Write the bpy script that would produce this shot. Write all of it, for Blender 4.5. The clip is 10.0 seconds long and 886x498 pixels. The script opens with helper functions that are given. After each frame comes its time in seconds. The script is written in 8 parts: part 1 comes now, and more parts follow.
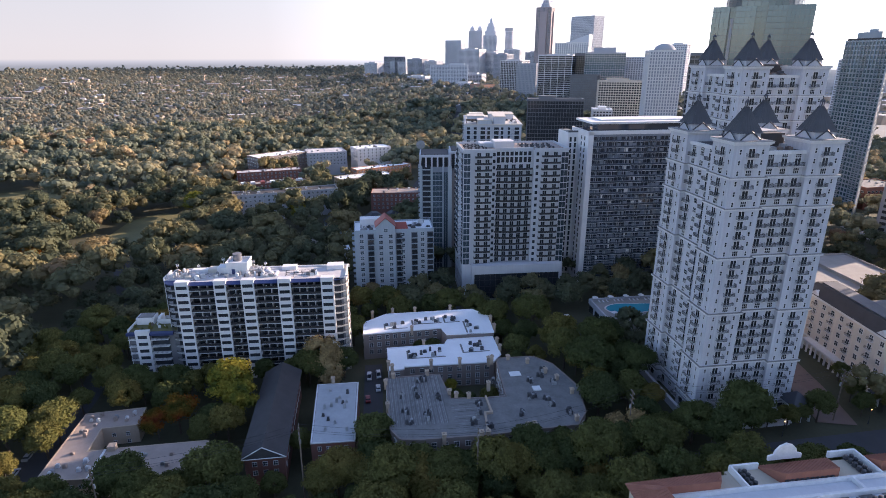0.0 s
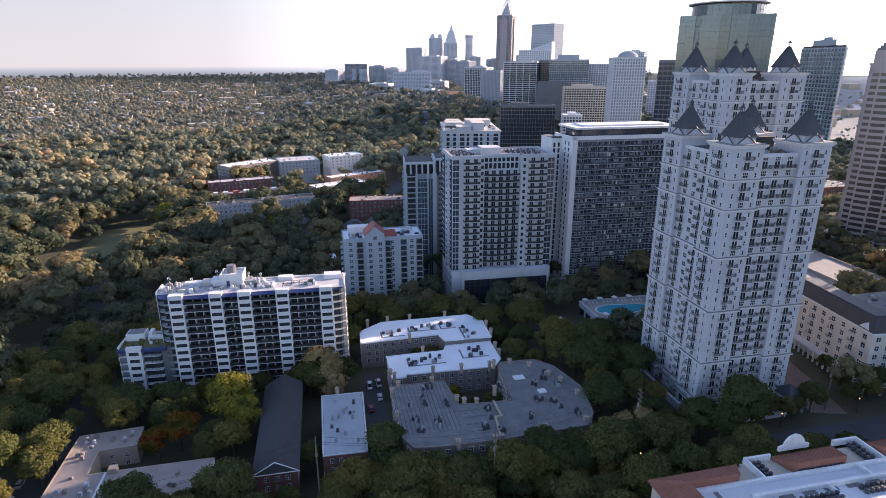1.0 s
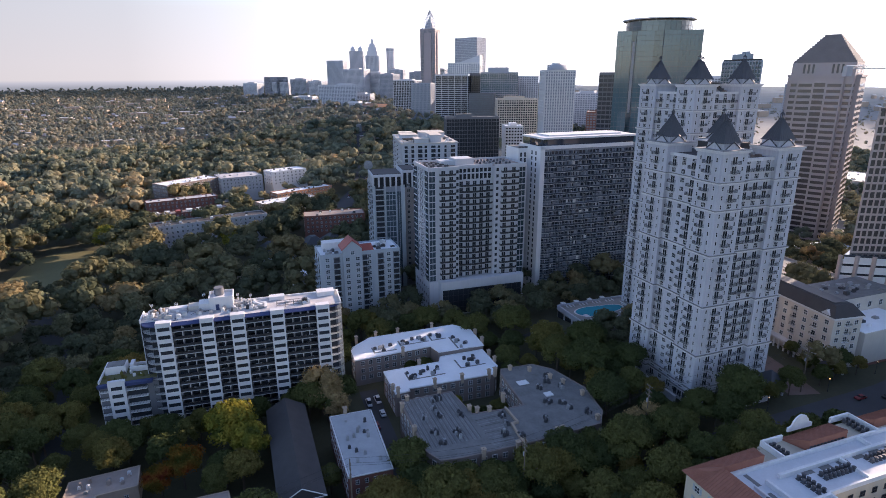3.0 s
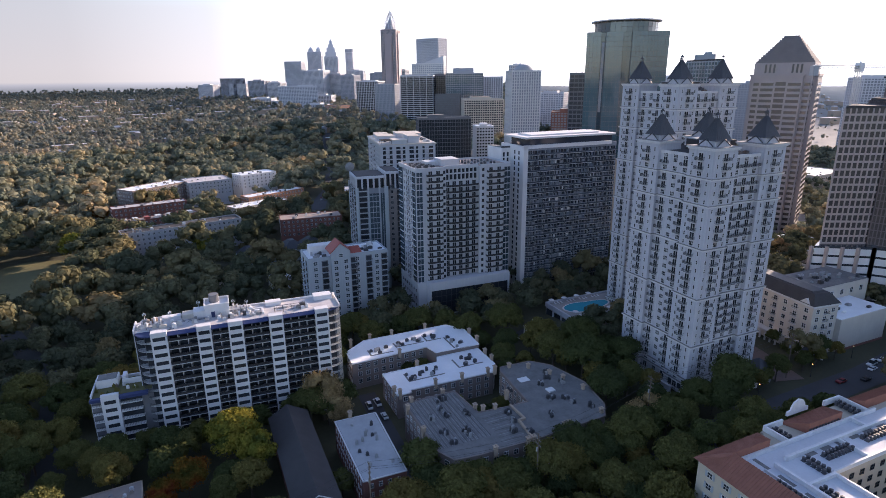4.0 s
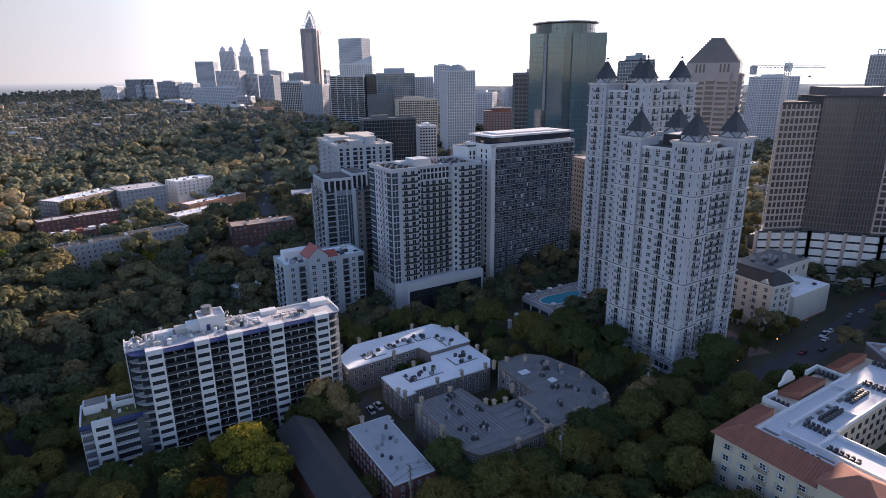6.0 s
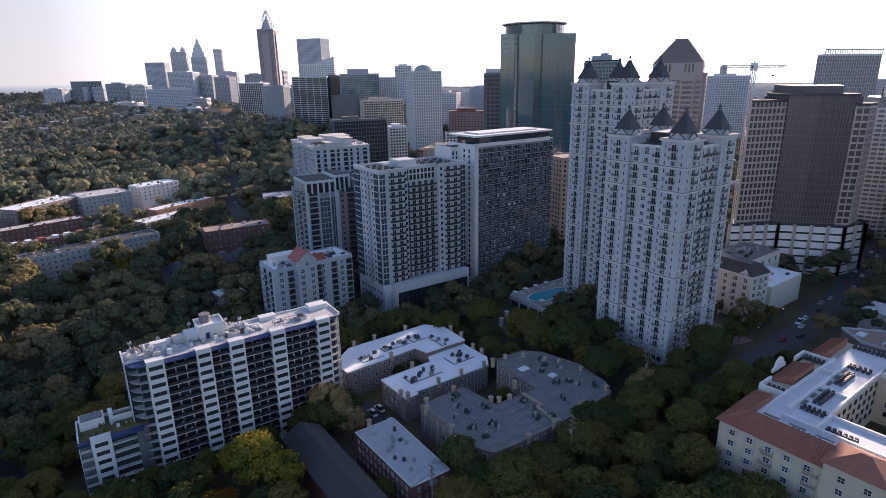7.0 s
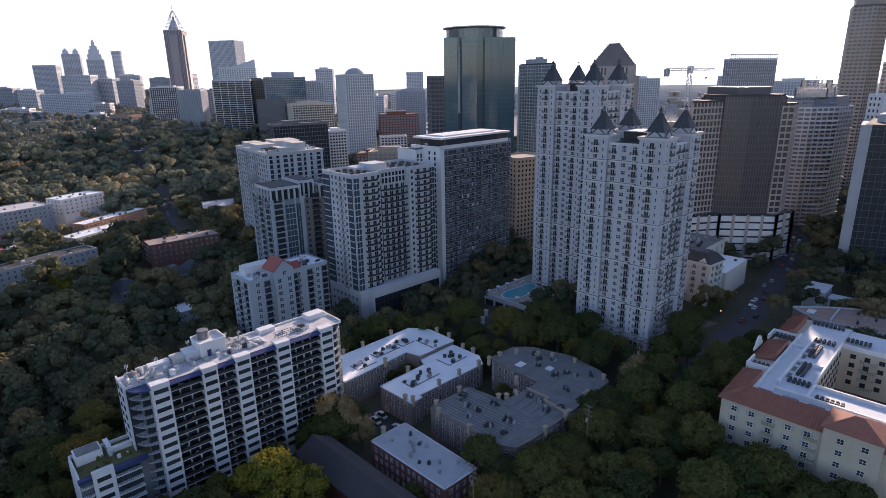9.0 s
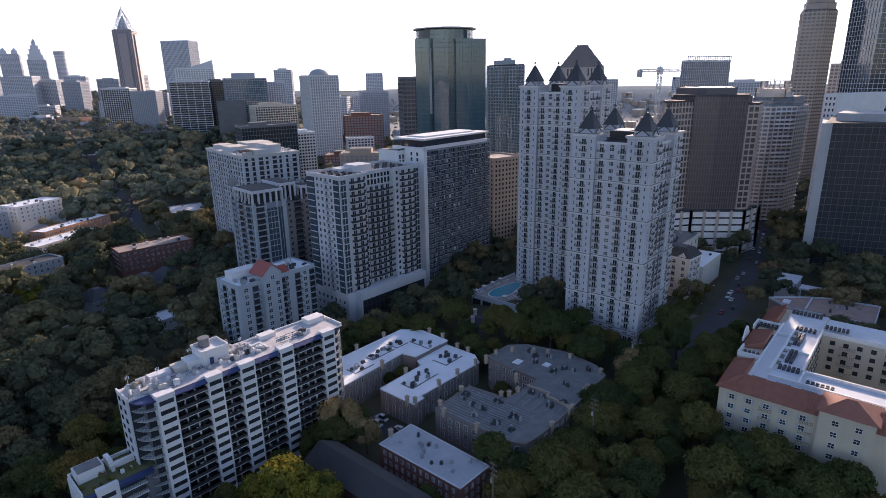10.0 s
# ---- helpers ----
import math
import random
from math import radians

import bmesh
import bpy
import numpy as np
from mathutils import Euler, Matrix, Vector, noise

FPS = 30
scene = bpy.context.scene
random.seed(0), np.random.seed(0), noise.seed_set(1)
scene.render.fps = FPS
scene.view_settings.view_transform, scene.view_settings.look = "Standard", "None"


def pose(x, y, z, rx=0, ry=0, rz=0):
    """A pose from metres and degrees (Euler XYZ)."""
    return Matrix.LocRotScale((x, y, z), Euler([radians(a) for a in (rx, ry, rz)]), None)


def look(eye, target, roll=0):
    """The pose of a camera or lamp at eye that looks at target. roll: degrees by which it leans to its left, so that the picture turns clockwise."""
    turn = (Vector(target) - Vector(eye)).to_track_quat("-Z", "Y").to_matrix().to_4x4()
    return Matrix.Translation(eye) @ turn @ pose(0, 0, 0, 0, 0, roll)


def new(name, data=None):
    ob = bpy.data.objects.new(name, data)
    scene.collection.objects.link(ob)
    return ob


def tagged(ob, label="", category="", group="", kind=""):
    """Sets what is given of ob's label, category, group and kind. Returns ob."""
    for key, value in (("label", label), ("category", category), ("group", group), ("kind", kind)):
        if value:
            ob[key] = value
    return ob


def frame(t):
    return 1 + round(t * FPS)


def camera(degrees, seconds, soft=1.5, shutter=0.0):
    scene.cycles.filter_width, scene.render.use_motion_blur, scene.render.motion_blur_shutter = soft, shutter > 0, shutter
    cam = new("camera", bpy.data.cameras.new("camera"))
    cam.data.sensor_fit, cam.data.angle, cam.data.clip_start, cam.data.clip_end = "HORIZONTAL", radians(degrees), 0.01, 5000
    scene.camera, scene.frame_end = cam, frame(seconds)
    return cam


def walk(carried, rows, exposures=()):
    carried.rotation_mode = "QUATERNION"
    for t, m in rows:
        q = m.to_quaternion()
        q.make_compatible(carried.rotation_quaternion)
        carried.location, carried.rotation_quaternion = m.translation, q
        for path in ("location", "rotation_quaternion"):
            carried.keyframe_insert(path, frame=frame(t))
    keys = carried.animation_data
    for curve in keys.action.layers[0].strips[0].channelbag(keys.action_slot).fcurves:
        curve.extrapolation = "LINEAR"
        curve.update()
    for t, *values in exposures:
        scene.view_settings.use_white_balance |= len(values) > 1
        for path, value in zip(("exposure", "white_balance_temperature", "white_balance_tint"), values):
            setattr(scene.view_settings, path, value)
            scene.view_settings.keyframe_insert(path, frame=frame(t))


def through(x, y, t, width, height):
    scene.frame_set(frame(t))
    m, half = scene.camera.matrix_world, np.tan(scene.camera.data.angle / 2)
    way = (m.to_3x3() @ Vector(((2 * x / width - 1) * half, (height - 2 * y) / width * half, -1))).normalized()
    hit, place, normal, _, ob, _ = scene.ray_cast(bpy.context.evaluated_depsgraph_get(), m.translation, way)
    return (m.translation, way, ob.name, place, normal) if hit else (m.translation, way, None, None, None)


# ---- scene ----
cam = camera(75.3, 10.0, soft=0.9)
PATH = [
    (0, (1.799, 0.081, 123.544), (2.109, 2.299, 122.797), 0.0),
    (0.5, (-5.14, 0.977, 123.63), (-4.753, 3.187, 122.896), -0.0),
    (1, (-12.156, 2.012, 123.769), (-11.691, 4.21, 123.047), -0.1),
    (1.5, (-18.972, 3.308, 123.847), (-18.429, 5.492, 123.139), -0.1),
    (2, (-25.685, 4.948, 123.881), (-25.066, 7.118, 123.188), -0.2),
    (2.5, (-32.256, 6.733, 123.874), (-31.561, 8.883, 123.191), -0.2),
    (4, (-51.905, 13.516, 124.043), (-50.984, 15.581, 123.367), -0.5),
    (4.5, (-58.128, 16.165, 124.031), (-57.137, 18.197, 123.356), -0.5),
    (5, (-64.488, 19.184, 124.018), (-63.424, 21.18, 123.342), -0.6),
    (5.5, (-70.943, 22.471, 124.088), (-69.808, 24.426, 123.411), -0.6),
    (7, (-89.425, 33.662, 124.457), (-88.083, 35.481, 123.778), -0.9),
    (7.5, (-95.481, 37.918, 124.57), (-94.071, 39.686, 123.893), -0.9),
    (8, (-101.117, 42.52, 124.637), (-99.64, 44.232, 123.963), -0.9),
    (8.5, (-106.703, 47.09, 124.758), (-105.166, 48.749, 124.085), -1.0),
    (9, (-111.988, 52.103, 124.719), (-110.389, 53.704, 124.046), -1.0),
    (9.5, (-117.196, 57.411, 124.726), (-115.539, 58.949, 124.053), -1.0),
    (10, (-122.156, 62.62, 124.672), (-120.441, 64.096, 124.001), -1.0),
]
walk(cam, [(t, look(eye, target, roll)) for t, eye, target, roll in PATH], [(0.0, 1.24, 6450, 25), (4.5, 0.89, 6450, 25), (10.0, 0.70, 6450, 25)])

# ---- light ----
SUN_AZ, SUN_EL = 71.5, 16.6          # clockwise from +y, and height, in degrees
world = bpy.data.worlds.new("world")
scene.world = world
world.use_nodes = True
sky = world.node_tree.nodes.new("ShaderNodeTexSky")
sky.sky_type, sky.sun_disc = "NISHITA", False
sky.sun_elevation, sky.sun_rotation = radians(SUN_EL), radians(SUN_AZ)
sky.altitude, sky.air_density, sky.dust_density, sky.ozone_density = 300, 1.0, 0.7, 2.0
world.node_tree.links.new(sky.outputs[0], world.node_tree.nodes["Background"].inputs[0])
world.node_tree.nodes["Background"].inputs[1].default_value = 0.15
sun = new("sun", bpy.data.lights.new("sun", "SUN"))
sun.data.energy, sun.data.angle, sun.data.color = 5.0, radians(0.6), (1.0, 0.83, 0.62)
a, e = radians(SUN_AZ), radians(SUN_EL)
sun.matrix_world = look((math.sin(a) * math.cos(e) * 500, math.cos(a) * math.cos(e) * 500, math.sin(e) * 500), (0, 0, 0))


# ---- materials ----
def surface(name, color, rough=0.85, vary=0.14, scale=0.25, grain=5.0, bump=0.15, metallic=0.0, streak=0.0, tint=0.0):
    """Base colour broken by stains at one scale, grain at another, rain streaks and a little difference from object to object."""
    m = bpy.data.materials.new(name)
    m.use_nodes = True
    n, l = m.node_tree.nodes, m.node_tree.links
    p = n["Principled BSDF"]
    p.inputs["Roughness"].default_value, p.inputs["Metallic"].default_value = rough, metallic
    geo = n.new("ShaderNodeNewGeometry")
    big, small = n.new("ShaderNodeTexNoise"), n.new("ShaderNodeTexNoise")
    big.inputs["Scale"].default_value, big.inputs["Detail"].default_value = scale, 4
    small.inputs["Scale"].default_value, small.inputs["Detail"].default_value = grain, 3
    l.new(geo.outputs["Position"], big.inputs["Vector"]), l.new(geo.outputs["Position"], small.inputs["Vector"])
    total = n.new("ShaderNodeMath")
    total.operation = "MULTIPLY_ADD"
    l.new(big.outputs["Fac"], total.inputs[0])
    total.inputs[1].default_value = 2 * vary
    rest = n.new("ShaderNodeMath")
    rest.operation = "MULTIPLY_ADD"
    l.new(small.outputs["Fac"], rest.inputs[0])
    rest.inputs[1].default_value, rest.inputs[2].default_value = vary, 1 - 1.5 * vary
    l.new(rest.outputs[0], total.inputs[2])
    value = total.outputs[0]
    if streak:
        wide = n.new("ShaderNodeMapping")
        wide.inputs["Scale"].default_value = (1.3, 1.3, 0.06)
        l.new(geo.outputs["Position"], wide.inputs["Vector"])
        run = n.new("ShaderNodeTexNoise")
        run.inputs["Scale"].default_value, run.inputs["Detail"].default_value = 1.0, 3
        l.new(wide.outputs[0], run.inputs["Vector"])
        add = n.new("ShaderNodeMath")
        add.operation = "MULTIPLY_ADD"
        l.new(run.outputs["Fac"], add.inputs[0])
        add.inputs[1].default_value = streak
        l.new(value, add.inputs[2])
        less = n.new("ShaderNodeMath")
        less.operation = "SUBTRACT"
        l.new(add.outputs[0], less.inputs[0])
        less.inputs[1].default_value = streak / 2
        value = less.outputs[0]
    if tint:
        info = n.new("ShaderNodeObjectInfo")
        add = n.new("ShaderNodeMath")
        add.operation = "MULTIPLY_ADD"
        l.new(info.outputs["Random"], add.inputs[0])
        add.inputs[1].default_value = tint
        l.new(value, add.inputs[2])
        less = n.new("ShaderNodeMath")
        less.operation = "SUBTRACT"
        l.new(add.outputs[0], less.inputs[0])
        less.inputs[1].default_value = tint / 2
        value = less.outputs[0]
    scaled = n.new("ShaderNodeVectorMath")
    scaled.operation = "SCALE"
    scaled.inputs[0].default_value = color
    l.new(value, scaled.inputs["Scale"])
    l.new(scaled.outputs[0], p.inputs["Base Color"])
    if bump:
        b = n.new("ShaderNodeBump")
        b.inputs["Strength"].default_value, b.inputs["Distance"].default_value = bump, 0.05
        l.new(small.outputs["Fac"], b.inputs["Height"])
        l.new(b.outputs[0], p.inputs["Normal"])
    return m


def glazing(name, color=(0.02, 0.025, 0.03), rough=0.06, wave=0.02, tint=0.6, ior=1.5):
    """Dark window glass; each pane leans a little, so that reflections break."""
    m = surface(name, color, rough, 0.25, 0.15, 0.6, 0, tint=tint)
    n, l = m.node_tree.nodes, m.node_tree.links
    p = n["Principled BSDF"]
    p.inputs["IOR"].default_value = ior
    geo, noise_a, b = n.new("ShaderNodeNewGeometry"), n.new("ShaderNodeTexNoise"), n.new("ShaderNodeBump")
    noise_a.inputs["Scale"].default_value = 0.5
    l.new(geo.outputs["Position"], noise_a.inputs["Vector"])
    b.inputs["Strength"].default_value, b.inputs["Distance"].default_value = 1.0, wave
    l.new(noise_a.outputs["Fac"], b.inputs["Height"])
    l.new(b.outputs[0], p.inputs["Normal"])
    return m


def foliage(name, ramp, scale=0.07, through=0.35, tint=True):
    """Leaves: colours drift from tree to tree and from clump to clump; light passes through them."""
    m = bpy.data.materials.new(name)
    m.use_nodes = True
    n, l = m.node_tree.nodes, m.node_tree.links
    n.remove(n["Principled BSDF"])
    geo, big, info = n.new("ShaderNodeNewGeometry"), n.new("ShaderNodeTexNoise"), n.new("ShaderNodeObjectInfo")
    big.inputs["Scale"].default_value, big.inputs["Detail"].default_value = scale, 2
    l.new(geo.outputs["Position"], big.inputs["Vector"])
    spread = n.new("ShaderNodeMapRange")
    spread.inputs["From Min"].default_value, spread.inputs["From Max"].default_value = 0.28, 0.72
    l.new(big.outputs["Fac"], spread.inputs["Value"])
    mixed = spread.outputs[0]
    if tint:
        part_a = n.new("ShaderNodeMath")
        part_a.operation = "MULTIPLY_ADD"
        own = n.new("ShaderNodeAttribute")
        own.attribute_name = "tone"
        l.new(own.outputs["Fac"] if tint == "tone" else info.outputs["Random"], part_a.inputs[0])
        part_a.inputs[1].default_value = 0.8
        half = n.new("ShaderNodeMath")
        half.operation = "MULTIPLY"
        half.inputs[1].default_value = 0.2
        l.new(mixed, half.inputs[0])
        l.new(half.outputs[0], part_a.inputs[2])
        mixed = part_a.outputs[0]
    leaf = n.new("ShaderNodeMath")
    leaf.operation = "MULTIPLY_ADD"
    l.new(geo.outputs["Random Per Island"], leaf.inputs[0])
    leaf.inputs[1].default_value, leaf.inputs[2].default_value = 0.36, 0.82
    cr = n.new("ShaderNodeValToRGB")
    while len(cr.color_ramp.elements) < len(ramp):
        cr.color_ramp.elements.new(0.5)
    for el, (pos, c) in zip(cr.color_ramp.elements, ramp):
        el.position, el.color = pos, (*c, 1)
    l.new(mixed, cr.inputs[0])
    scaled = n.new("ShaderNodeVectorMath")
    scaled.operation = "SCALE"
    l.new(cr.outputs[0], scaled.inputs[0]), l.new(leaf.outputs[0], scaled.inputs["Scale"])
    d, t, mix = n.new("ShaderNodeBsdfDiffuse"), n.new("ShaderNodeBsdfTranslucent"), n.new("ShaderNodeMixShader")
    l.new(scaled.outputs[0], d.inputs[0]), l.new(scaled.outputs[0], t.inputs[0])
    mix.inputs[0].default_value = through
    l.new(d.outputs[0], mix.inputs[1]), l.new(t.outputs[0], mix.inputs[2])
    l.new(mix.outputs[0], n["Material Output"].inputs[0])
    return m


WHITE = surface("white_painted_concrete", (0.67, 0.65, 0.64), 0.8, 0.10, 0.2, 3, streak=0.16)
STUCCO = surface("pale_stucco", (0.475, 0.47, 0.495), 0.85, 0.15, 0.10, 2, streak=0.42)
SOOT = surface("weathered_cornice_top", (0.24, 0.23, 0.23), 0.9, 0.3, 0.3, 2, streak=0.4)
PALE = surface("pale_grey_render", (0.49, 0.495, 0.515), 0.85, 0.10, 0.12, 3, streak=0.2)
STUCCO_D = surface("shadow_grey_stucco", (0.50, 0.50, 0.52), 0.85, 0.10, 0.12, 3, streak=0.2)
TRIM = surface("stone_trim", (0.60, 0.58, 0.57), 0.8, 0.14, 0.3, 4, streak=0.3)
MEMBRANE = surface("white_roof_membrane", (0.78, 0.79, 0.80), 0.7, 0.13, 0.12, 1.5)
# Greyer copy of the white membrane; the tiled block's shade is in its colour.
MEMBRANE_G = surface("worn_white_roof", (0.58, 0.59, 0.61), 0.75, 0.16, 0.12, 1.5)
MEMBRANE_W = surface("dusty_white_roof", (0.50, 0.465, 0.455), 0.8, 0.34, 0.25, 1.6)
GREYROOF = surface("weathered_grey_roof", (0.175, 0.168, 0.160), 0.9, 0.42, 0.30, 1.6)
TANROOF = surface("tan_grey_roof", (0.335, 0.265, 0.225), 0.9, 0.22, 0.2, 1.2)
DARKROOF = surface("dark_asphalt_roof", (0.055, 0.05, 0.05), 0.9, 0.25, 0.3, 3)
SLATE = surface("dark_slate_roof", (0.05, 0.05, 0.055), 0.6, 0.2, 0.6, 4)
TERRACOTTA = surface("terracotta_tiles", (0.30, 0.115, 0.075), 0.85, 0.25, 0.5, 3, bump=0.4)
REDROOF = surface("red_metal_roof", (0.34, 0.08, 0.06), 0.6, 0.15, 0.5, 3)
CREAM = surface("cream_stucco", (0.52, 0.445, 0.34), 0.85, 0.10, 0.2, 3, streak=0.12)
BEIGE = surface("beige_stucco", (0.55, 0.49, 0.42), 0.85, 0.12, 0.2, 3, streak=0.15)
BRICK = surface("red_brick", (0.20, 0.085, 0.065), 0.9, 0.2, 0.3, 6, bump=0.3)
BRICK_B = surface("brown_brick", (0.225, 0.18, 0.16), 0.9, 0.18, 0.3, 6, bump=0.3)
TAN = surface("tan_wall", (0.42, 0.32, 0.24), 0.9, 0.14, 0.3, 4, streak=0.15)
BLUEGREY = surface("blue_grey_stucco", (0.36, 0.40, 0.43), 0.85, 0.10, 0.15, 3, streak=0.18)
GREYWALL = surface("grey_concrete", (0.36, 0.36, 0.37), 0.85, 0.14, 0.15, 3, streak=0.2)
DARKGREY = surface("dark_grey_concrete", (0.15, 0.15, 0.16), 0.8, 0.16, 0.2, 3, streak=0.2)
CROWNGREY = surface("slate_blue_render", (0.22, 0.24, 0.275), 0.85, 0.12, 0.15, 3, streak=0.2)
BLUE = surface("blue_awning", (0.026, 0.042, 0.125), 0.6, 0.1, 0.5, 4)
BROWNSTONE = surface("brown_granite", (0.17, 0.12, 0.10), 0.6, 0.14, 0.2, 3)
PINKSTONE = surface("pink_granite", (0.36, 0.305, 0.29), 0.7, 0.12, 0.2, 3)
# Skyline colours down to HAZEORANGE: paled to stand in for distance haze.
RUST = surface("copper_brown_granite", (0.37, 0.30, 0.30), 0.6, 0.12, 0.05, 1)
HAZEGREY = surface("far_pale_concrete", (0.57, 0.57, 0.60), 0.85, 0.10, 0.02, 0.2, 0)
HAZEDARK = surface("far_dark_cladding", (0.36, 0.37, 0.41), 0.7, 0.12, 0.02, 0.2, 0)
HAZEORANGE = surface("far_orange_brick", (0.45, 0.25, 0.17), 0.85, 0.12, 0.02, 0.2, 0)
STEEL = surface("painted_steel", (0.35, 0.35, 0.36), 0.5, 0.2, 1, 6)
IRON = surface("grey_iron_railing", (0.055, 0.055, 0.06), 0.5, 0.2, 1, 6)
SLAB = surface("balcony_concrete", (0.52, 0.51, 0.50), 0.85, 0.15, 0.3, 4)
DARKMETAL = surface("dark_railing_metal", (0.028, 0.028, 0.032), 0.5, 0.2, 1, 6)
UNIT = surface("rooftop_machine_grey", (0.30, 0.30, 0.30), 0.6, 0.3, 0.8, 4, tint=0.5)
UNIT_D = surface("rooftop_machine_dark", (0.06, 0.06, 0.065), 0.6, 0.3, 0.8, 4, tint=0.5)
UNIT_W = surface("rooftop_machine_white", (0.62, 0.61, 0.60), 0.6, 0.2, 0.8, 4, tint=0.3)
GLASS = glazing("dark_window_glass", (0.035, 0.04, 0.047), 0.12)
GLASS_B = glazing("blue_window_glass", (0.04, 0.06, 0.075))
GLASS_T = glazing("teal_curtain_glass", (0.042, 0.088, 0.105), 0.08, 0.010, ior=1.7)
GLASS_N = glazing("navy_tower_glass", (0.030, 0.037, 0.052), 0.08, 0.012, 0.3, 1.65)
# Window glass lightened as haze would, so that far facades lose contrast.
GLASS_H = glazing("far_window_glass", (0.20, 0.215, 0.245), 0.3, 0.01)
ASPHALT = surface("asphalt", (0.055, 0.055, 0.058), 0.9, 0.25, 0.15, 3)
PAVING_R = surface("reddish_brick_paving", (0.17, 0.115, 0.095), 0.9, 0.2, 0.3, 3)
PAVING = surface("concrete_paving", (0.30, 0.28, 0.26), 0.9, 0.2, 0.2, 3)
SOIL = surface("leaf_litter_ground", (0.060, 0.058, 0.030), 0.95, 0.4, 0.06, 0.8, 0.3)
LAWN = surface("dry_lawn", (0.13, 0.12, 0.05), 0.95, 0.3, 0.05, 0.6, 0.3)
BARK = surface("bark", (0.085, 0.065, 0.05), 0.9, 0.3, 1, 8, 0.5)
POLEWOOD = surface("weathered_pole_wood", (0.16, 0.12, 0.09), 0.9, 0.2, 1, 8)
POOLBLUE = surface("pool_water", (0.03, 0.30, 0.38), 0.08, 0.08, 0.3, 2, 0.1)
LEAF = foliage("green_leaves", [(0.0, (0.060, 0.077, 0.035)), (0.35, (0.096, 0.112, 0.042)), (0.65, (0.140, 0.139, 0.048)), (0.85, (0.186, 0.158, 0.050)), (1.0, (0.23, 0.152, 0.050))])
LEAF_Y = foliage("yellow_leaves", [(0.0, (0.09, 0.11, 0.03)), (0.4, (0.20, 0.19, 0.035)), (1.0, (0.34, 0.26, 0.045))], 0.22, tint=False)
LEAF_R = foliage("red_and_orange_leaves", [(0.0, (0.05, 0.06, 0.015)), (0.45, (0.14, 0.09, 0.02)), (0.7, (0.22, 0.085, 0.02)), (1.0, (0.18, 0.04, 0.02))], 0.2, tint=False)
LEAF_B = foliage("dry_brown_leaves", [(0.0, (0.26, 0.185, 0.09)), (1.0, (0.42, 0.30, 0.145))], 0.3, tint=False)
WOODS = foliage("woods_leaves", [(0.0, (0.071, 0.084, 0.055)), (0.35, (0.113, 0.123, 0.074)), (0.6, (0.162, 0.153, 0.086)), (0.8, (0.221, 0.186, 0.094)), (0.92, (0.254, 0.189, 0.098)), (1.0, (0.243, 0.135, 0.091))], 0.035, tint="tone")
# Farther woods: distance haze is put in as paler, greyer leaf colours.
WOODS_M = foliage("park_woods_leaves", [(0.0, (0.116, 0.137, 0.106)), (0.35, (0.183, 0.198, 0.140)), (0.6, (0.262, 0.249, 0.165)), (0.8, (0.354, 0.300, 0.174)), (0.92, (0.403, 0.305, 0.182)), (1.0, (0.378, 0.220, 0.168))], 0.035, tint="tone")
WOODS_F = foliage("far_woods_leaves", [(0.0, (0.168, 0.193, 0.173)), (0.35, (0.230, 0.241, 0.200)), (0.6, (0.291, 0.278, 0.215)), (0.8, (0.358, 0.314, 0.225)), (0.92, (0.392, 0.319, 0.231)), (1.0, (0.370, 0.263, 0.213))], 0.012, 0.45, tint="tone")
# Right-hand tower colours, raised to stand in for haze and low sun.
HAZEBROWN = surface("sunlit_brown_granite", (0.42, 0.34, 0.305), 0.7, 0.14, 0.1, 2, streak=0.15)
BRONZE = surface("bronze_cladding", (0.125, 0.102, 0.102), 0.6, 0.14, 0.1, 2, streak=0.15)
BRONZEGLASS = glazing("bronze_glass", (0.080, 0.070, 0.068), 0.25, 0.01, ior=1.7)
SANDY = surface("sand_coloured_concrete", (0.66, 0.585, 0.52), 0.85, 0.14, 0.1, 2, streak=0.2)


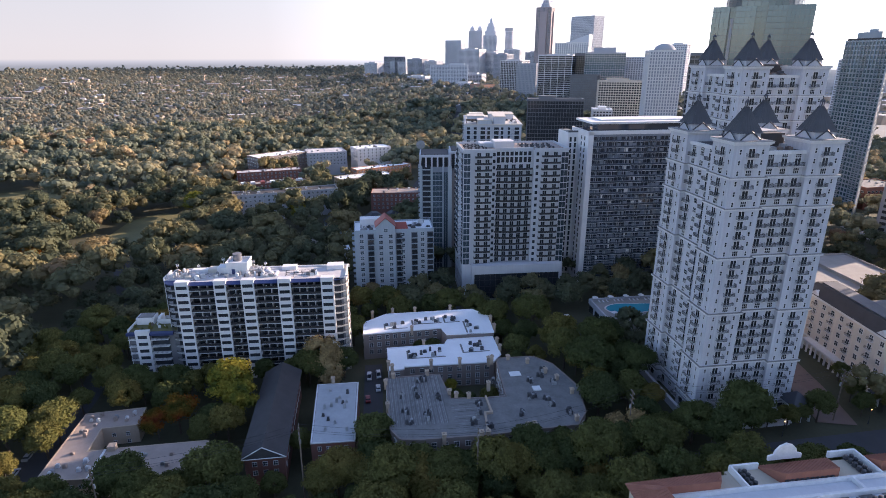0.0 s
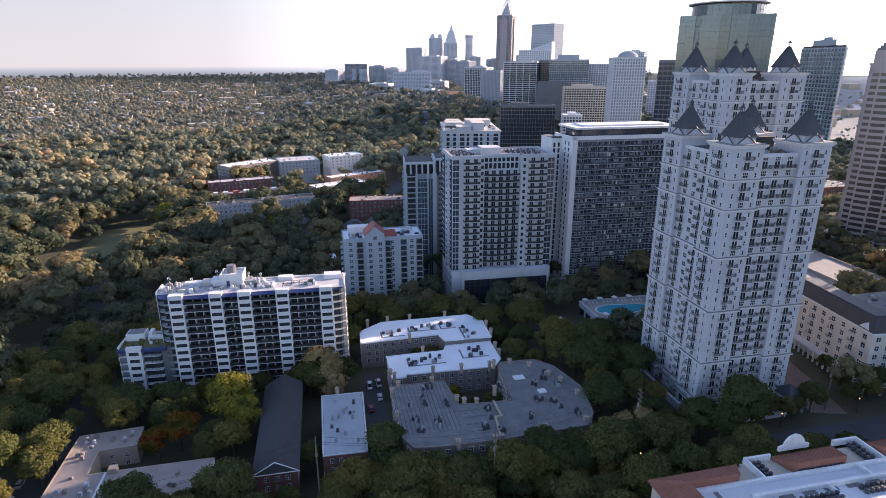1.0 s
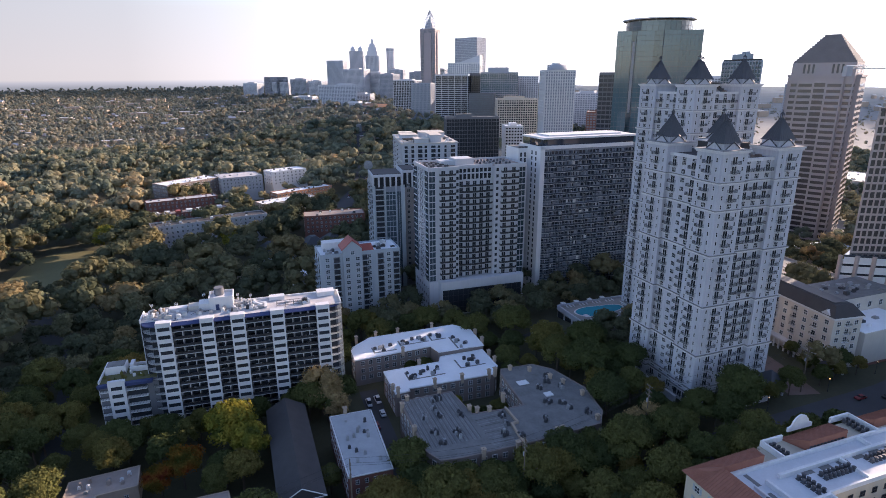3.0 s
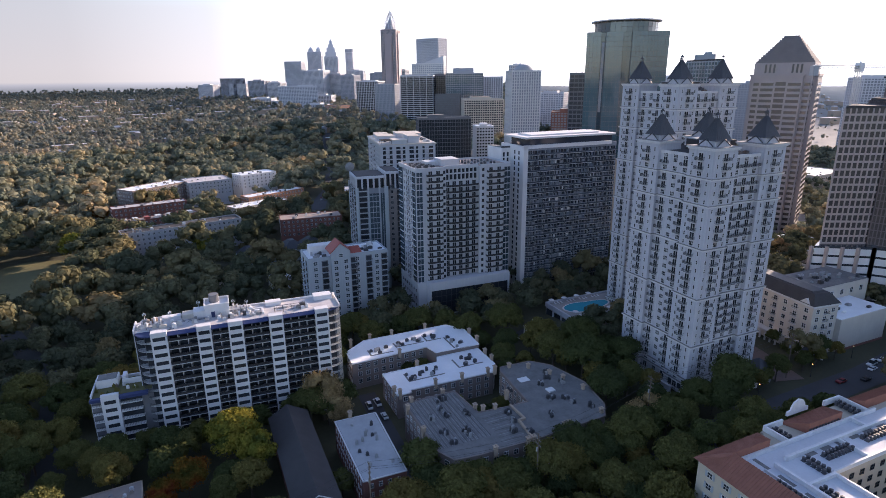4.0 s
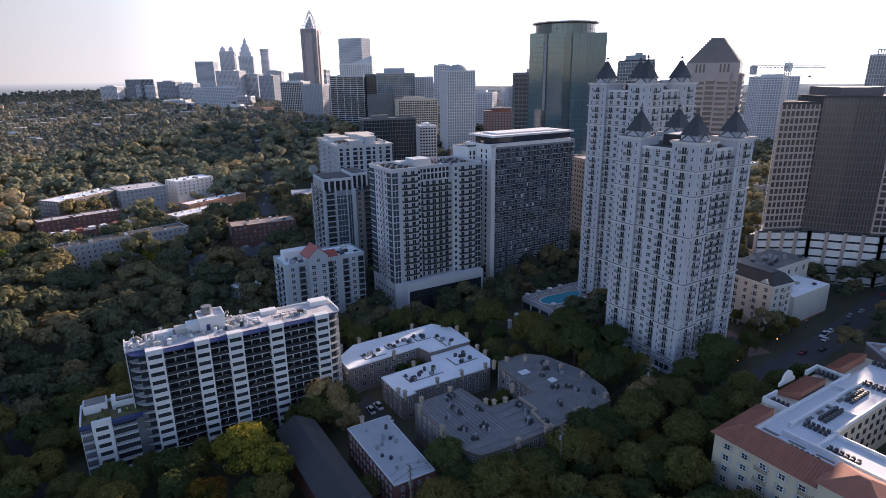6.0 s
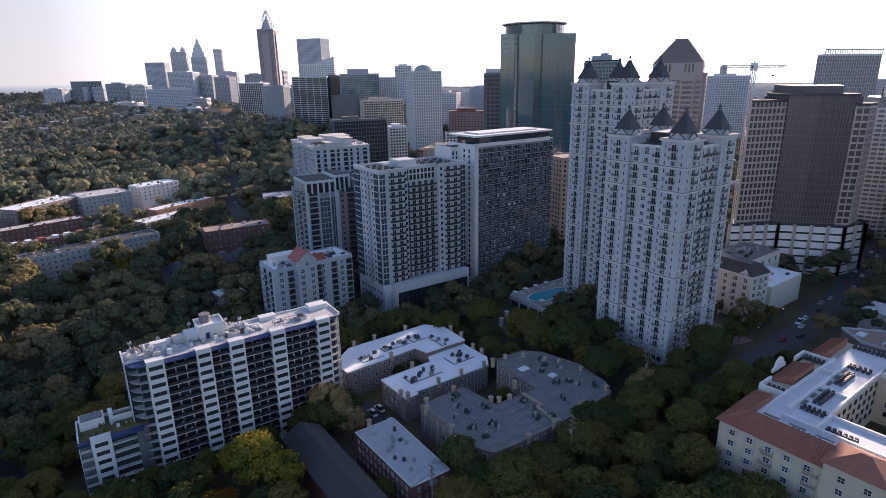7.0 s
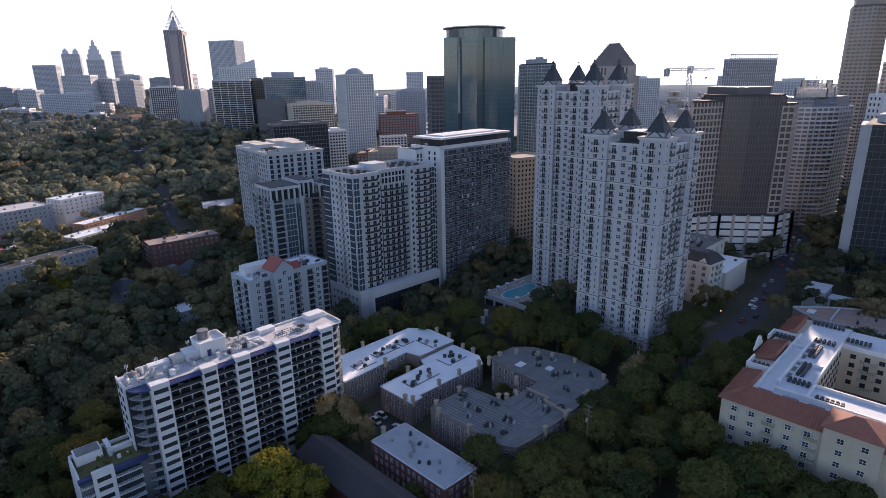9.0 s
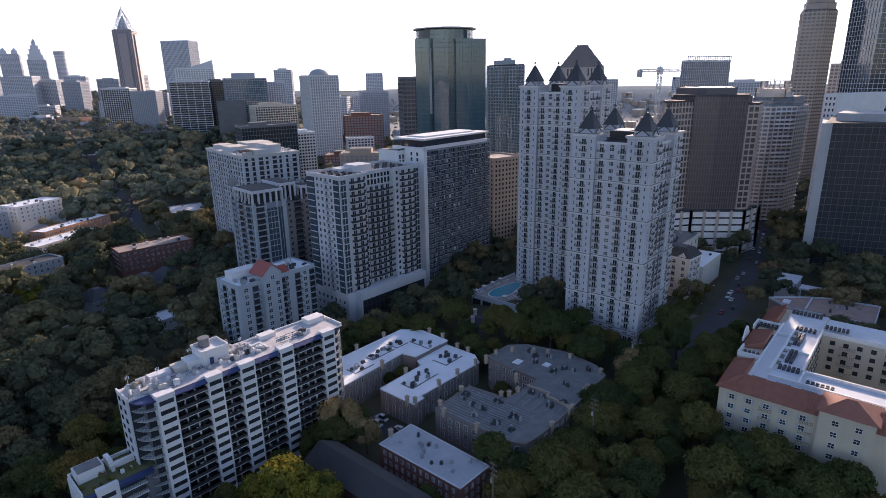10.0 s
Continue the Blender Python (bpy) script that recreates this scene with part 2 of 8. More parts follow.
# ---- mesh tools ----
class Geo:
    """Collects boxes, prisms and the like for one mesh."""

    def __init__(self):
        self.v, self.f, self.m = [], [], []

    def faces(self, verts, faces, m=0):
        k = len(self.v)
        self.v += verts
        self.f += [tuple(i + k for i in f) for f in faces]
        self.m += [m] * len(faces)
        return self

    def box(self, x0, y0, z0, x1, y1, z1, m=0):
        return self.faces([(x0, y0, z0), (x1, y0, z0), (x1, y1, z0), (x0, y1, z0), (x0, y0, z1), (x1, y0, z1), (x1, y1, z1), (x0, y1, z1)],
                          [(3, 2, 1, 0), (4, 5, 6, 7), (0, 1, 5, 4), (1, 2, 6, 5), (2, 3, 7, 6), (3, 0, 4, 7)], m)

    def prism(self, poly, z0, z1, m=0, top=None):
        n = len(poly)
        self.faces([(x, y, z0) for x, y in poly] + [(x, y, z1) for x, y in poly], [tuple(range(n))[::-1]] + [(i, (i + 1) % n, n + (i + 1) % n, n + i) for i in range(n)], m)
        return self.faces([(x, y, z1) for x, y in poly], [tuple(range(n))], m if top is None else top)

    def cyl(self, x, y, z0, z1, r, n=10, r1=None, m=0):
        r1 = r if r1 is None else r1
        ring = [(math.cos(2 * math.pi * i / n), math.sin(2 * math.pi * i / n)) for i in range(n)]
        return self.faces([(x + r * a, y + r * b, z0) for a, b in ring] + [(x + r1 * a, y + r1 * b, z1) for a, b in ring],
                          [tuple(range(n))[::-1], tuple(range(n, 2 * n))] + [(i, (i + 1) % n, n + (i + 1) % n, n + i) for i in range(n)], m)

    def rod(self, p, q, r, n=5, r1=None, m=0):
        p, q = Vector(p), Vector(q)
        r1 = r if r1 is None else r1
        turn = (q - p).to_track_quat("Z", "Y")
        ring = [turn @ Vector((math.cos(2 * math.pi * i / n), math.sin(2 * math.pi * i / n), 0)) for i in range(n)]
        return self.faces([tuple(p + r * a) for a in ring] + [tuple(q + r1 * a) for a in ring],
                          [tuple(range(n))[::-1], tuple(range(n, 2 * n))] + [(i, (i + 1) % n, n + (i + 1) % n, n + i) for i in range(n)], m)

    def hip(self, x0, y0, x1, y1, z0, z1, inx, iny, m=0):
        """A roof whose top is drawn in by inx and iny (a pyramid, a hip, a gable with inx 0)."""
        return self.faces([(x0, y0, z0), (x1, y0, z0), (x1, y1, z0), (x0, y1, z0), (x0 + inx, y0 + iny, z1), (x1 - inx, y0 + iny, z1), (x1 - inx, y1 - iny, z1), (x0 + inx, y1 - iny, z1)],
                          [(3, 2, 1, 0), (4, 5, 6, 7), (0, 1, 5, 4), (1, 2, 6, 5), (2, 3, 7, 6), (3, 0, 4, 7)], m)

    def copies(self, other, spots):
        """Another Geo at each (x, y, z, degrees)."""
        for x, y, z, turn in spots:
            c, s = math.cos(radians(turn)), math.sin(radians(turn))
            k = len(self.v)
            self.v += [(x + c * a - s * b, y + s * a + c * b, z + h) for a, b, h in other.v]
            self.f += [tuple(i + k for i in f) for f in other.f]
            self.m += other.m
        return self

    def mesh(self, name, mats):
        me = bpy.data.meshes.new(name)
        me.from_pydata(self.v, [], self.f)
        for m in mats if isinstance(mats, (list, tuple)) else [mats]:
            me.materials.append(m)
        if any(self.m):
            me.polygons.foreach_set("material_index", self.m)
        me.update()
        return me


FOOT = []           # built-up places, (x, y, half width, half depth, degrees)


def thing(name, label, category, x=0, y=0, z=0, turn=0, group=""):
    ob = tagged(new(name), label, category, group)
    ob.empty_display_size = 0.5
    ob.matrix_basis = pose(x, y, z, 0, 0, turn)
    return ob


def part(name, geo, mats, parent, label="", kind=""):
    ob = new(name, geo.mesh(name, mats) if isinstance(geo, Geo) else geo)
    ob.parent = parent
    return tagged(ob, label, "", "", kind)


def pieces(name, geo, mats, parent, spots, single=300, label=""):
    """The same piece at many spots: the first ones each an object on one mesh, the rest joined."""
    spots = list(spots)
    me = geo.mesh(name, mats)
    for s in spots[:single]:
        ob = part(name, me, mats, parent, label)
        ob.matrix_basis = pose(s[0], s[1], s[2], 0, 0, s[3])
    if len(spots) > single:
        part(name + "_cladding", Geo().copies(geo, spots[single:]), mats, parent, label, "stuff")


def foot(x0, y0, x1, y1, turn=0, ox=0, oy=0):
    """Keep trees off a rectangle of a frame at (ox, oy) that is turned."""
    c, s = math.cos(radians(turn)), math.sin(radians(turn))
    cx, cy = (x0 + x1) / 2, (y0 + y1) / 2
    FOOT.append((ox + c * cx - s * cy, oy + s * cx + c * cy, abs(x1 - x0) / 2, abs(y1 - y0) / 2, turn))


def window(w, h, depth=0.12, bars=1, rail=1):
    """A pane (material 1) set in a frame (material 0), its outer face towards -y, hung by its lower left corner."""
    g, b = Geo(), 0.09
    g.box(0, -depth, 0, w, 0.02, b), g.box(0, -depth, h - b, w, 0.02, h)
    g.box(0, -depth, b, b, 0.02, h - b), g.box(w - b, -depth, b, w, 0.02, h - b)
    g.box(b, -depth * 0.35, b, w - b, 0.0, h - b, 1)
    for i in range(1, bars + 1):
        x = w * i / (bars + 1)
        g.box(x - 0.04, -depth * 0.8, b, x + 0.04, -depth * 0.36, h - b)
    if rail:
        g.box(b, -depth * 0.8, h / 2 - 0.04, w - b, -depth * 0.37, h / 2 + 0.04)
    return g


def balcony(w, out, h=1.1, thick=0.2, posts=8, solid=False):
    """A slab (material 0) with a railing (material 1), standing out towards -y."""
    g = Geo().box(0, -out, -thick, w, 0, 0)
    if solid:
        g.box(0, -out, 0, w, -out + 0.08, h, 1), g.box(0, -out + 0.08, 0, 0.08, 0, h, 1), g.box(w - 0.08, -out + 0.08, 0, w, 0, h, 1)
    else:
        g.box(0, -out, h - 0.08, w, -out + 0.08, h, 1), g.box(0, -out + 0.08, h - 0.08, 0.08, 0, h, 1), g.box(w - 0.08, -out + 0.08, h - 0.08, w, 0, h, 1)
        for i in range(posts + 1):
            x = 0.02 + (w - 0.1) * i / posts
            g.box(x, -out + 0.01, 0, x + 0.06, -out + 0.07, h - 0.08, 1)
    return g


def ground_z(x, y):
    """The lie of the land: a bench on the far side of the street, slow hills, and a rise to the horizon."""
    def step(v, a, b):
        t = min(1, max(0, (v - a) / (b - a)))
        return t * t * (3 - 2 * t)
    z = 3.0 + 8.0 * step(x, 45, 105) * (1 - 0.55 * step(y, 215, 262))
    d, az = math.hypot(x, y), math.degrees(math.atan2(x, y))
    z += 6 * step(y, 380, 700) * noise.noise((x / 400, y / 400, 0))
    z += 6 * math.exp(-((x + 75) / 115) ** 2 - ((y - 590) / 85) ** 2)
    z += 36 * step(d, 640, 1150) * step(az, -7, 5) * (1 - step(az, 27, 38)) * (1 - step(d, 2300, 4000))
    return z + 92 * step(d, 1500, 4850)


# ---- ground and roads ----
def polar(name, mat, radii, a0, a1, n, height, label, kind="structure"):
    g, full = Geo(), abs(a1 - a0) >= 359.9
    cols = n if full else n + 1
    for r in radii:
        for i in range(cols):
            a = radians(a0 + (a1 - a0) * i / n)
            x, y = r * math.sin(a), 120 + r * math.cos(a)
            g.v.append((x, y, height(x, y)))
    for j in range(len(radii) - 1):
        for i in range(n):
            k = (i + 1) % cols
            g.f.append((j * cols + i, j * cols + k, (j + 1) * cols + k, (j + 1) * cols + i))
            g.m.append(0)
    ob = tagged(new(name, g.mesh(name, mat)), label, name.split("_")[0], "", kind)
    for p in ob.data.polygons:
        p.use_smooth = True
    return ob


rings = [1] + [8.0 * i for i in range(1, 51)] + [400 * 1.07 ** i for i in range(1, 37)] + [4840]
polar("ground", SOIL, [r for r in rings if r <= 4840], 0, 360, 180, ground_z, "dark leaf-littered ground under the trees")
for p in bpy.data.objects["ground"].data.polygons:
    p.flip()


def horizon_haze():
    """A glowing wall for the bright hazy sky low over the horizon, far behind everything, brighter towards the sun."""
    m = bpy.data.materials.new("horizon_haze")
    m.use_nodes = True
    n, l = m.node_tree.nodes, m.node_tree.links
    n.remove(n["Principled BSDF"])
    geo, split, fade = n.new("ShaderNodeNewGeometry"), n.new("ShaderNodeSeparateXYZ"), n.new("ShaderNodeMapRange")
    l.new(geo.outputs["Position"], split.inputs[0]), l.new(split.outputs["Z"], fade.inputs["Value"])
    fade.interpolation_type = "SMOOTHSTEP"
    fade.inputs["From Min"].default_value, fade.inputs["From Max"].default_value = 480, 670
    towards = n.new("ShaderNodeVectorMath")
    towards.operation = "DOT_PRODUCT"
    towards.inputs[1].default_value = (math.sin(radians(SUN_AZ)) / HAZE_R, math.cos(radians(SUN_AZ)) / HAZE_R, 0)
    l.new(geo.outputs["Position"], towards.inputs[0])
    near_sun = n.new("ShaderNodeMapRange")
    near_sun.inputs["From Min"].default_value, near_sun.inputs["From Max"].default_value = -0.4, 1.0
    l.new(towards.outputs["Value"], near_sun.inputs["Value"])
    power = n.new("ShaderNodeValToRGB")
    tint = n.new("ShaderNodeValToRGB")
    for ramp, stops in ((power, HAZE_POWER), (tint, HAZE_TINT)):
        while len(ramp.color_ramp.elements) < len(stops):
            ramp.color_ramp.elements.new(0.5)
        for el, (pos, c) in zip(ramp.color_ramp.elements, stops):
            el.position, el.color = pos, (*c, 1)
    l.new(near_sun.outputs[0], power.inputs[0])
    high = n.new("ShaderNodeMapRange")
    high.inputs["From Min"].default_value, high.inputs["From Max"].default_value = 40, 540
    l.new(split.outputs["Z"], high.inputs["Value"]), l.new(high.outputs[0], tint.inputs[0])
    glow, clear, mix = n.new("ShaderNodeEmission"), n.new("ShaderNodeBsdfTransparent"), n.new("ShaderNodeMixShader")
    l.new(tint.outputs[0], glow.inputs[0]), l.new(power.outputs[0], glow.inputs[1])
    l.new(fade.outputs[0], mix.inputs[0]), l.new(glow.outputs[0], mix.inputs[1]), l.new(clear.outputs[0], mix.inputs[2])
    l.new(mix.outputs[0], n["Material Output"].inputs[0])
    g, k = Geo(), 90
    for i in range(k + 1):
        t = radians(-70 + 200 * i / k)
        for z in (-60, 680):
            g.v.append((HAZE_R * math.sin(t), 120 + HAZE_R * math.cos(t), z))
    for i in range(k):
        g.f.append((2 * i, 2 * i + 1, 2 * i + 3, 2 * i + 2))
        g.m.append(0)
    tagged(new("backdrop", g.mesh("backdrop", m)), "pale bright haze above the far horizon", "backdrop", "", "structure")


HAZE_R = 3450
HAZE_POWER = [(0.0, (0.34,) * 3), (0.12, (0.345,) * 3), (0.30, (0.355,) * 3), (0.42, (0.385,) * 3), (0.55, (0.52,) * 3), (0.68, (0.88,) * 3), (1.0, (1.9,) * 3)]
# The lowest tints paint the band of hazed distance below the horizon.
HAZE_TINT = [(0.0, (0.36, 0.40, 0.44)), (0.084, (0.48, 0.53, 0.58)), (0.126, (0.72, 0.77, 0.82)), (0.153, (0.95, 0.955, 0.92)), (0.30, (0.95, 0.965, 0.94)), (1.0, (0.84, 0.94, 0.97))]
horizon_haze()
# Far ground sheet; its pale grey also carries the distance haze.
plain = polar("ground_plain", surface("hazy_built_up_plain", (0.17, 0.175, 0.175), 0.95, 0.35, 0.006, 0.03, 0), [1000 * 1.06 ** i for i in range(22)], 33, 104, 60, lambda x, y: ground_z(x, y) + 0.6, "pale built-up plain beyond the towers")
for p in plain.data.polygons:
    p.flip()


def ribbon(name, label, pts, width, mat, lift=0.06, category="road"):
    """A strip draped over the ground along a line of (x, y)."""
    g, line = Geo(), []
    for (xa, ya), (xb, yb) in zip(pts, pts[1:]):
        n = max(1, int(math.hypot(xb - xa, yb - ya) / 5))
        line += [(xa + (xb - xa) * i / n, ya + (yb - ya) * i / n) for i in range(n)]
        ux, uy = xb - xa, yb - ya
        d = math.hypot(ux, uy)
        FOOT.append(((xa + xb) / 2, (ya + yb) / 2, d / 2, max(0.5, width / 2 - (-0.5 if name == "road_far" else 5.5 if xb < 150 else 0)), math.degrees(math.atan2(uy, ux))))
    line.append(pts[-1])
    for i, (x, y) in enumerate(line):
        (xa, ya), (xb, yb) = line[max(0, i - 1)], line[min(len(line) - 1, i + 1)]
        d = math.hypot(xb - xa, yb - ya)
        nx, ny = -(yb - ya) / d * width / 2, (xb - xa) / d * width / 2
        z = max(ground_z(x + nx, y + ny), ground_z(x - nx, y - ny), ground_z(x, y)) + lift
        g.v += [(x - nx, y - ny, z), (x + nx, y + ny, z)]
    g.f = [(2 * i, 2 * i + 2, 2 * i + 3, 2 * i + 1) for i in range(len(line) - 1)]
    g.m = [0] * len(g.f)
    return tagged(new(name, g.mesh(name, mat)), label, category, "", "structure")


ribbon("road_avenue", "dark asphalt street lined with trees", [(-140, 124), (40, 124), (110, 127), (180, 129), (260, 138), (420, 165)], 12, ASPHALT, 0.25)
ribbon("road_side", "asphalt side street with parked cars", [(-104, 125), (-104, 200), (-112, 270), (-150, 360)], 9, ASPHALT)
ribbon("road_driveway", "worn asphalt driveway between the buildings", [(0, 140), (1.5, 178), (2.5, 212)], 7, ASPHALT, 0.1)
ribbon("road_far", "far asphalt street with traffic", [(40, 490), (63, 567), (82, 610), (109, 706), (130, 805), (172, 1000)], 14, ASPHALT)
ribbon("road_lane", "narrow lane beside the towers", [(43, 250), (44, 330), (40, 440)], 8, ASPHALT)
ribbon("road_forecourt", "paved forecourt beside the tall tower", [(150, 139), (156, 160), (163, 196)], 12, PAVING_R, 0.3)
foot(146, 150, 166, 197)


# ---- building kit ----
def shell(ob, x0, y0, x1, y1, z0, z1, wall, roof, parapet=0.9, name="body", label=""):
    """A block with a parapet round its roof; the roof is a part of its own."""
    t = 0.35
    part(name, Geo().box(x0, y0, z0, x1, y1, z1 - 0.01), wall, ob, label)
    part("roof_deck", Geo().box(x0 + t, y0 + t, z1 - 0.01, x1 - t, y1 - t, z1 + 0.12), roof, ob)
    if parapet:
        g = Geo().box(x0, y0, z1 - 0.01, x1, y0 + t, z1 + parapet).box(x0, y1 - t, z1 - 0.01, x1, y1, z1 + parapet)
        g.box(x0, y0 + t, z1 - 0.01, x0 + t, y1 - t, z1 + parapet).box(x1 - t, y0 + t, z1 - 0.01, x1, y1 - t, z1 + parapet)
        part("parapet", g, wall, ob)


def sides(x0, y0, x1, y1):
    """The four walls of a rectangle as (x, y, degrees, length): front, right, back, left."""
    return [(x0, y0, 0, x1 - x0), (x1, y0, 90, y1 - y0), (x1, y1, 180, x1 - x0), (x0, y1, 270, y1 - y0)]


def along(side, u, z):
    x, y, a, _ = side
    return (x + u * math.cos(radians(a)), y + u * math.sin(radians(a)), z, a)


def spaced(length, step, margin=0.0):
    n = max(1, round((length - 2 * margin) / step))
    return [margin + (length - 2 * margin) * (i + 0.5) / n for i in range(n)]


def clutter(ob, x0, y0, x1, y1, z, count, seed, mats=(UNIT, UNIT_D, UNIT_W), big=2.2):
    """Machines on a roof, each with a base, a fan ring and a side panel."""
    rnd = random.Random(seed)
    for i in range(count):
        w, d, h = rnd.uniform(0.8, big), rnd.uniform(0.8, big * 0.8), rnd.uniform(0.6, 1.6)
        x, y = rnd.uniform(x0, x1 - w), rnd.uniform(y0, y1 - d)
        g = Geo().box(x - 0.1, y - 0.1, z, x + w + 0.1, y + d + 0.1, z + 0.15).box(x, y, z + 0.15, x + w, y + d, z + h)
        g.cyl(x + w / 2, y + d / 2, z + h, z + h + 0.18, min(w, d) * 0.38, 10)
        part("rooftop_unit", g, rnd.choice(mats), ob)


def grid_tower(name, label, L, R, depth, z0, z1, floor=3.3, bay=4.0, band=1.1, pier=0.9, out=0.35, wall=GREYWALL, glass=GLASS, roof=GREYROOF,
               pent=(0.3, 0.7, 0.3, 0.7, 4), category="building", faces=(0, 1, 3), balconies=(), singles=0, base=None, foots=True, parapet=1.0):
    """A tower over the line from L to R: a glazed core, floor bands and piers that stand proud of it, a roof and a plant room."""
    turn = math.degrees(math.atan2(R[1] - L[1], R[0] - L[0]))
    w = math.hypot(R[0] - L[0], R[1] - L[1])
    ob = thing(name, label, category, L[0], L[1], 0, turn)
    if foots:
        foot(-1, -1, w + 1, depth + 1, turn, L[0], L[1])
    part("glazed_core", Geo().box(out, out, z0 - 3, w - out, depth - out, z1 - 0.3), glass, ob)
    n = max(1, round((z1 - z0) / floor))
    zs = [z0 + (z1 - z0) * i / n for i in range(n + 1)]
    walls = [s for i, s in enumerate(sides(0, 0, w, depth)) if i in faces]
    bands, piers = [], []
    for side in walls:
        length = side[3]
        if band:
            strip = Geo().box(0, 0.0, -band / 2, length, out + 0.05, band / 2)
            bands.append((strip, [along(side, 0, z) for z in zs[1:-1]]))
        if pier:
            k = max(1, round(length / bay))
            post = Geo().box(-pier / 2, -0.05, 0, pier / 2, out + 0.05, z1 - z0 + 3)
            piers.append((post, [along(side, pier / 2 + (length - pier) * i / k, z0 - 3) for i in range(k + 1)]))
    for what, sets in (("floor_band", bands), ("pier", piers)):
        for geo, spots in sets:
            pieces(what, geo, wall, ob, spots, singles)
    g = Geo()
    for x0, y0, x1, y1 in ((0, 0, w, 0.5), (0, depth - 0.5, w, depth), (0, 0.5, 0.5, depth - 0.5), (w - 0.5, 0.5, w, depth - 0.5)):
        g.box(x0 - 0.06, y0 - 0.06, z1 - 1.2, x1 + 0.06, y1 + 0.06, z1 + parapet)
    part("parapet", g, wall, ob)
    part("roof_deck", Geo().box(0.5, 0.5, z1 - 0.3, w - 0.5, depth - 0.5, z1), roof, ob)
    if pent:
        a, b, c, d, h = pent
        part("plant_room", Geo().box(a * w, c * depth, z1, b * w, d * depth, z1 + h), wall, ob)
        part("plant_room_roof", Geo().box(a * w - 0.2, c * depth - 0.2, z1 + h, b * w + 0.2, d * depth + 0.2, z1 + h + 0.25), roof, ob)
    for s, u0, u1, o, solid in balconies:
        geo = balcony(u1 - u0, o, 1.1, 0.22, max(3, int((u1 - u0) / 0.8)), solid)
        pieces("balcony", geo, [wall, DARKMETAL], ob, [along(walls[s], u0, z) for z in zs[1:-1]], singles)
    if base:
        part("base", Geo().box(-0.3, -0.3, z0 - 4, w + 0.3, depth + 0.3, z0 + base[0]), base[1], ob)
    return ob, w


# ---- the slab of flats with white piers ----
def slab_block():
    ob = thing("apartment_block", "dark-balconied apartment slab with white window piers and blue top awnings", "apartment building", -69.6, 209.8, 0, -2.6)
    foot(-8, -3, 66, 18, -2.6, -69.6, 209.8)
    top, low, fl = 43.6, 2.0, 2.9
    W, D = 63.5, 14.5
    # Dark grey, so that the recessed balcony bays read near-black.
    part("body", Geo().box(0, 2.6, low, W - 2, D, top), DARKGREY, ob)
    part("rear_wall", Geo().box(-0.1, D, low, W - 1.9, D + 0.2, top), WHITE, ob)
    part("left_wing", Geo().box(-5.5, 5.0, low, 0, D - 1, top), PALE, ob)
    end_win = window(1.5, 1.4, 0.08, 0, 0).mesh("window", [DARKMETAL, GLASS])
    for z in range(13):
        for v in (7.4, 10.8):
            o = part("window", end_win, None, ob)
            o.matrix_basis = pose(-5.5, v + 1.5, top - 2.1 - 2.9 * z, 0, 0, 270)
    part("wing_glass", Geo().box(-5.2, 4.85, low, -0.1, 5.0, top - 0.5), GLASS, ob)
    levels = [top - 2.9 - fl * i for i in range(13)]
    piers = [(0.0, 4.9), (14.0, 18.5), (24.0, 28.8), (37.5, 42.3), (53.5, 58.3)]
    bays = [(4.9, 14.0), (18.5, 24.0), (28.8, 37.5), (42.3, 53.5)]
    for a, b in piers:
        p = part("pier", Geo().box(a, -0.25, low, b, 2.6, top + 0.9), WHITE, ob, "white painted window pier")
        win = window((b - a) * 0.78, 1.3, 0.08, 1, 0)
        for z in levels:
            w = part("window", win.mesh("window", [DARKMETAL, GLASS]) if z == levels[0] else w.data, None, p)
            w.matrix_basis = pose(a + (b - a) * 0.11, -0.24, z + 0.82)
    for a, b in bays:
        awn = Geo().faces([(a, 1.2, top + 0.25), (b, 1.2, top + 0.25), (b, -0.35, top - 0.5), (a, -0.35, top - 0.5), (a, 1.2, top + 0.1), (b, 1.2, top + 0.1), (b, -0.3, top - 0.75), (a, -0.3, top - 0.75)],
                          [(3, 2, 1, 0), (4, 5, 6, 7), (2, 3, 7, 6), (0, 4, 7, 3), (1, 2, 6, 5), (0, 1, 5, 4)])
        part("awning", awn, BLUE, ob, "sloping blue awning band")
        slab = balcony(b - a - 0.04, 2.3, 0.95, 0.0, 4, True).box(0, -2.45, -0.2, b - a - 0.04, 0, 0.0)
        n = max(2, round((b - a) / 3.2))
        back = Geo()
        for i in range(n):
            u = (b - a) * i / n
            back.box(u + 0.5, -0.1, 0.05, u + (b - a) / n - 0.15, 0.0, 2.35, 0)
            back.box(u - 0.1, -0.9, 0.0, u + 0.1, 0, 2.6, 1) if i else None
        rnd = random.Random(int(a * 10))
        sm, bm_ = slab.mesh("balcony", [SLAB, DARKMETAL]), back.mesh("glazed_back", [GLASS, WHITE])
        for z in levels:
            o = part("balcony", sm, None, ob)
            o.matrix_basis = pose(a + 0.02, 2.6, z)
            o = part("glazed_back", bm_, None, ob)
            o.matrix_basis = pose(a, 2.6, z)
            for k in range(rnd.randint(1, 3)):
                x = rnd.uniform(a + 0.8, b - 1.2)
                it = Geo().box(x, 0.6, z, x + 0.5, 1.1, z + 0.45).box(x, 1.0, z + 0.45, x + 0.5, 1.1, z + 0.95)
                part("balcony_seat", it, rnd.choice([UNIT_W, UNIT_D, POLEWOOD]), ob)
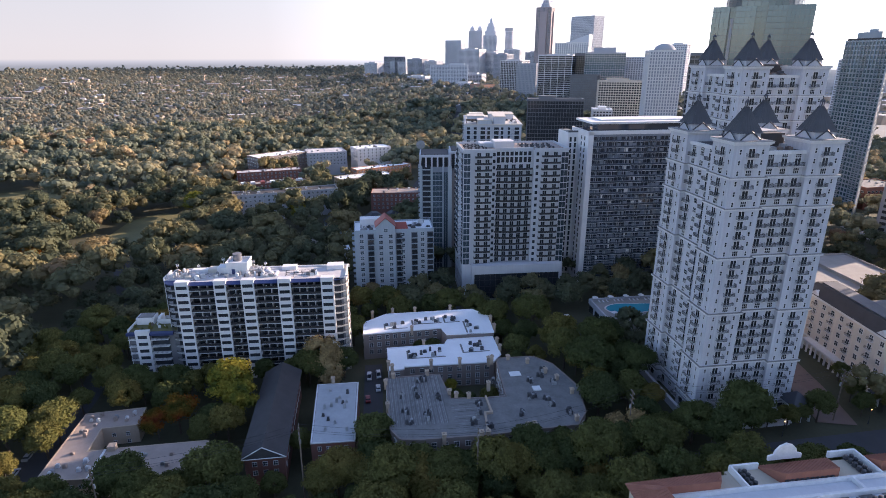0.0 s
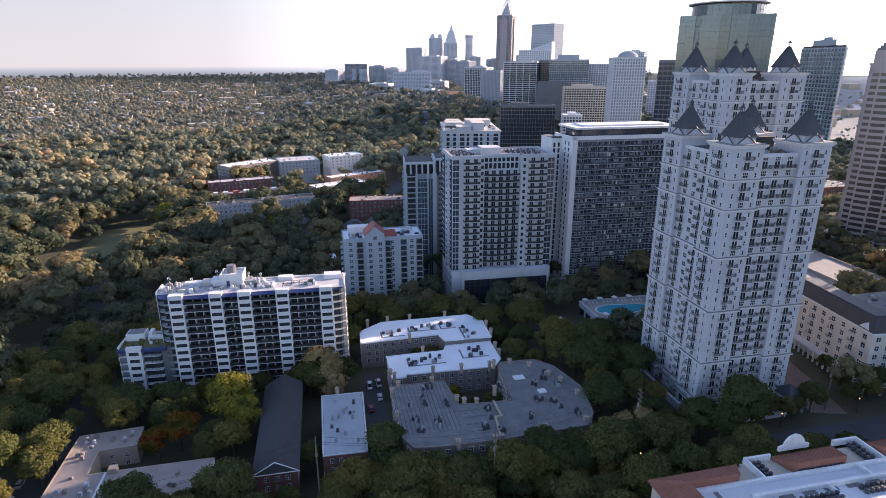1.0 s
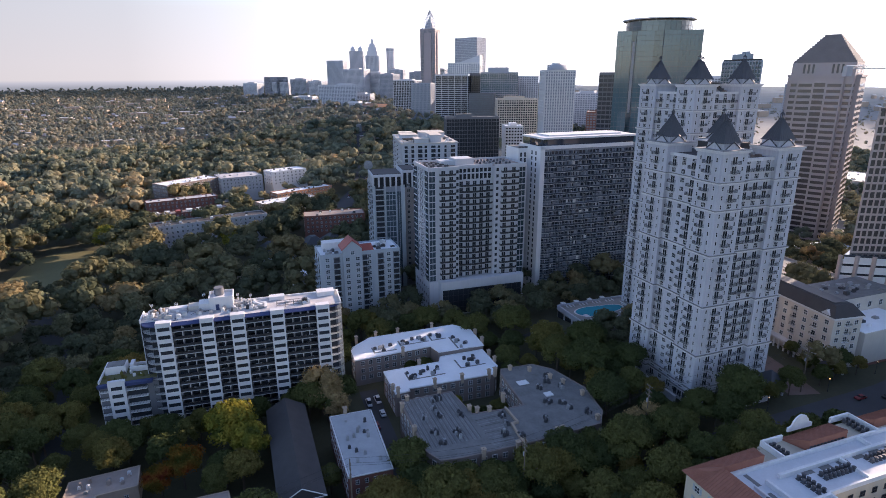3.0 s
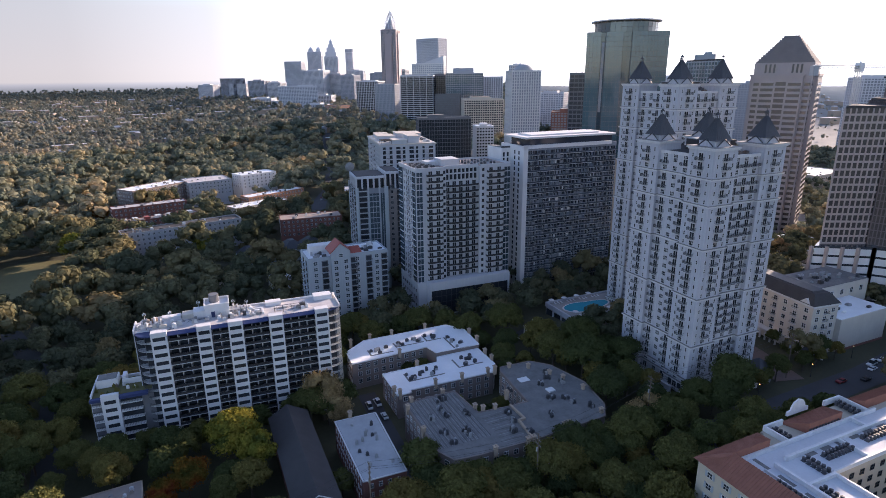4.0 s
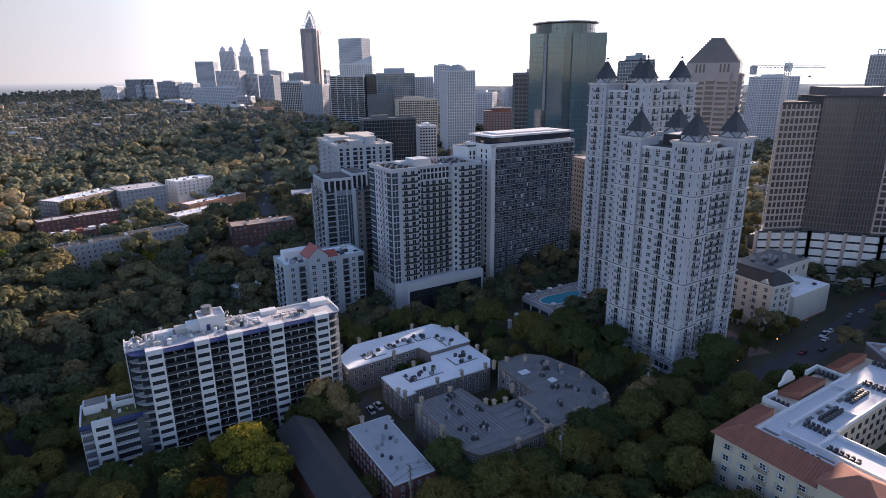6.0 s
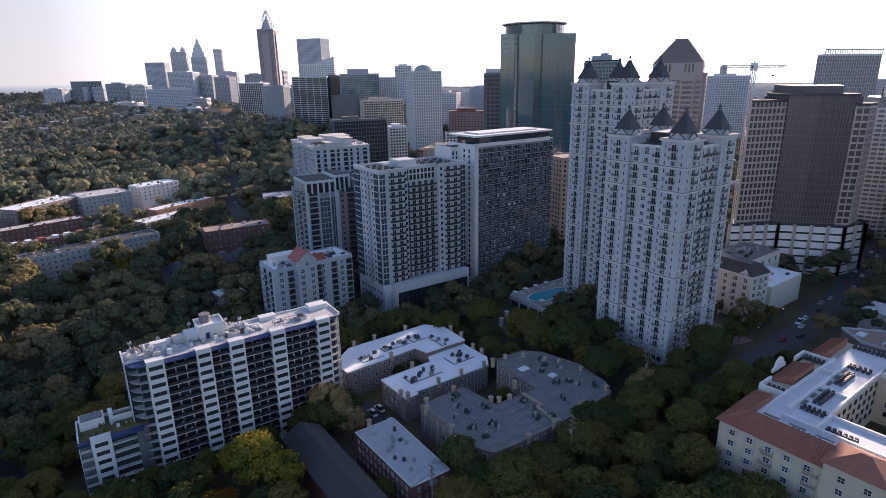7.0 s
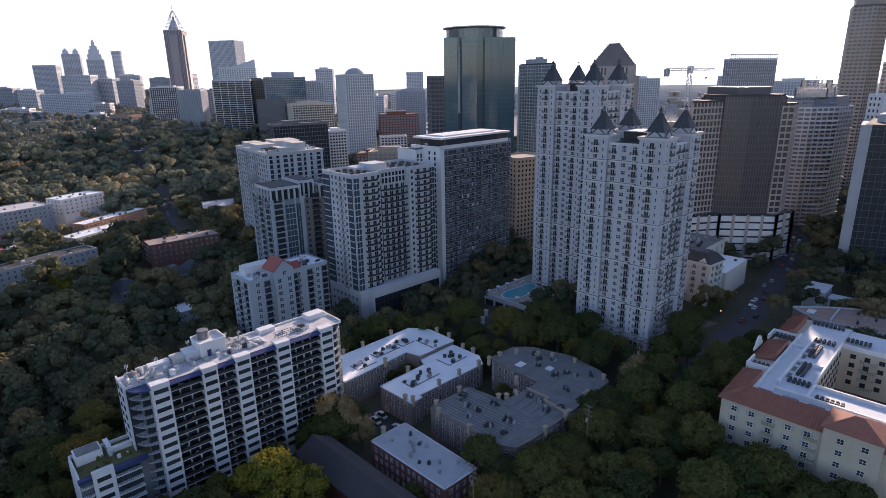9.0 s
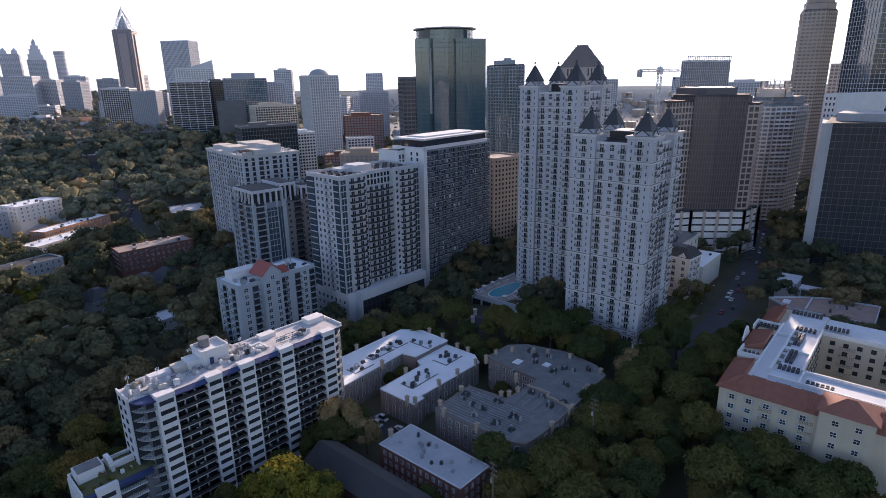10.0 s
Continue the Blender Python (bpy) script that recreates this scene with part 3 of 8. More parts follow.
    # rounded end balconies on both ends
    for side in (-1, 1):
        g, n = Geo(), 7
        cx = 0.0 if side < 0 else W - 5.2
        pts = [(cx, 0.4)] + [(cx + side * 5.0 * math.sin(i / n * math.pi / 2), 5.4 - 5.0 * math.cos(i / n * math.pi / 2)) for i in range(n + 1)] + [(cx + side * 5.0, 9.0), (cx, 9.0)]
        pts = pts if side > 0 else pts[::-1]
        slab = Geo().prism(pts, -0.16, 0.0)
        for (xa, ya), (xb, yb) in zip(pts, pts[1:]):
            if abs(xa - cx) + abs(xb - cx) > 0.3:
                slab.rod((xa, ya, 1.0), (xb, yb, 1.0), 0.05, 4, m=1)
                for q in range(3):
                    t = q / 3
                    slab.rod((xa + (xb - xa) * t, ya + (yb - ya) * t, 0), (xa + (xb - xa) * t, ya + (yb - ya) * t, 1.0), 0.035, 4, m=1)
        me = slab.mesh("end_balcony", [SLAB, DARKMETAL])
        for z in levels:
            o = part("end_balcony", me, None, ob, "curved end balcony")
            o.matrix_basis = pose(0, 0, z)
        x0, x1 = (cx - 2.2, cx) if side < 0 else (cx, cx + 2.6)
        part("end_wall", Geo().box(min(x0, x1), 2.2, low, max(x0, x1), D - 1, top - 0.4), DARKGREY, ob)
        part("end_glass", Geo().box(x0 + 0.15, 2.1, low, x1 - 0.15, 2.2, top - 0.4), GLASS, ob)
        part("end_awning", Geo().prism([(cx, 0.2)] + [(cx + side * 5.1 * math.sin(i / n * math.pi / 2), 5.4 - 5.2 * math.cos(i / n * math.pi / 2)) for i in range(n + 1)] + [(cx, 6)] if side > 0 else
                                       ([(cx, 0.2)] + [(cx + side * 5.1 * math.sin(i / n * math.pi / 2), 5.4 - 5.2 * math.cos(i / n * math.pi / 2)) for i in range(n + 1)] + [(cx, 6)])[::-1], top - 0.6, top - 0.25), BLUE, ob)
    part("end_wall", Geo().box(W - 2, 3.0, low, W - 0.6, D, top + 0.4), BEIGE, ob, "end wall with small windows")
    # roof
    part("roof_deck", Geo().box(-5.3, 5.4, top - 0.01, 0.0, D - 1.3, top + 0.3).box(0, 1.2, top, W - 0.9, D - 0.3, top + 0.3), MEMBRANE_W, ob, "dusty white roof membrane")
    g = Geo().box(0, D - 0.3, top - 0.3, W, D + 0.1, top + 0.9).box(W - 0.9, 2, top - 0.2, W - 0.5, D - 0.3, top + 0.9).box(-5.6, 4.9, top - 0.3, -5.2, D - 1, top + 0.9)
    part("parapet", g, WHITE, ob)
    pen = part("penthouse", Geo().box(17.0, 8.2, top + 0.3, 25.0, 15.5, top + 4.2), WHITE, ob, "white lift house with a railed roof")
    part("penthouse_parapet", Geo().box(16.8, 8.0, top + 4.2, 25.2, 8.3, top + 5.1).box(16.8, 15.4, top + 4.2, 25.2, 15.7, top + 5.1).box(16.8, 8.3, top + 4.2, 17.1, 15.4, top + 5.1).box(24.9, 8.3, top + 4.2, 25.2, 15.4, top + 5.1), WHITE, pen)
    part("door", Geo().box(19.0, 8.05, top + 0.3, 20.2, 8.2, top + 2.4), BLUE, pen)
    part("roof_tank", Geo().cyl(20.2, 13.6, top + 4.2, top + 7.0, 1.7, 18), DARKGREY, pen, "dark round tank on the lift house")
    part("lift_annex", Geo().box(13.2, 9.5, top + 0.3, 17.0, 14.5, top + 2.6), WHITE, ob)
    part("lift_annex", Geo().box(25.0, 9.5, top + 0.3, 29.0, 13.5, top + 1.6), UNIT, ob)
    part("stair_house", Geo().box(37.5, 11.2, top + 0.3, 43.0, 14.2, top + 1.7), WHITE, ob)
    part("stair_house", Geo().box(55.0, 10.0, top + 0.3, 61.5, 14.2, top + 2.0), WHITE, ob)
    part("stair_house", Geo().box(3.0, 11.5, top + 0.3, 9.0, 14.2, top + 1.3), WHITE, ob)
    rnd = random.Random(5)
    for i in range(34):
        x, y = (rnd.uniform(-4.5, 4.0), rnd.uniform(4.5, 12)) if i < 17 else (rnd.uniform(25.5, 32), rnd.uniform(5, 13.5))
        h = rnd.uniform(0.8, 2.6)
        g = Geo().cyl(x, y, top + 0.3, top + 0.3 + h, rnd.uniform(0.18, 0.4), 10)
        g.cyl(x, y, top + 0.3 + h, top + 0.5 + h, 0.45, 10, 0.2)
        part("vent_pipe", g, rnd.choice([UNIT_W, UNIT_W, UNIT, STEEL]), ob)
    part("lower_roof_room", Geo().box(9.5, 10.2, top + 0.3, 13.2, 14.2, top + 1.9), BEIGE, ob)
    part("duct", Geo().box(29.2, 9.0, top + 0.3, 36.5, 9.8, top + 1.0).box(35.7, 4.5, top + 0.3, 36.5, 9.0, top + 1.0), UNIT_W, ob)
    for x, h in ((15.0, 5.5), (26.5, 4.2), (-2.5, 3.6), (31.0, 3.4), (5.5, 3.0)):
        part("antenna", Geo().cyl(x, 12.5, top + 0.3, top + 0.3 + h, 0.09, 6, 0.05).box(x - 0.5, 12.4, top + h - 0.9, x - 0.3, 12.6, top + h).box(x + 0.3, 12.4, top + h - 0.9, x + 0.5, 12.6, top + h).box(x - 0.5, 12.46, top + h - 0.5, x + 0.5, 12.54, top + h - 0.42), UNIT_W, ob)
    clutter(ob, 11, 3.5, 24, 8, top + 0.3, 8, 18, (UNIT, UNIT_W), 1.5)
    clutter(ob, 24, 3.5, 36, 8, top + 0.3, 12, 8)
    clutter(ob, 40, 4, 52, 10, top + 0.3, 6, 9)
    clutter(ob, 0, 3, 12, 9, top + 0.3, 12, 10, (UNIT_W, UNIT, BEIGE), 1.6)
    clutter(ob, 25, 8.5, 34, 13.5, top + 0.3, 10, 12, (UNIT_W, UNIT, BEIGE), 1.8)
    clutter(ob, -4.6, 6, 3, 12, top + 0.3, 8, 13, (UNIT_W, UNIT, TAN), 1.2)
    for i in range(7):
        pts = [(rnd.uniform(2, 18), rnd.uniform(3, 12), top + 0.36)]
        for _ in range(4):
            pts.append((pts[-1][0] + rnd.uniform(-3, 4), min(13, max(2.5, pts[-1][1] + rnd.uniform(-2, 2))), top + 0.36))
        g = Geo()
        for p, q in zip(pts, pts[1:]):
            g.rod(p, q, 0.06, 4)
        part("roof_cable", g, DARKMETAL, ob)
    g = Geo()
    for x in (40.0, 43.0, 46.0, 49.0):
        for y in (3.2, 6.0):
            g.rod((x, y, top + 0.3), (x, y, top + 2.0), 0.07, 4)
        g.rod((x, 3.2, top + 2.0), (x, 6.0, top + 2.0), 0.07, 4)
    for y in (3.2, 6.0):
        for z in (1.2, 2.0):
            g.rod((40, y, top + z), (49, y, top + z), 0.07, 4)
    part("steel_rack", g, DARKMETAL, ob)
    # lower annex with roof terraces
    an = thing("apartment_annex", "lower white wing with planted roof terraces and blue awnings", "apartment building", -69.6, 209.8, 0, -2.6)
    foot(-24, -1, -4, 17, -2.6, -69.6, 209.8)
    at = 24.6
    # Dark grey behind the balconies, as on the main slab.
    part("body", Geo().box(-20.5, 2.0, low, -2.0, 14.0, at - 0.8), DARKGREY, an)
    part("side_wall", Geo().box(-20.7, 2.0, low, -20.5, 14.2, at - 0.8), WHITE, an)
    part("pier", Geo().box(-17.5, 0.6, low, -12.2, 2.0, at + 0.3), WHITE, an)
    win = window(3.4, 1.3, 0.08, 1, 0)
    for z in [at - 3.0 - 2.9 * i for i in range(7)]:
        w = part("window", win, [DARKMETAL, GLASS], an)
        w.matrix_basis = pose(-16.6, 0.62, z)
    for z in [at - 3.4 - 2.9 * i for i in range(7)]:
        o = part("balcony", balcony(6.6, 1.8, 1.05, 0.26, 14), [WHITE, DARKMETAL], an)
        o.matrix_basis = pose(-12.1, 2.0, z)
        o = part("balcony", balcony(2.8, 1.2, 1.05, 0.26, 6), [WHITE, DARKMETAL], an)
        o.matrix_basis = pose(-20.4, 2.0, z)
        o = part("glazed_back", Geo().box(-12.0, 1.9, z, -5.6, 2.0, z + 2.3), GLASS, an)
    part("awning", Geo().box(-12.1, 0.2, at - 1.7, -3.5, 2.1, at - 0.7), BLUE, an)
    part("awning", Geo().box(-20.8, 0.6, at - 1.7, -17.6, 2.1, at - 0.7), BLUE, an)
    part("terrace_deck", Geo().box(-20.2, 2.3, at - 0.8, -2.3, 13.7, at - 0.6), LAWN, an, "green terrace floor")
    part("parapet", Geo().box(-20.5, 13.6, at - 0.8, -2.0, 14.0, at + 0.4).box(-20.6, 2.0, at - 0.8, -20.2, 13.6, at + 0.4), WHITE, an)
    part("terrace_house", Geo().box(-19.6, 8.2, at - 0.6, -13.0, 13.2, at + 2.2), WHITE, an)
    part("terrace_house_roof", Geo().box(-19.2, 8.6, at + 2.2, -13.4, 12.8, at + 2.35), GREYROOF, an)
    part("terrace_wall", Geo().box(-11.8, 8.5, at - 0.6, -3.0, 9.2, at + 1.2).box(-11.8, 9.2, at - 0.6, -10.6, 13.4, at + 2.0), WHITE, an)
    for i in range(14):
        x, y = rnd.uniform(-20, -4), rnd.uniform(2.8, 8)
        part("terrace_item", Geo().box(x, y, at - 0.6, x + 0.9, y + 0.7, at + rnd.uniform(-0.1, 0.5)).cyl(x + 0.45, y + 0.35, at - 0.1, at + 0.7, 0.3, 7, 0.1), rnd.choice([UNIT_W, LEAF, POLEWOOD, LEAF]), an)


slab_block()


# ---- the twin turreted towers ----
def turret(ob, x, y, z, tip, w=7.9):
    """A white drum with four small gables, a steep slate pyramid and a lantern."""
    h = w / 2
    part("turret_drum", Geo().box(x - h + 0.6, y - h + 0.6, z, x + h - 0.6, y + h - 0.6, z + 2.1), STUCCO, ob)
    g = Geo()
    for k in range(4):
        tri = Geo().faces([(-2.6, -h + 0.1, 0), (2.6, -h + 0.1, 0), (0, -h + 0.1, 2.2), (-2.6, -h + 0.6, 0), (2.6, -h + 0.6, 0), (0, -h + 0.6, 2.2)], [(0, 1, 2), (5, 4, 3), (0, 3, 4, 1), (1, 4, 5, 2), (2, 5, 3, 0)])
        g.copies(tri, [(x, y, z + 0.1, 90 * k)])
    part("turret_gable", g, STUCCO, ob)
    g = Geo()
    for k in range(4):
        rake = Geo().rod((-3.1, -h - 0.05, 0.1), (0, -h - 0.05, 2.5), 0.22, 4).rod((3.1, -h - 0.05, 0.1), (0, -h - 0.05, 2.5), 0.22, 4)
        g.copies(rake, [(x, y, z + 0.1, 90 * k)])
    part("gable_roof", g, SLATE, ob)
    zt = tip - 2.2
    g = Geo().hip(x - h, y - h, x + h, y + h, z + 2.0, z + 2.4, 0.4, 0.4).hip(x - h + 0.4, y - h + 0.4, x + h - 0.4, y + h - 0.4, z + 2.4, zt, h - 0.85, h - 0.85)
    ribs = []
    for k in range(4):
        for t in range(-3, 4):
            f = t / 3.6
            rib = Geo().rod((f * (h - 0.4), -h + 0.4, 0), (f * 0.45, -0.45, zt - z - 2.4), 0.07, 3)
            ribs.append((rib, k))
    roof = part("turret_roof", g, SLATE, ob, "steep dark slate pyramid roof")
    for rib, k in ribs:
        part("roof_rib", Geo().copies(rib, [(x, y, z + 2.4, 90 * k)]), SLATE, roof)
    g = Geo().box(x - 0.42, y - 0.42, zt - 0.1, x - 0.27, y - 0.27, zt + 1.1).box(x + 0.27, y - 0.42, zt - 0.1, x + 0.42, y - 0.27, zt + 1.1)
    g.box(x - 0.42, y + 0.27, zt - 0.1, x - 0.27, y + 0.42, zt + 1.1).box(x + 0.27, y + 0.27, zt - 0.1, x + 0.42, y + 0.42, zt + 1.1)
    g.hip(x - 0.6, y - 0.6, x + 0.6, y + 0.6, zt + 1.1, zt + 2.1, 0.55, 0.55).cyl(x, y, zt + 2.0, zt + 2.7, 0.1, 5)
    part("lantern", g, DARKMETAL, ob)


def turreted_tower(name, label, x0, y0, x1, y1, ground, eave, tip, single):
    ob = thing(name, label, "apartment tower")
    foot(x0 - 2, y0 - 4, x1 + 2, y1 + 2)
    c, inset, fl = 10.6, 1.5, 3.02
    # corner pavilions stand proud of the walls between them
    for i, (a, b) in enumerate(((x0, y0), (x1 - c, y0), (x0, y1 - c), (x1 - c, y1 - c))):
        part("corner_pavilion", Geo().box(a, b, ground - 2, a + c, b + c, eave), STUCCO, ob)
    part("body", Geo().box(x0 + inset, y0 + inset, ground - 2, x1 - inset, y1 - inset, eave - 3.6), STUCCO, ob)
    part("roof_deck", Geo().box(x0 + inset + 0.6, y0 + inset + 0.6, eave - 3.6, x1 - inset - 0.6, y1 - inset - 0.6, eave - 3.3), DARKROOF, ob)
    part("roof_house", Geo().box(x0 + 12.5, y0 + 12.0, eave - 3.3, x1 - 10, y1 - 11, eave + 0.6), DARKROOF, ob, "dark plant room with a pale cap")
    part("roof_house_cap", Geo().box(x0 + 12.2, y0 + 15.7, eave + 0.6, x1 - 9.7, y1 - 10.7, eave + 0.9), GREYWALL, ob)
    clutter(ob, x0 + 11, y0 + 4, x1 - 11, y0 + 11, eave - 3.3, 7, int(x0), (UNIT_D, UNIT, BROWNSTONE))
    # string courses that follow the plan
    def course(z, out, h, mat=TRIM):
        g = Geo()
        for a, b in ((x0, y0), (x1 - c, y0), (x0, y1 - c), (x1 - c, y1 - c)):
            g.box(a - out, b - out, z, a + c + out, b + c + out, z + h)
        g.box(x0 + c + out, y0 + inset - out, z, x1 - c - out, y0 + inset + 0.3, z + h).box(x0 + inset - out, y0 + c + out, z, x0 + inset + 0.3, y1 - c - out, z + h)
        g.box(x1 - inset - 0.3, y0 + c + out, z, x1 - inset + out, y1 - c - out, z + h).box(x0 + c + out, y1 - inset - 0.3, z, x1 - c - out, y1 - inset + out, z + h)
        cap = Geo()
        for a, b in ((x0, y0), (x1 - c, y0), (x0, y1 - c), (x1 - c, y1 - c)):
            cap.box(a - out - 0.12, b - out - 0.12, z + h, a + c + out + 0.12, b + c + out + 0.12, z + h + 0.16)
        cap.box(x0 + c + out + 0.12, y0 + inset - out - 0.12, z + h, x1 - c - out - 0.12, y0 + inset + 0.3, z + h + 0.16).box(x0 + inset - out - 0.12, y0 + c + out + 0.12, z + h, x0 + inset + 0.3, y1 - c - out - 0.12, z + h + 0.16)
        cap.box(x1 - inset - 0.3, y0 + c + out + 0.12, z + h, x1 - inset + out + 0.12, y1 - c - out - 0.12, z + h + 0.16)
        for geo, nm, mt in ((g, "cornice", mat), (cap, "cornice_cap", SOOT)):
            for k in range(0, len(geo.v), 8):
                one = Geo()
                one.v, one.f, one.m = geo.v[k:k + 8], geo.f[:6], geo.m[:6]
                part(nm, one, mt, ob)
    top = eave - 3.6
    for a, b in ((x0, y0), (x1 - c, y0), (x0, y1 - c), (x1 - c, y1 - c)):
        part("eave_cornice", Geo().box(a - 0.7, b - 0.7, eave - 0.55, a + c + 0.7, b + c + 0.7, eave).box(a - 0.35, b - 0.35, eave - 1.0, a + c + 0.35, b + c + 0.35, eave - 0.55), TRIM, ob)
        part("cornice_cap", Geo().box(a - 0.8, b - 0.8, eave, a + c + 0.8, b + c + 0.8, eave + 0.14), SOOT, ob, "soot-darkened cornice top")
    for a0, b0, a1, b1 in ((x0 + c, y0 + inset - 0.4, x1 - c, y0 + inset + 0.6), (x0 + inset - 0.4, y0 + c, x0 + inset + 0.6, y1 - c), (x1 - inset - 0.6, y0 + c, x1 - inset + 0.4, y1 - c)):
        part("wall_cornice", Geo().box(a0, b0, top - 0.4, a1, b1, top + 0.6), TRIM, ob)
    n = int((eave - 1.2 - ground) / fl)
    levels = [eave - 1.4 - fl * (i + 1) for i in range(n)]
    for i in (2, 5, 10, 16, 22):
        if i < n - 1:
            course(levels[i] - 0.25, 0.5, 0.5)
    if n > 27:
        course(levels[27] - 0.25, 0.5, 0.5)
    course(ground + 5.0, 0.45, 0.6)
    # openings: a balcony door on each pavilion face, small windows beside it, doors and windows between
    door = Geo().box(0.25, -0.06, 0, 2.05, 0.03, 2.3, 1).box(0.13, -0.14, 2.3, 2.17, 0.03, 2.42, 0).box(0.13, -0.14, 0, 0.25, 0.03, 2.3, 0).box(2.05, -0.14, 0, 2.17, 0.03, 2.3, 0).box(1.1, -0.12, 0, 1.2, -0.06, 2.3, 0)
    rail = Geo().box(-0.45, -1.25, -0.18, 2.75, 0.0, 0.0, 0).box(-0.45, -1.25, 0.0, 2.75, -1.2, 0.12, 1).box(-0.45, -1.25, 0.95, 2.75, -1.17, 1.05, 1)
    for i in range(12):
        u = -0.45 + 3.14 * i / 11
        rail.box(u, -1.24, 0.12, u + 0.07, -1.18, 0.95, 1)
    for u in (-0.45, 2.69):
        rail.box(u, -1.2, 0.95, u + 0.06, 0, 1.05, 1)
        for i in range(4):
            rail.box(u, -1.1 + 0.3 * i, 0.0, u + 0.05, -1.05 + 0.3 * i, 0.95, 1)
    small = window(0.75, 1.5, 0.1, 0, 1)
    pair = window(1.9, 1.7, 0.1, 2, 1)
    doors, rails, smalls, pairs = [], [], [], []
    for z in levels:
        row = levels.index(z)
        plain = row in (2, 5, 10, 16, 22, 27)
        for side in (sides(x0, y0, x1, y1)[0], sides(x0, y0, x1, y1)[3], sides(x0, y0, x1, y1)[1]):
            length = side[3]
            for base in (0.0, length - c):
                mid = base + c / 2
                if plain:
                    pairs.append(along(side, mid - 0.95, z + 0.7))
                else:
                    doors.append(along(side, mid - 1.15, z + 0.1)), rails.append(along(side, mid - 1.15, z + 0.1))
                for u in (base + 1.5, base + c - 2.25):
                    smalls.append(along(side, u, z + 0.75))
            inner = (side[0] - inset * math.sin(radians(side[2])), side[1] + inset * math.cos(radians(side[2])), side[2], length)
            gap = length - 2 * c
            for k, u in enumerate(spaced(gap, gap / 3)):
                if row == 0:
                    pairs.append(along(inner, c + u - 0.95, z - 0.9)) if k != 5 else None
                elif plain or (k == 1 and side[2] != 0):
                    pairs.append(along(inner, c + u - 0.95, z + 0.7))
                else:
                    doors.append(along(inner, c + u - 1.15, z + 0.1)), rails.append(along(inner, c + u - 1.15, z + 0.1))
    pieces("balcony_door", door, [TRIM, GLASS], ob, doors, single)
    pieces("iron_balcony", rail, [TRIM, IRON], ob, rails, single)
    pieces("window", small, [TRIM, GLASS], ob, smalls, single)
    pieces("window_pair", pair, [TRIM, GLASS], ob, pairs, single)
    for a, b in ((x0, y0), (x1 - c, y0), (x0, y1 - c), (x1 - c, y1 - c)):
        turret(ob, a + c / 2, b + c / 2, eave, tip)
    # arched ground floor
    arch = Geo().box(0, -0.08, 0, 1.7, 0.03, 2.0, 1)
    arch.faces([(0.85 + 0.85 * math.cos(math.pi * i / 8), -0.08, 2.0 + 0.85 * math.sin(math.pi * i / 8)) for i in range(9)], [tuple(range(9))[::-1]], 1)
    for i in range(8):
        t, q = math.pi * i / 8, math.pi * (i + 1) / 8
        arch.rod((0.85 + 0.95 * math.cos(t), -0.06, 2.0 + 0.95 * math.sin(t)), (0.85 + 0.95 * math.cos(q), -0.06, 2.0 + 0.95 * math.sin(q)), 0.12, 4)
    spots = [along(side, u - 0.85, ground + 0.6) for side in (sides(x0, y0, x1, y1)[0], sides(x0, y0, x1, y1)[3]) for u in [3.0, 7.6, side[3] - 7.6, side[3] - 3.0]]
    pieces("arched_window", arch, [TRIM, GLASS], ob, spots, single)
    return ob


A = turreted_tower("turreted_tower", "pale stucco apartment tower with four dark slate turrets and iron balconies", 104.6, 147.9, 138.6, 182.9, 12.0, 101.3, 112.6, 150)
turreted_tower("turreted_tower", "taller pale stucco apartment tower with slate turrets, behind its twin", 137.4, 197.6, 171.6, 231.6, 10.0, 120.5, 132.4, 60)
part("terrace", Geo().box(108, 141.5, 9, 134, 147.9, 13.4), STUCCO_D, A, "raised stone entrance terrace")
part("terrace_wall", Geo().box(107.6, 141.0, 9, 134.4, 141.5, 14.3).box(107.6, 141.5, 9, 108.0, 147.5, 14.3), TRIM, A)
porch = part("porch", Geo().box(135.0, 141.5, 16.4, 142.4, 149.0, 17.2), TRIM, A, "columned corner porch")
part("porch_roof", Geo().hip(134.6, 141.1, 142.8, 149.4, 17.2, 20.4, 4.0, 4.0), SLATE, porch)
for px, py in ((135.5, 142), (141.9, 142), (141.9, 148.4), (138.7, 142)):
    part("column", Geo().cyl(px, py, 10.5, 16.4, 0.42, 12, 0.36), STUCCO, porch)
shell_wall = thing("garden_wall", "long pale rendered garden wall beside the tower", "wall")
part("wall", Geo().box(101.5, 152, 6, 102.1, 209, 13.4), STUCCO_D, shell_wall)
part("coping", Geo().box(101.3, 152, 13.4, 102.3, 209, 13.7), TRIM, shell_wall)
foot(100.5, 150, 103, 211)


# ---- low buildings round the courtyard ----
def chimney(ob, x, y, z, h=2.2):
    part("chimney", Geo().box(x - 0.55, y - 0.55, z - 1.5, x + 0.55, y + 0.55, z + h).box(x - 0.75, y - 0.75, z + h, x + 0.75, y + 0.75, z + h + 0.25).cyl(x, y, z + h + 0.25, z + h + 0.7, 0.25, 8), TAN, ob)


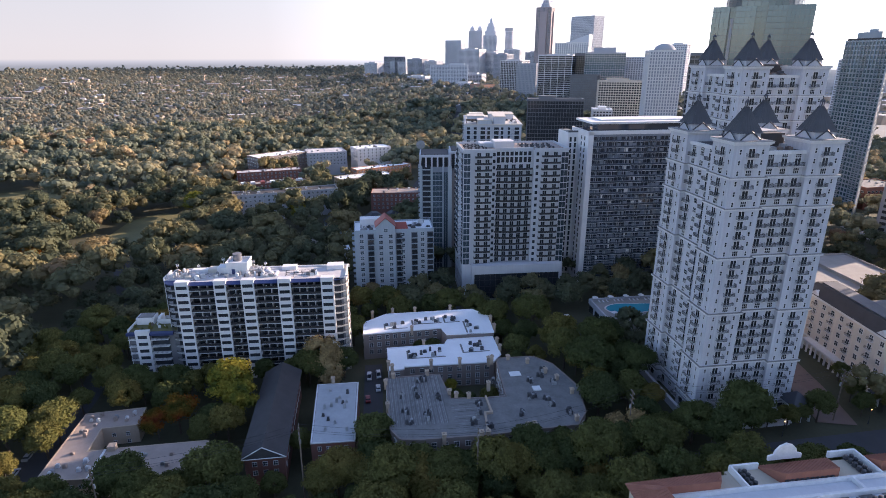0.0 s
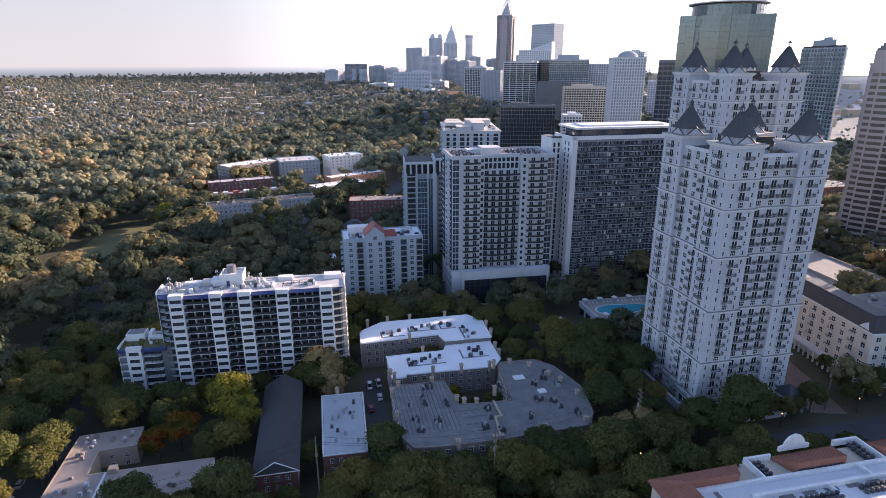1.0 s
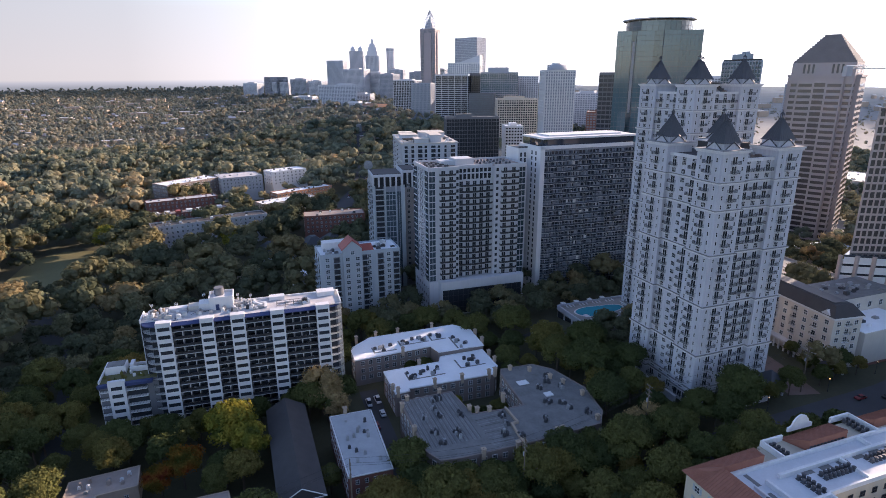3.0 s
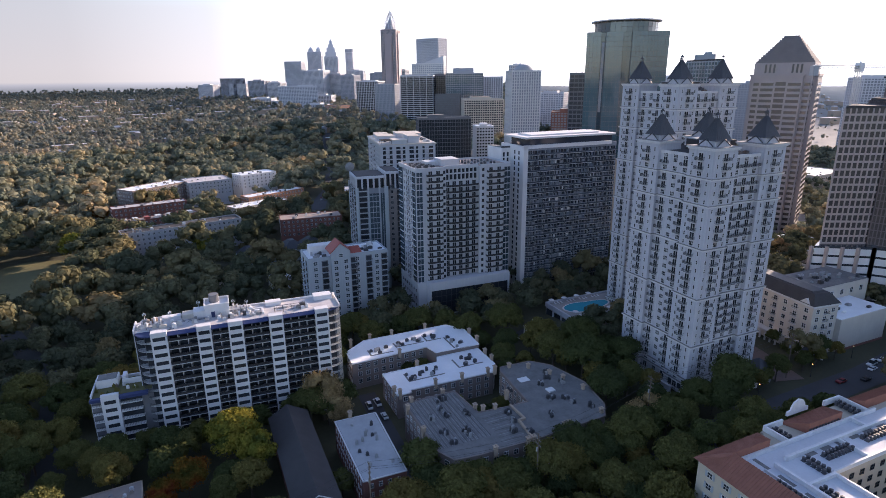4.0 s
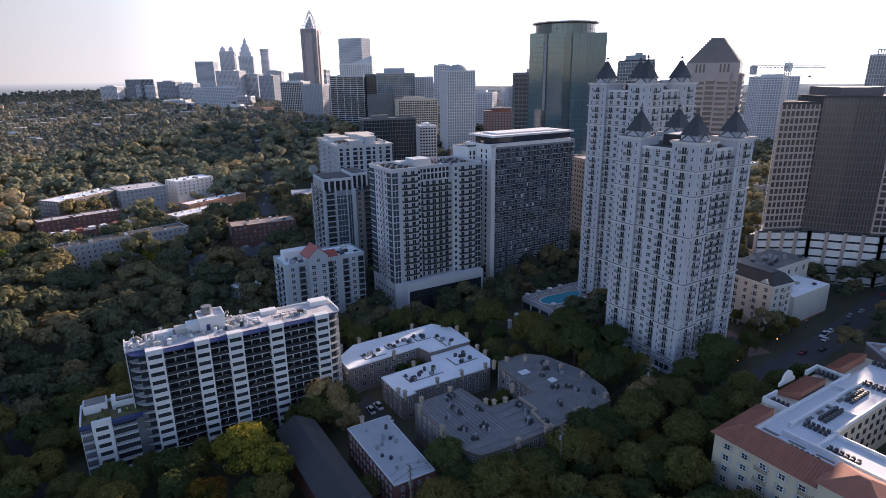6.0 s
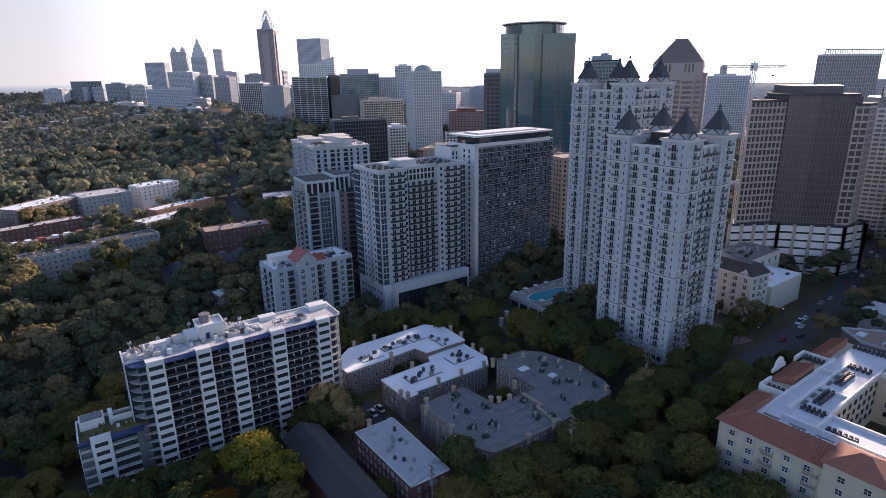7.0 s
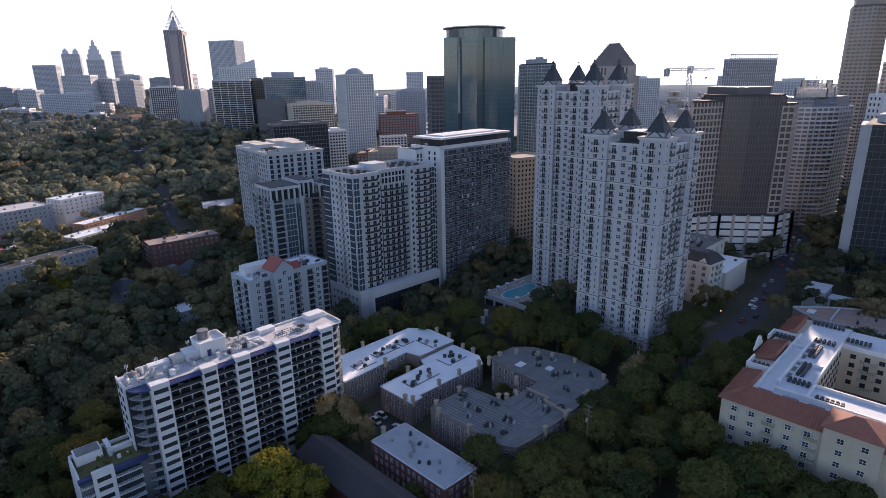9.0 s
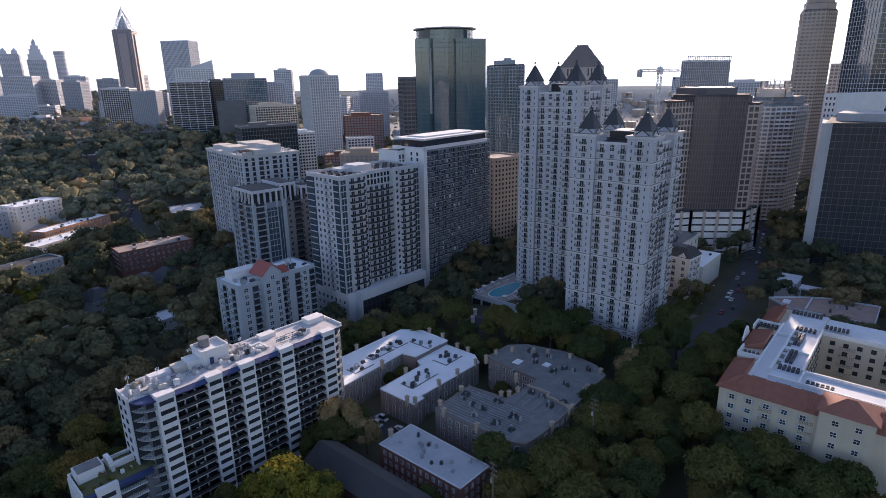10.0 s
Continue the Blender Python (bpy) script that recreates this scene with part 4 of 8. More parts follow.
def poly_block(ob, poly, z0, z1, wall, roof, lip=0.5, name="body", lip_mat=None):
    """A block over any outline, with a lip round its roof."""
    part(name, Geo().prism(poly, z0, z1), wall, ob)
    cx, cy = sum(p[0] for p in poly) / len(poly), sum(p[1] for p in poly) / len(poly)
    part("roof_deck", Geo().prism([(x + (cx - x) * 0.004, y + (cy - y) * 0.004) for x, y in poly], z1, z1 + 0.15), roof, ob)
    g = Geo()
    for (xa, ya), (xb, yb) in zip(poly, poly[1:] + poly[:1]):
        d = math.hypot(xb - xa, yb - ya)
        g.copies(Geo().box(-0.15, -0.15, 0, d + 0.15, 0.3, lip), [(xa, ya, z1 - 0.1, math.degrees(math.atan2(yb - ya, xb - xa)))])
    part("roof_edge", g, lip_mat or wall, ob)


def wall_windows(ob, pa, pb, levels, step, geo, mats, single=300, margin=1.2, w=1.2, name="window"):
    """Windows along the wall from pa to pb (outside on its right-hand side)."""
    d, a = math.hypot(pb[0] - pa[0], pb[1] - pa[1]), math.degrees(math.atan2(pb[1] - pa[1], pb[0] - pa[0]))
    spots = [along((pa[0], pa[1], a, d), u - w / 2, z) for z in levels for u in spaced(d, step, margin)]
    pieces(name, geo, mats, ob, spots, single)


SASH = window(1.7, 1.9, 0.14, 1, 1)
wr = thing("white_roof_flats", "low brown-brick flats round a court with bright white membrane roofs", "apartment building")
foot(-3, 208, 54, 238), foot(7, 189, 54, 212), foot(-5, 183, 8, 214)
north = [(-1.2, 217.0), (31.5, 218.6), (33.0, 212.2), (52.8, 211.6), (53.6, 228), (48, 235.5), (9, 235.5), (-0.8, 228)]
south = [(8.2, 190.0), (13.7, 190.0), (13.7, 191.8), (48.2, 190.8), (52.1, 196.1), (52.2, 211.4), (33.2, 211.4), (31.4, 207.4), (8.1, 207.2)]
poly_block(wr, north, 2, 14.5, BRICK_B, MEMBRANE, 0.5, lip_mat=MEMBRANE)
poly_block(wr, south, 2, 12.6, BRICK_B, MEMBRANE, 0.5, lip_mat=MEMBRANE)
for pa, pb, lv in ((north[0], north[1], (11.8, 8.6, 5.4)), (north[7], north[0], (11.8, 8.6, 5.4)), (south[0], south[1], (9.8, 6.6, 3.6)), (south[2], south[3], (9.8, 6.6, 3.6)), (south[3], south[4], (9.8, 6.6, 3.6)),
                   (south[8], south[0], (9.8, 6.6, 3.6)), (south[4], south[5], (9.8, 6.6)), (north[3], north[4], (11.8, 8.6, 5.4))):
    wall_windows(wr, pa, pb, lv, 3.4, SASH, [UNIT_W, GLASS])
for x, y, z in ((3, 234.6, 14.5), (12, 236.2, 14.5), (22, 236.2, 14.5), (38, 236.2, 14.5), (53.8, 223, 14.5), (53.6, 215, 14.5), (52.8, 206, 12.6), (52.6, 200, 12.6), (46, 190.9, 12.6), (35, 191.5, 12.6), (24, 191.7, 12.6), (8, 193, 12.6), (9.2, 190.2, 12.6), (19, 217.4, 14.5), (23, 208.2, 12.6)):
    chimney(wr, x, y, z)
for x0, y0, x1, y1, z, n, s in ((8, 221, 17, 226, 14.65, 7, 1), (20, 224, 32, 228, 14.65, 9, 2), (34, 224, 40, 230, 14.65, 6, 3), (42, 212, 48, 224, 14.65, 7, 4), (16, 198, 30, 204, 12.75, 12, 5), (38, 200, 48, 207, 12.75, 8, 6)):
    clutter(wr, x0, y0, x1, y1, z, n, s, (UNIT_D, UNIT, UNIT_D), 1.5)
    part("walkway_pad", Geo().box(x0 - 0.5, y0 - 0.6, z, x1 + 0.5, y0 + 0.1, z + 0.03).box(x0 - 0.5, y0 + 0.1, z, x0 + 0.2, y1, z + 0.03), GREYROOF, wr)

dr = thing("grey_roof_flats", "low brown flats with weathered grey roofs and many chimneys", "apartment building")
foot(5, 140, 69, 163), foot(5, 160, 27, 180), foot(37, 160, 69, 188)
grey = [(6.4, 178), (6.4, 148.5), (9, 143.2), (15.8, 142.2), (35.3, 141.8), (63.8, 143.0), (68.5, 149), (71.5, 164), (67.5, 180), (62, 186), (49, 186.6), (47.5, 184), (45.5, 161.5), (38.8, 161.3), (27, 162.5), (25.4, 178.2)]
poly_block(dr, grey, 2, 16.5, BRICK_B, GREYROOF, 0.45)
for pa, pb in (((9, 143.2), (15.8, 142.2)), ((15.8, 142.2), (35.3, 141.8)), ((35.3, 141.8), (63.8, 143.0)), ((63.8, 143.0), (68.5, 149)), ((68.5, 149), (71.5, 164)), ((71.5, 164), (67.5, 180)), ((6.4, 148.5), (9, 143.2)), ((6.4, 178), (6.4, 148.5)), ((49, 186.6), (47.5, 184)), ((47.5, 184), (45.5, 161.5)), ((38.8, 161.3), (27, 162.5))):
    wall_windows(dr, pa, pb, (13.5, 10.3, 7.1), 3.6, SASH, [UNIT_W, GLASS])
part("fire_wall", Geo().prism([(35.0, 142.0), (35.6, 142.0), (36.8, 152.0), (39.0, 152.2), (38.9, 161.5), (38.3, 161.5), (38.3, 152.8), (36.2, 152.6)], 16.5, 17.5), TAN, dr)
rnd = random.Random(3)
for i in range(26):
    a, b = (6.9, 25.0) if i < 11 else (26, 38) if i < 15 else (40.5, 66)
    x = a + (b - a) * rnd.random()
    y0, y1 = (150, 177) if i < 11 else (144, 160) if i < 15 else (149, 175)
    y = rnd.uniform(y0, y1)
    clutter(dr, x - 1.2, y - 1.2, min(x + 1.4, 66), y + 1.6, 16.65, rnd.randint(5, 8), i, (UNIT_D, UNIT_D, UNIT), 0.75)
for i in range(40):
    x = 7 + 18 * i / 40
    part("roof_seam", Geo().box(x, 149.5, 16.65, x + 0.07, 177.6, 16.70), UNIT if i % 3 else UNIT_D, dr)
for i in range(14):
    y = 143.5 + 1.25 * i
    part("roof_seam", Geo().box(26.5 if y < 161 else 41, y, 16.65, 34.5 if y < 161 else 62, y + 0.07, 16.70), UNIT if i % 3 else UNIT_D, dr)
for x, y in ((9, 178), (21, 178.3), (27, 165), (29, 163), (33, 162), (41, 168), (46, 185.5), (52, 185), (58.5, 181.5), (63, 174), (65.5, 169), (67.8, 160), (64, 145.2), (50, 143.6), (48, 143.4), (35.2, 141.6), (33.2, 141.5), (22, 141.8), (6.2, 174), (6.2, 160)):
    chimney(dr, x, y, 16.5, 1.8)
part("roof_hatch", Geo().box(55.5, 163, 16.65, 58.2, 165.5, 17.1), UNIT_W, dr)
part("solar_panel", Geo().box(50, 173, 16.8, 54, 176, 16.95), UNIT_W, dr)

gb = thing("flat_brick_block", "narrow brick block of flats with a pale grey flat roof", "apartment building")
foot(-18.5, 147, -2.5, 182)
poly_block(gb, [(-17.3, 148), (-4.3, 147.5), (-3.3, 180.3), (-17.4, 180.7)], 2, 14.4, BRICK, GREYROOF, 0.3, lip_mat=UNIT_W)
part("roof_coat", Geo().prism([(-16.9, 148.4), (-4.7, 147.9), (-3.8, 179.9), (-17, 180.2)], 14.55, 14.6), surface("pale_grey_roof_coat", (0.36, 0.37, 0.38), 0.8, 0.2, 0.2, 1.2), gb)
wall_windows(gb, (-17.4, 180.7), (-17.3, 148), (11.6, 8.6, 5.6), 2.6, window(1.1, 1.6), [UNIT_W, GLASS])
wall_windows(gb, (-17.3, 148), (-4.3, 147.5), (11.6, 8.6, 5.6), 2.8, window(1.1, 1.6), [UNIT_W, GLASS])
clutter(gb, -15, 152, -6, 178, 14.6, 14, 4, (UNIT_D, UNIT), 0.8)
chimney(gb, -12, 181, 14.4)

bn = thing("gabled_building", "long low building with a dark shingled gable roof", "house")
foot(-38, 143, -24, 195)
part("body", Geo().box(-36.2, 145.5, 2, -24.8, 192.5, 13.6), BRICK, bn)
part("roof", Geo().hip(-37.2, 144.2, -24.0, 193.6, 13.5, 17.3, 6.5, 0.0), DARKROOF, bn, "dark shingled gable roof")
part("gable_trim", Geo().rod((-37.2, 144.1, 13.6), (-30.6, 144.1, 17.4), 0.16, 4).rod((-24, 144.1, 13.6), (-30.6, 144.1, 17.4), 0.16, 4).rod((-37.2, 144.1, 13.6), (-24, 144.1, 13.6), 0.16, 4), UNIT_W, bn)
wall_windows(bn, (-24.8, 145.5), (-24.8, 192.5), (10.5, 7.2), 3.4, window(1.2, 1.6), [UNIT_W, GLASS])
wall_windows(bn, (-36.2, 145.5), (-24.8, 145.5), (10.0, 7.0), 2.8, window(1.4, 1.6), [UNIT_W, GLASS])

lb = thing("courtyard_building", "tan flat-roofed low building round a small court with roof vents", "apartment building")
foot(-96, 145, -47, 162), foot(-96, 145, -74, 184)
poly_block(lb, [(-94.3, 148.0), (-48.5, 146.0), (-50.0, 160.8), (-77.5, 160.6), (-85.3, 160.3), (-85.8, 171.8), (-75.0, 172.4), (-75.6, 182.4), (-94.3, 181.0)], 1, 9.4, TAN, TANROOF, 0.35)
part("roof_band", Geo().box(-80.5, 147.6, 9.55, -79.9, 160.4, 9.75), UNIT_W, lb)
wall_windows(lb, (-94.3, 148.0), (-48.5, 146.0), (6.3, 3.2), 3.0, window(1.6, 1.4), [UNIT_W, GLASS])
wall_windows(lb, (-94.3, 181.0), (-94.3, 148.0), (6.3, 3.2), 3.4, window(1.4, 1.4), [UNIT_W, GLASS])
wall_windows(lb, (-85.8, 171.8), (-75.0, 172.4), (6.0, 3.2), 3.6, window(1.2, 1.4), [UNIT_W, GLASS])
clutter(lb, -93, 150, -87, 180, 9.55, 13, 6, (TANROOF, UNIT, UNIT_W), 1.1)
clutter(lb, -86, 149, -52, 158, 9.55, 13, 7, (TANROOF, UNIT, UNIT_W), 1.1)
clutter(lb, -84, 174, -77, 181, 9.55, 6, 8, (TANROOF, UNIT, UNIT_W), 1.1)
part("stair_turret", Geo().box(-79.2, 159.2, 9.4, -77.0, 161.4, 11.2), TAN, lb)

# ---- cream building with tiled roofs ----
md = thing("tiled_roof_block", "cream stucco apartment block with terracotta roof slopes and white inner roofs", "apartment building")
foot(57, 20, 147, 107)
part("west_wing", Geo().box(60.5, 30, 7, 85, 103, 28.6), CREAM, md)
part("north_wing", Geo().box(85, 84, 7, 143.4, 104.2, 28.6), CREAM, md)
part("east_wing", Geo().box(126, 30, 7, 143, 84, 28.0), CREAM, md)
part("inner_roof", Geo().box(66, 30, 28.6, 84.6, 97, 28.9).box(84.6, 84.4, 28.6, 142.8, 97, 28.9), MEMBRANE_G, md, "white membrane roof")
part("inner_roof", Geo().box(126.4, 30.4, 28.0, 142.6, 84.4, 28.3), MEMBRANE_G, md)


def tile_slope(a, b, c, d):
    """A tiled slope from the eave a-b up to the ridge d-c, closed behind, with raised rows of tiles."""
    low_c, low_d = (*c[:2], 28.6), (*d[:2], 28.6)
    part("tile_slope", Geo().faces([a, b, c, d, low_c, low_d], [(1, 0, 3, 2), (3, 5, 4, 2), (0, 5, 3), (0, 1, 4, 5), (1, 2, 4)]), TERRACOTTA, md)
    va, vb, vc, vd = Vector(a), Vector(b), Vector(c), Vector(d)
    n, g = int((vb - va).length / 0.8), Geo()
    for i in range(1, n):
        t = i / n
        lo = va.lerp(vb, t)
        f = ((lo - vd).dot(vc - vd)) / (vc - vd).length_squared
        hi = vd.lerp(vc, min(1, max(0, f)))
        k = min(1.0, max(0.05, 1 - max(0, -f, f - 1) * (vc - vd).length / max(0.1, (hi - lo).length)))
        g.rod(tuple(lo + Vector((0, 0, 0.05))), tuple(lo.lerp(hi, k) + Vector((0, 0, 0.05))), 0.11, 4)
    part("tile_cladding", g, TERRACOTTA, md, "", "stuff")


tile_slope((59.6, 75.8, 28.3), (59.6, 104.0, 28.3), (66.2, 97.5, 32.0), (66.2, 75.8, 32.0))
tile_slope((59.6, 104.0, 28.3), (84.5, 104.6, 28.3), (79.5, 97.5, 32.0), (66.2, 97.5, 32.0))
tile_slope((93.5, 105.0, 28.6), (113.5, 105.4, 28.6), (110, 98, 31.8), (96, 98, 31.8))
tile_slope((120.5, 105.2, 28.3), (144.2, 105.2, 28.3), (140.5, 99.2, 31.5), (122.5, 99.2, 31.5))
tile_slope((59.6, 30.0, 28.3), (59.6, 62.0, 28.3), (66.2, 62.0, 32.0), (66.2, 30.0, 32.0))
part("corner_tower", Geo().box(58.8, 62.0, 7, 70.5, 75.6, 31.0), CREAM, md)
part("corner_tower_roof", Geo().hip(58.0, 61.2, 71.3, 76.4, 31.0, 34.2, 6.3, 6.4), TERRACOTTA, md)
g = Geo().box(86, 103.8, 28.6, 93.5, 104.4, 30.3).box(86, 97, 28.6, 86.5, 103.8, 30.3).box(113.5, 105.2, 28.6, 121, 105.8, 30.3).box(120.5, 97, 28.6, 121, 105.2, 30.3)
g.box(66.2, 96.8, 28.6, 124, 97.4, 30.0).box(84.6, 30, 28.6, 85.1, 84, 29.9).box(85.1, 83.8, 28.6, 126, 84.3, 29.9).box(79.5, 92.6, 28.9, 124, 92.9, 29.6).box(70.5, 40, 28.9, 70.9, 92, 29.6)
g.box(79.0, 92.2, 28.9, 124, 93.0, 30.1).box(74.2, 40, 28.9, 75.0, 92.2, 30.1).box(99.2, 84.3, 28.9, 99.9, 92.2, 29.9).box(75.0, 83.2, 28.9, 84.6, 83.9, 29.9).box(112.5, 93.0, 28.9, 113.2, 96.8, 29.9)
g.box(125.8, 30, 27.5, 126.3, 83.8, 29.2)
part("parapet", g, UNIT_W, md)
g = Geo().prism([(97.0, 0.0), (106.0, 0.0), (106.0, 1.2), (104.6, 1.6), (104.2, 2.8), (103.2, 3.9), (101.5, 4.5), (99.8, 3.9), (98.8, 2.8), (98.4, 1.6), (97.0, 1.2)], 0, 0.5)
g.v = [(x, 105.7 - z, 29.6 + y) for x, y, z in g.v]
part("scroll_gable", g, UNIT_W, md, "white curved gable")


def condenser_bank(ob, x0, y0, x1, y1, z, across=2):
    """Rows of drum-shaped condensers, each a part."""
    n = max(2, int(max(x1 - x0, y1 - y0) / 1.3))
    drum = Geo().box(-0.5, -0.5, 0, 0.5, 0.5, 0.15).cyl(0, 0, 0.15, 1.1, 0.5, 10).cyl(0, 0, 1.1, 1.2, 0.3, 8)
    spots = []
    for i in range(n):
        for j in range(across):
            t, q = (i + 0.5) / n, (j + 0.5) / across
            spots.append((x0 + (x1 - x0) * t, y0 + (y1 - y0) * q, z, 0) if x1 - x0 > y1 - y0 else (x0 + (x1 - x0) * q, y0 + (y1 - y0) * t, z, 0))
    pieces("condenser", drum, UNIT_D, ob, spots)


for x0, y0, x1, y1 in ((87.2, 97.8, 89.6, 103.2), (116.5, 97.8, 119.5, 104.6), (96, 97.6, 109, 99.0), (89, 87.6, 100, 90.4), (106, 88.2, 117.5, 91.0), (120.8, 85.6, 124.4, 93.0), (82.4, 84.6, 85.8, 91.2), (68, 80, 70.2, 88), (75.6, 74, 78.4, 82), (138.6, 86, 141.2, 97), (129, 76, 131.6, 84)):
    condenser_bank(md, x0, y0, x1, y1, 28.9)
for x in range(86, 124, 6):
    part("walkway_pad", Geo().box(x, 91.0, 28.9, x + 3.6, 92.2, 28.94), GREYROOF, md)
for y in range(36, 94, 7):
    part("walkway_pad", Geo().box(71.8, y, 28.9, 73.0, y + 4.4, 28.94), GREYROOF, md)
MW = window(1.7, 1.7, 0.14, 1, 1)
wall_windows(md, (60.5, 103), (60.5, 76), (25.0, 21.6, 18.2, 14.8, 11.4), 4.6, MW, [UNIT_W, GLASS])
shut = Geo().box(-0.6, -0.1, 0, -0.1, 0, 1.8).box(1.8, -0.1, 0, 2.3, 0, 1.8)
wall_windows(md, (60.5, 103), (60.5, 76), (25.0, 21.6, 18.2, 14.8, 11.4), 4.6, shut, [BLUEGREY], name="shutter_pair")
wall_windows(md, (85, 84), (126, 84), (25.0, 21.6, 18.2, 14.8), 4.4, MW, [DARKMETAL, GLASS])
wall_windows(md, (126, 84), (126, 30), (24.4, 21.0, 17.6, 14.2), 4.4, MW, [DARKMETAL, GLASS])
wall_windows(md, (58.8, 75.6), (58.8, 62), (27.2, 23.6, 20.0, 16.4, 12.8), 4.6, MW, [UNIT_W, GLASS])
pieces("balcony", balcony(5.0, 1.4, 1.0, 0.2, 9), [CREAM, DARKMETAL], md, [(126, y, z, 270) for y in (78, 64, 50) for z in (23.8, 20.4, 17.0, 13.6)])
bal = balcony(3.4, 1.0, 1.0, 0.2, 8)
pieces("balcony", bal, [CREAM, DARKMETAL], md, [(60.5, y, z, 270) for y in (91, 80) for z in (24.4, 21.0, 17.6, 14.2)])

# ---- pool deck ----
pd = thing("pool_deck", "raised concrete pool terrace with parasols and loungers", "terrace")
foot(99, 209, 150, 242)
part("deck", Geo().box(105.5, 211, 3, 137, 239, 14.0).box(137, 232.2, 3, 147, 239, 14.0), PAVING, pd)
for x0, y0, x1, y1 in ((105.2, 210.6, 137, 211.2), (105.2, 238.8, 147, 239.4), (105.2, 211.2, 105.9, 238.8)):
    part("parapet", Geo().box(x0, y0, 12.6, x1, y1, 14.9), STUCCO, pd)
for v in (212, 218.7, 225.4, 232.1):
    part("garage_opening", Geo().box(105.1, v + 0.5, 8.8, 105.45, v + 5.9, 12.0), GLASS, pd)
    part("pilaster", Geo().box(104.9, v - 0.4, 4, 105.5, v + 0.4, 12.6), STUCCO_D, pd)
PC, PR = (121.5, 228.0), (11.6, 5.8)
pool = []
for i in range(40):
    t = 2 * math.pi * i / 40
    k = 1 + 0.14 * math.cos(2 * t + 0.6) + 0.10 * math.cos(3 * t)
    u, v = PR[0] * k * math.cos(t), PR[1] * k * math.sin(t)
    pool.append((PC[0] + 0.99 * u - 0.10 * v, PC[1] + 0.10 * u + 0.99 * v))
part("pool_coping", Geo().prism([(PC[0] + (x - PC[0]) * 1.07, PC[1] + (y - PC[1]) * 1.10) for x, y in pool], 14.0, 14.12), UNIT_W, pd)
part("pool_water", Geo().prism(pool, 14.12, 14.16), POOLBLUE, pd, "turquoise pool water")
part("planting_bed", Geo().prism([(124, 212), (136.5, 212), (136.5, 224), (133, 219), (128, 217.5)], 14.0, 14.5), SOIL, pd)
part("planting_bed", Geo().prism([(106.2, 211.5), (114, 211.5), (112, 216), (106.2, 218)], 14.0, 14.5), SOIL, pd)
for i in range(26):
    x, y = (107.5 + 1.9 * i, 236.6) if i < 16 else (109.5 + 2.3 * (i - 16), 219.3 - 0.3 * (i - 16))
    if x > 132 and y < 230:
        continue
    if i % 4 == 0:
        um = thing("parasol", "pale cloth parasol on the pool terrace", "parasol", x, y + 1.0, 14.0, 0, "pool parasols")
        part("pole", Geo().cyl(0, 0, 0, 2.5, 0.05, 6), STEEL, um)
        part("canopy", Geo().cyl(0, 0, 2.2, 2.9, 1.5, 8, 0.05), UNIT_W, um)
    else:
        lo = thing("sun_lounger", "pale sun lounger on the pool terrace", "lounger", x, y, 14.0, 90, "pool loungers")
        part("seat", Geo().box(-0.9, -0.32, 0.28, 0.5, 0.32, 0.36), UNIT_W, lo)
        part("backrest", Geo().faces([(0.5, -0.32, 0.3), (0.5, 0.32, 0.3), (1.0, 0.32, 0.75), (1.0, -0.32, 0.75), (0.56, -0.32, 0.26), (0.56, 0.32, 0.26), (1.06, 0.32, 0.71), (1.06, -0.32, 0.71)], [(0, 1, 2, 3), (7, 6, 5, 4), (0, 3, 7, 4), (1, 5, 6, 2), (2, 6, 7, 3), (0, 4, 5, 1)]), UNIT_W, lo)
        for u in (-0.8, 0.4):
            for v in (-0.3, 0.22):
                part("leg", Geo().box(u, v, 0, u + 0.08, v + 0.08, 0.28), STEEL, lo)


gh = thing("gatehouse", "low house with a dark slate hip roof and pale chimneys", "house", 83, 205, 0, 14)
foot(-3, -4, 16, 24, 14, 83, 205)
part("body", Geo().box(0, 0, 3, 12, 20, 8.6), STUCCO_D, gh)
part("roof", Geo().hip(-0.8, -0.8, 12.8, 20.8, 8.6, 13.0, 6.0, 5.0), SLATE, gh, "dark slate hip roof")
for u, v in ((2.0, 14.5), (10.5, 17.0)):
    part("chimney", Geo().box(u - 0.7, v - 0.7, 8.8, u + 0.7, v + 0.7, 14.2).box(u - 0.9, v - 0.9, 14.2, u + 0.9, v + 0.9, 14.5), TRIM, gh)
pieces("window", window(1.2, 1.6), [UNIT_W, GLASS], gh, [(u, 0, 5.4, 0) for u in (1.5, 5.4, 9.2)] + [(0, v, 5.4, 270) for v in (4, 9, 14, 18)])
foot(96, 206, 106, 240)

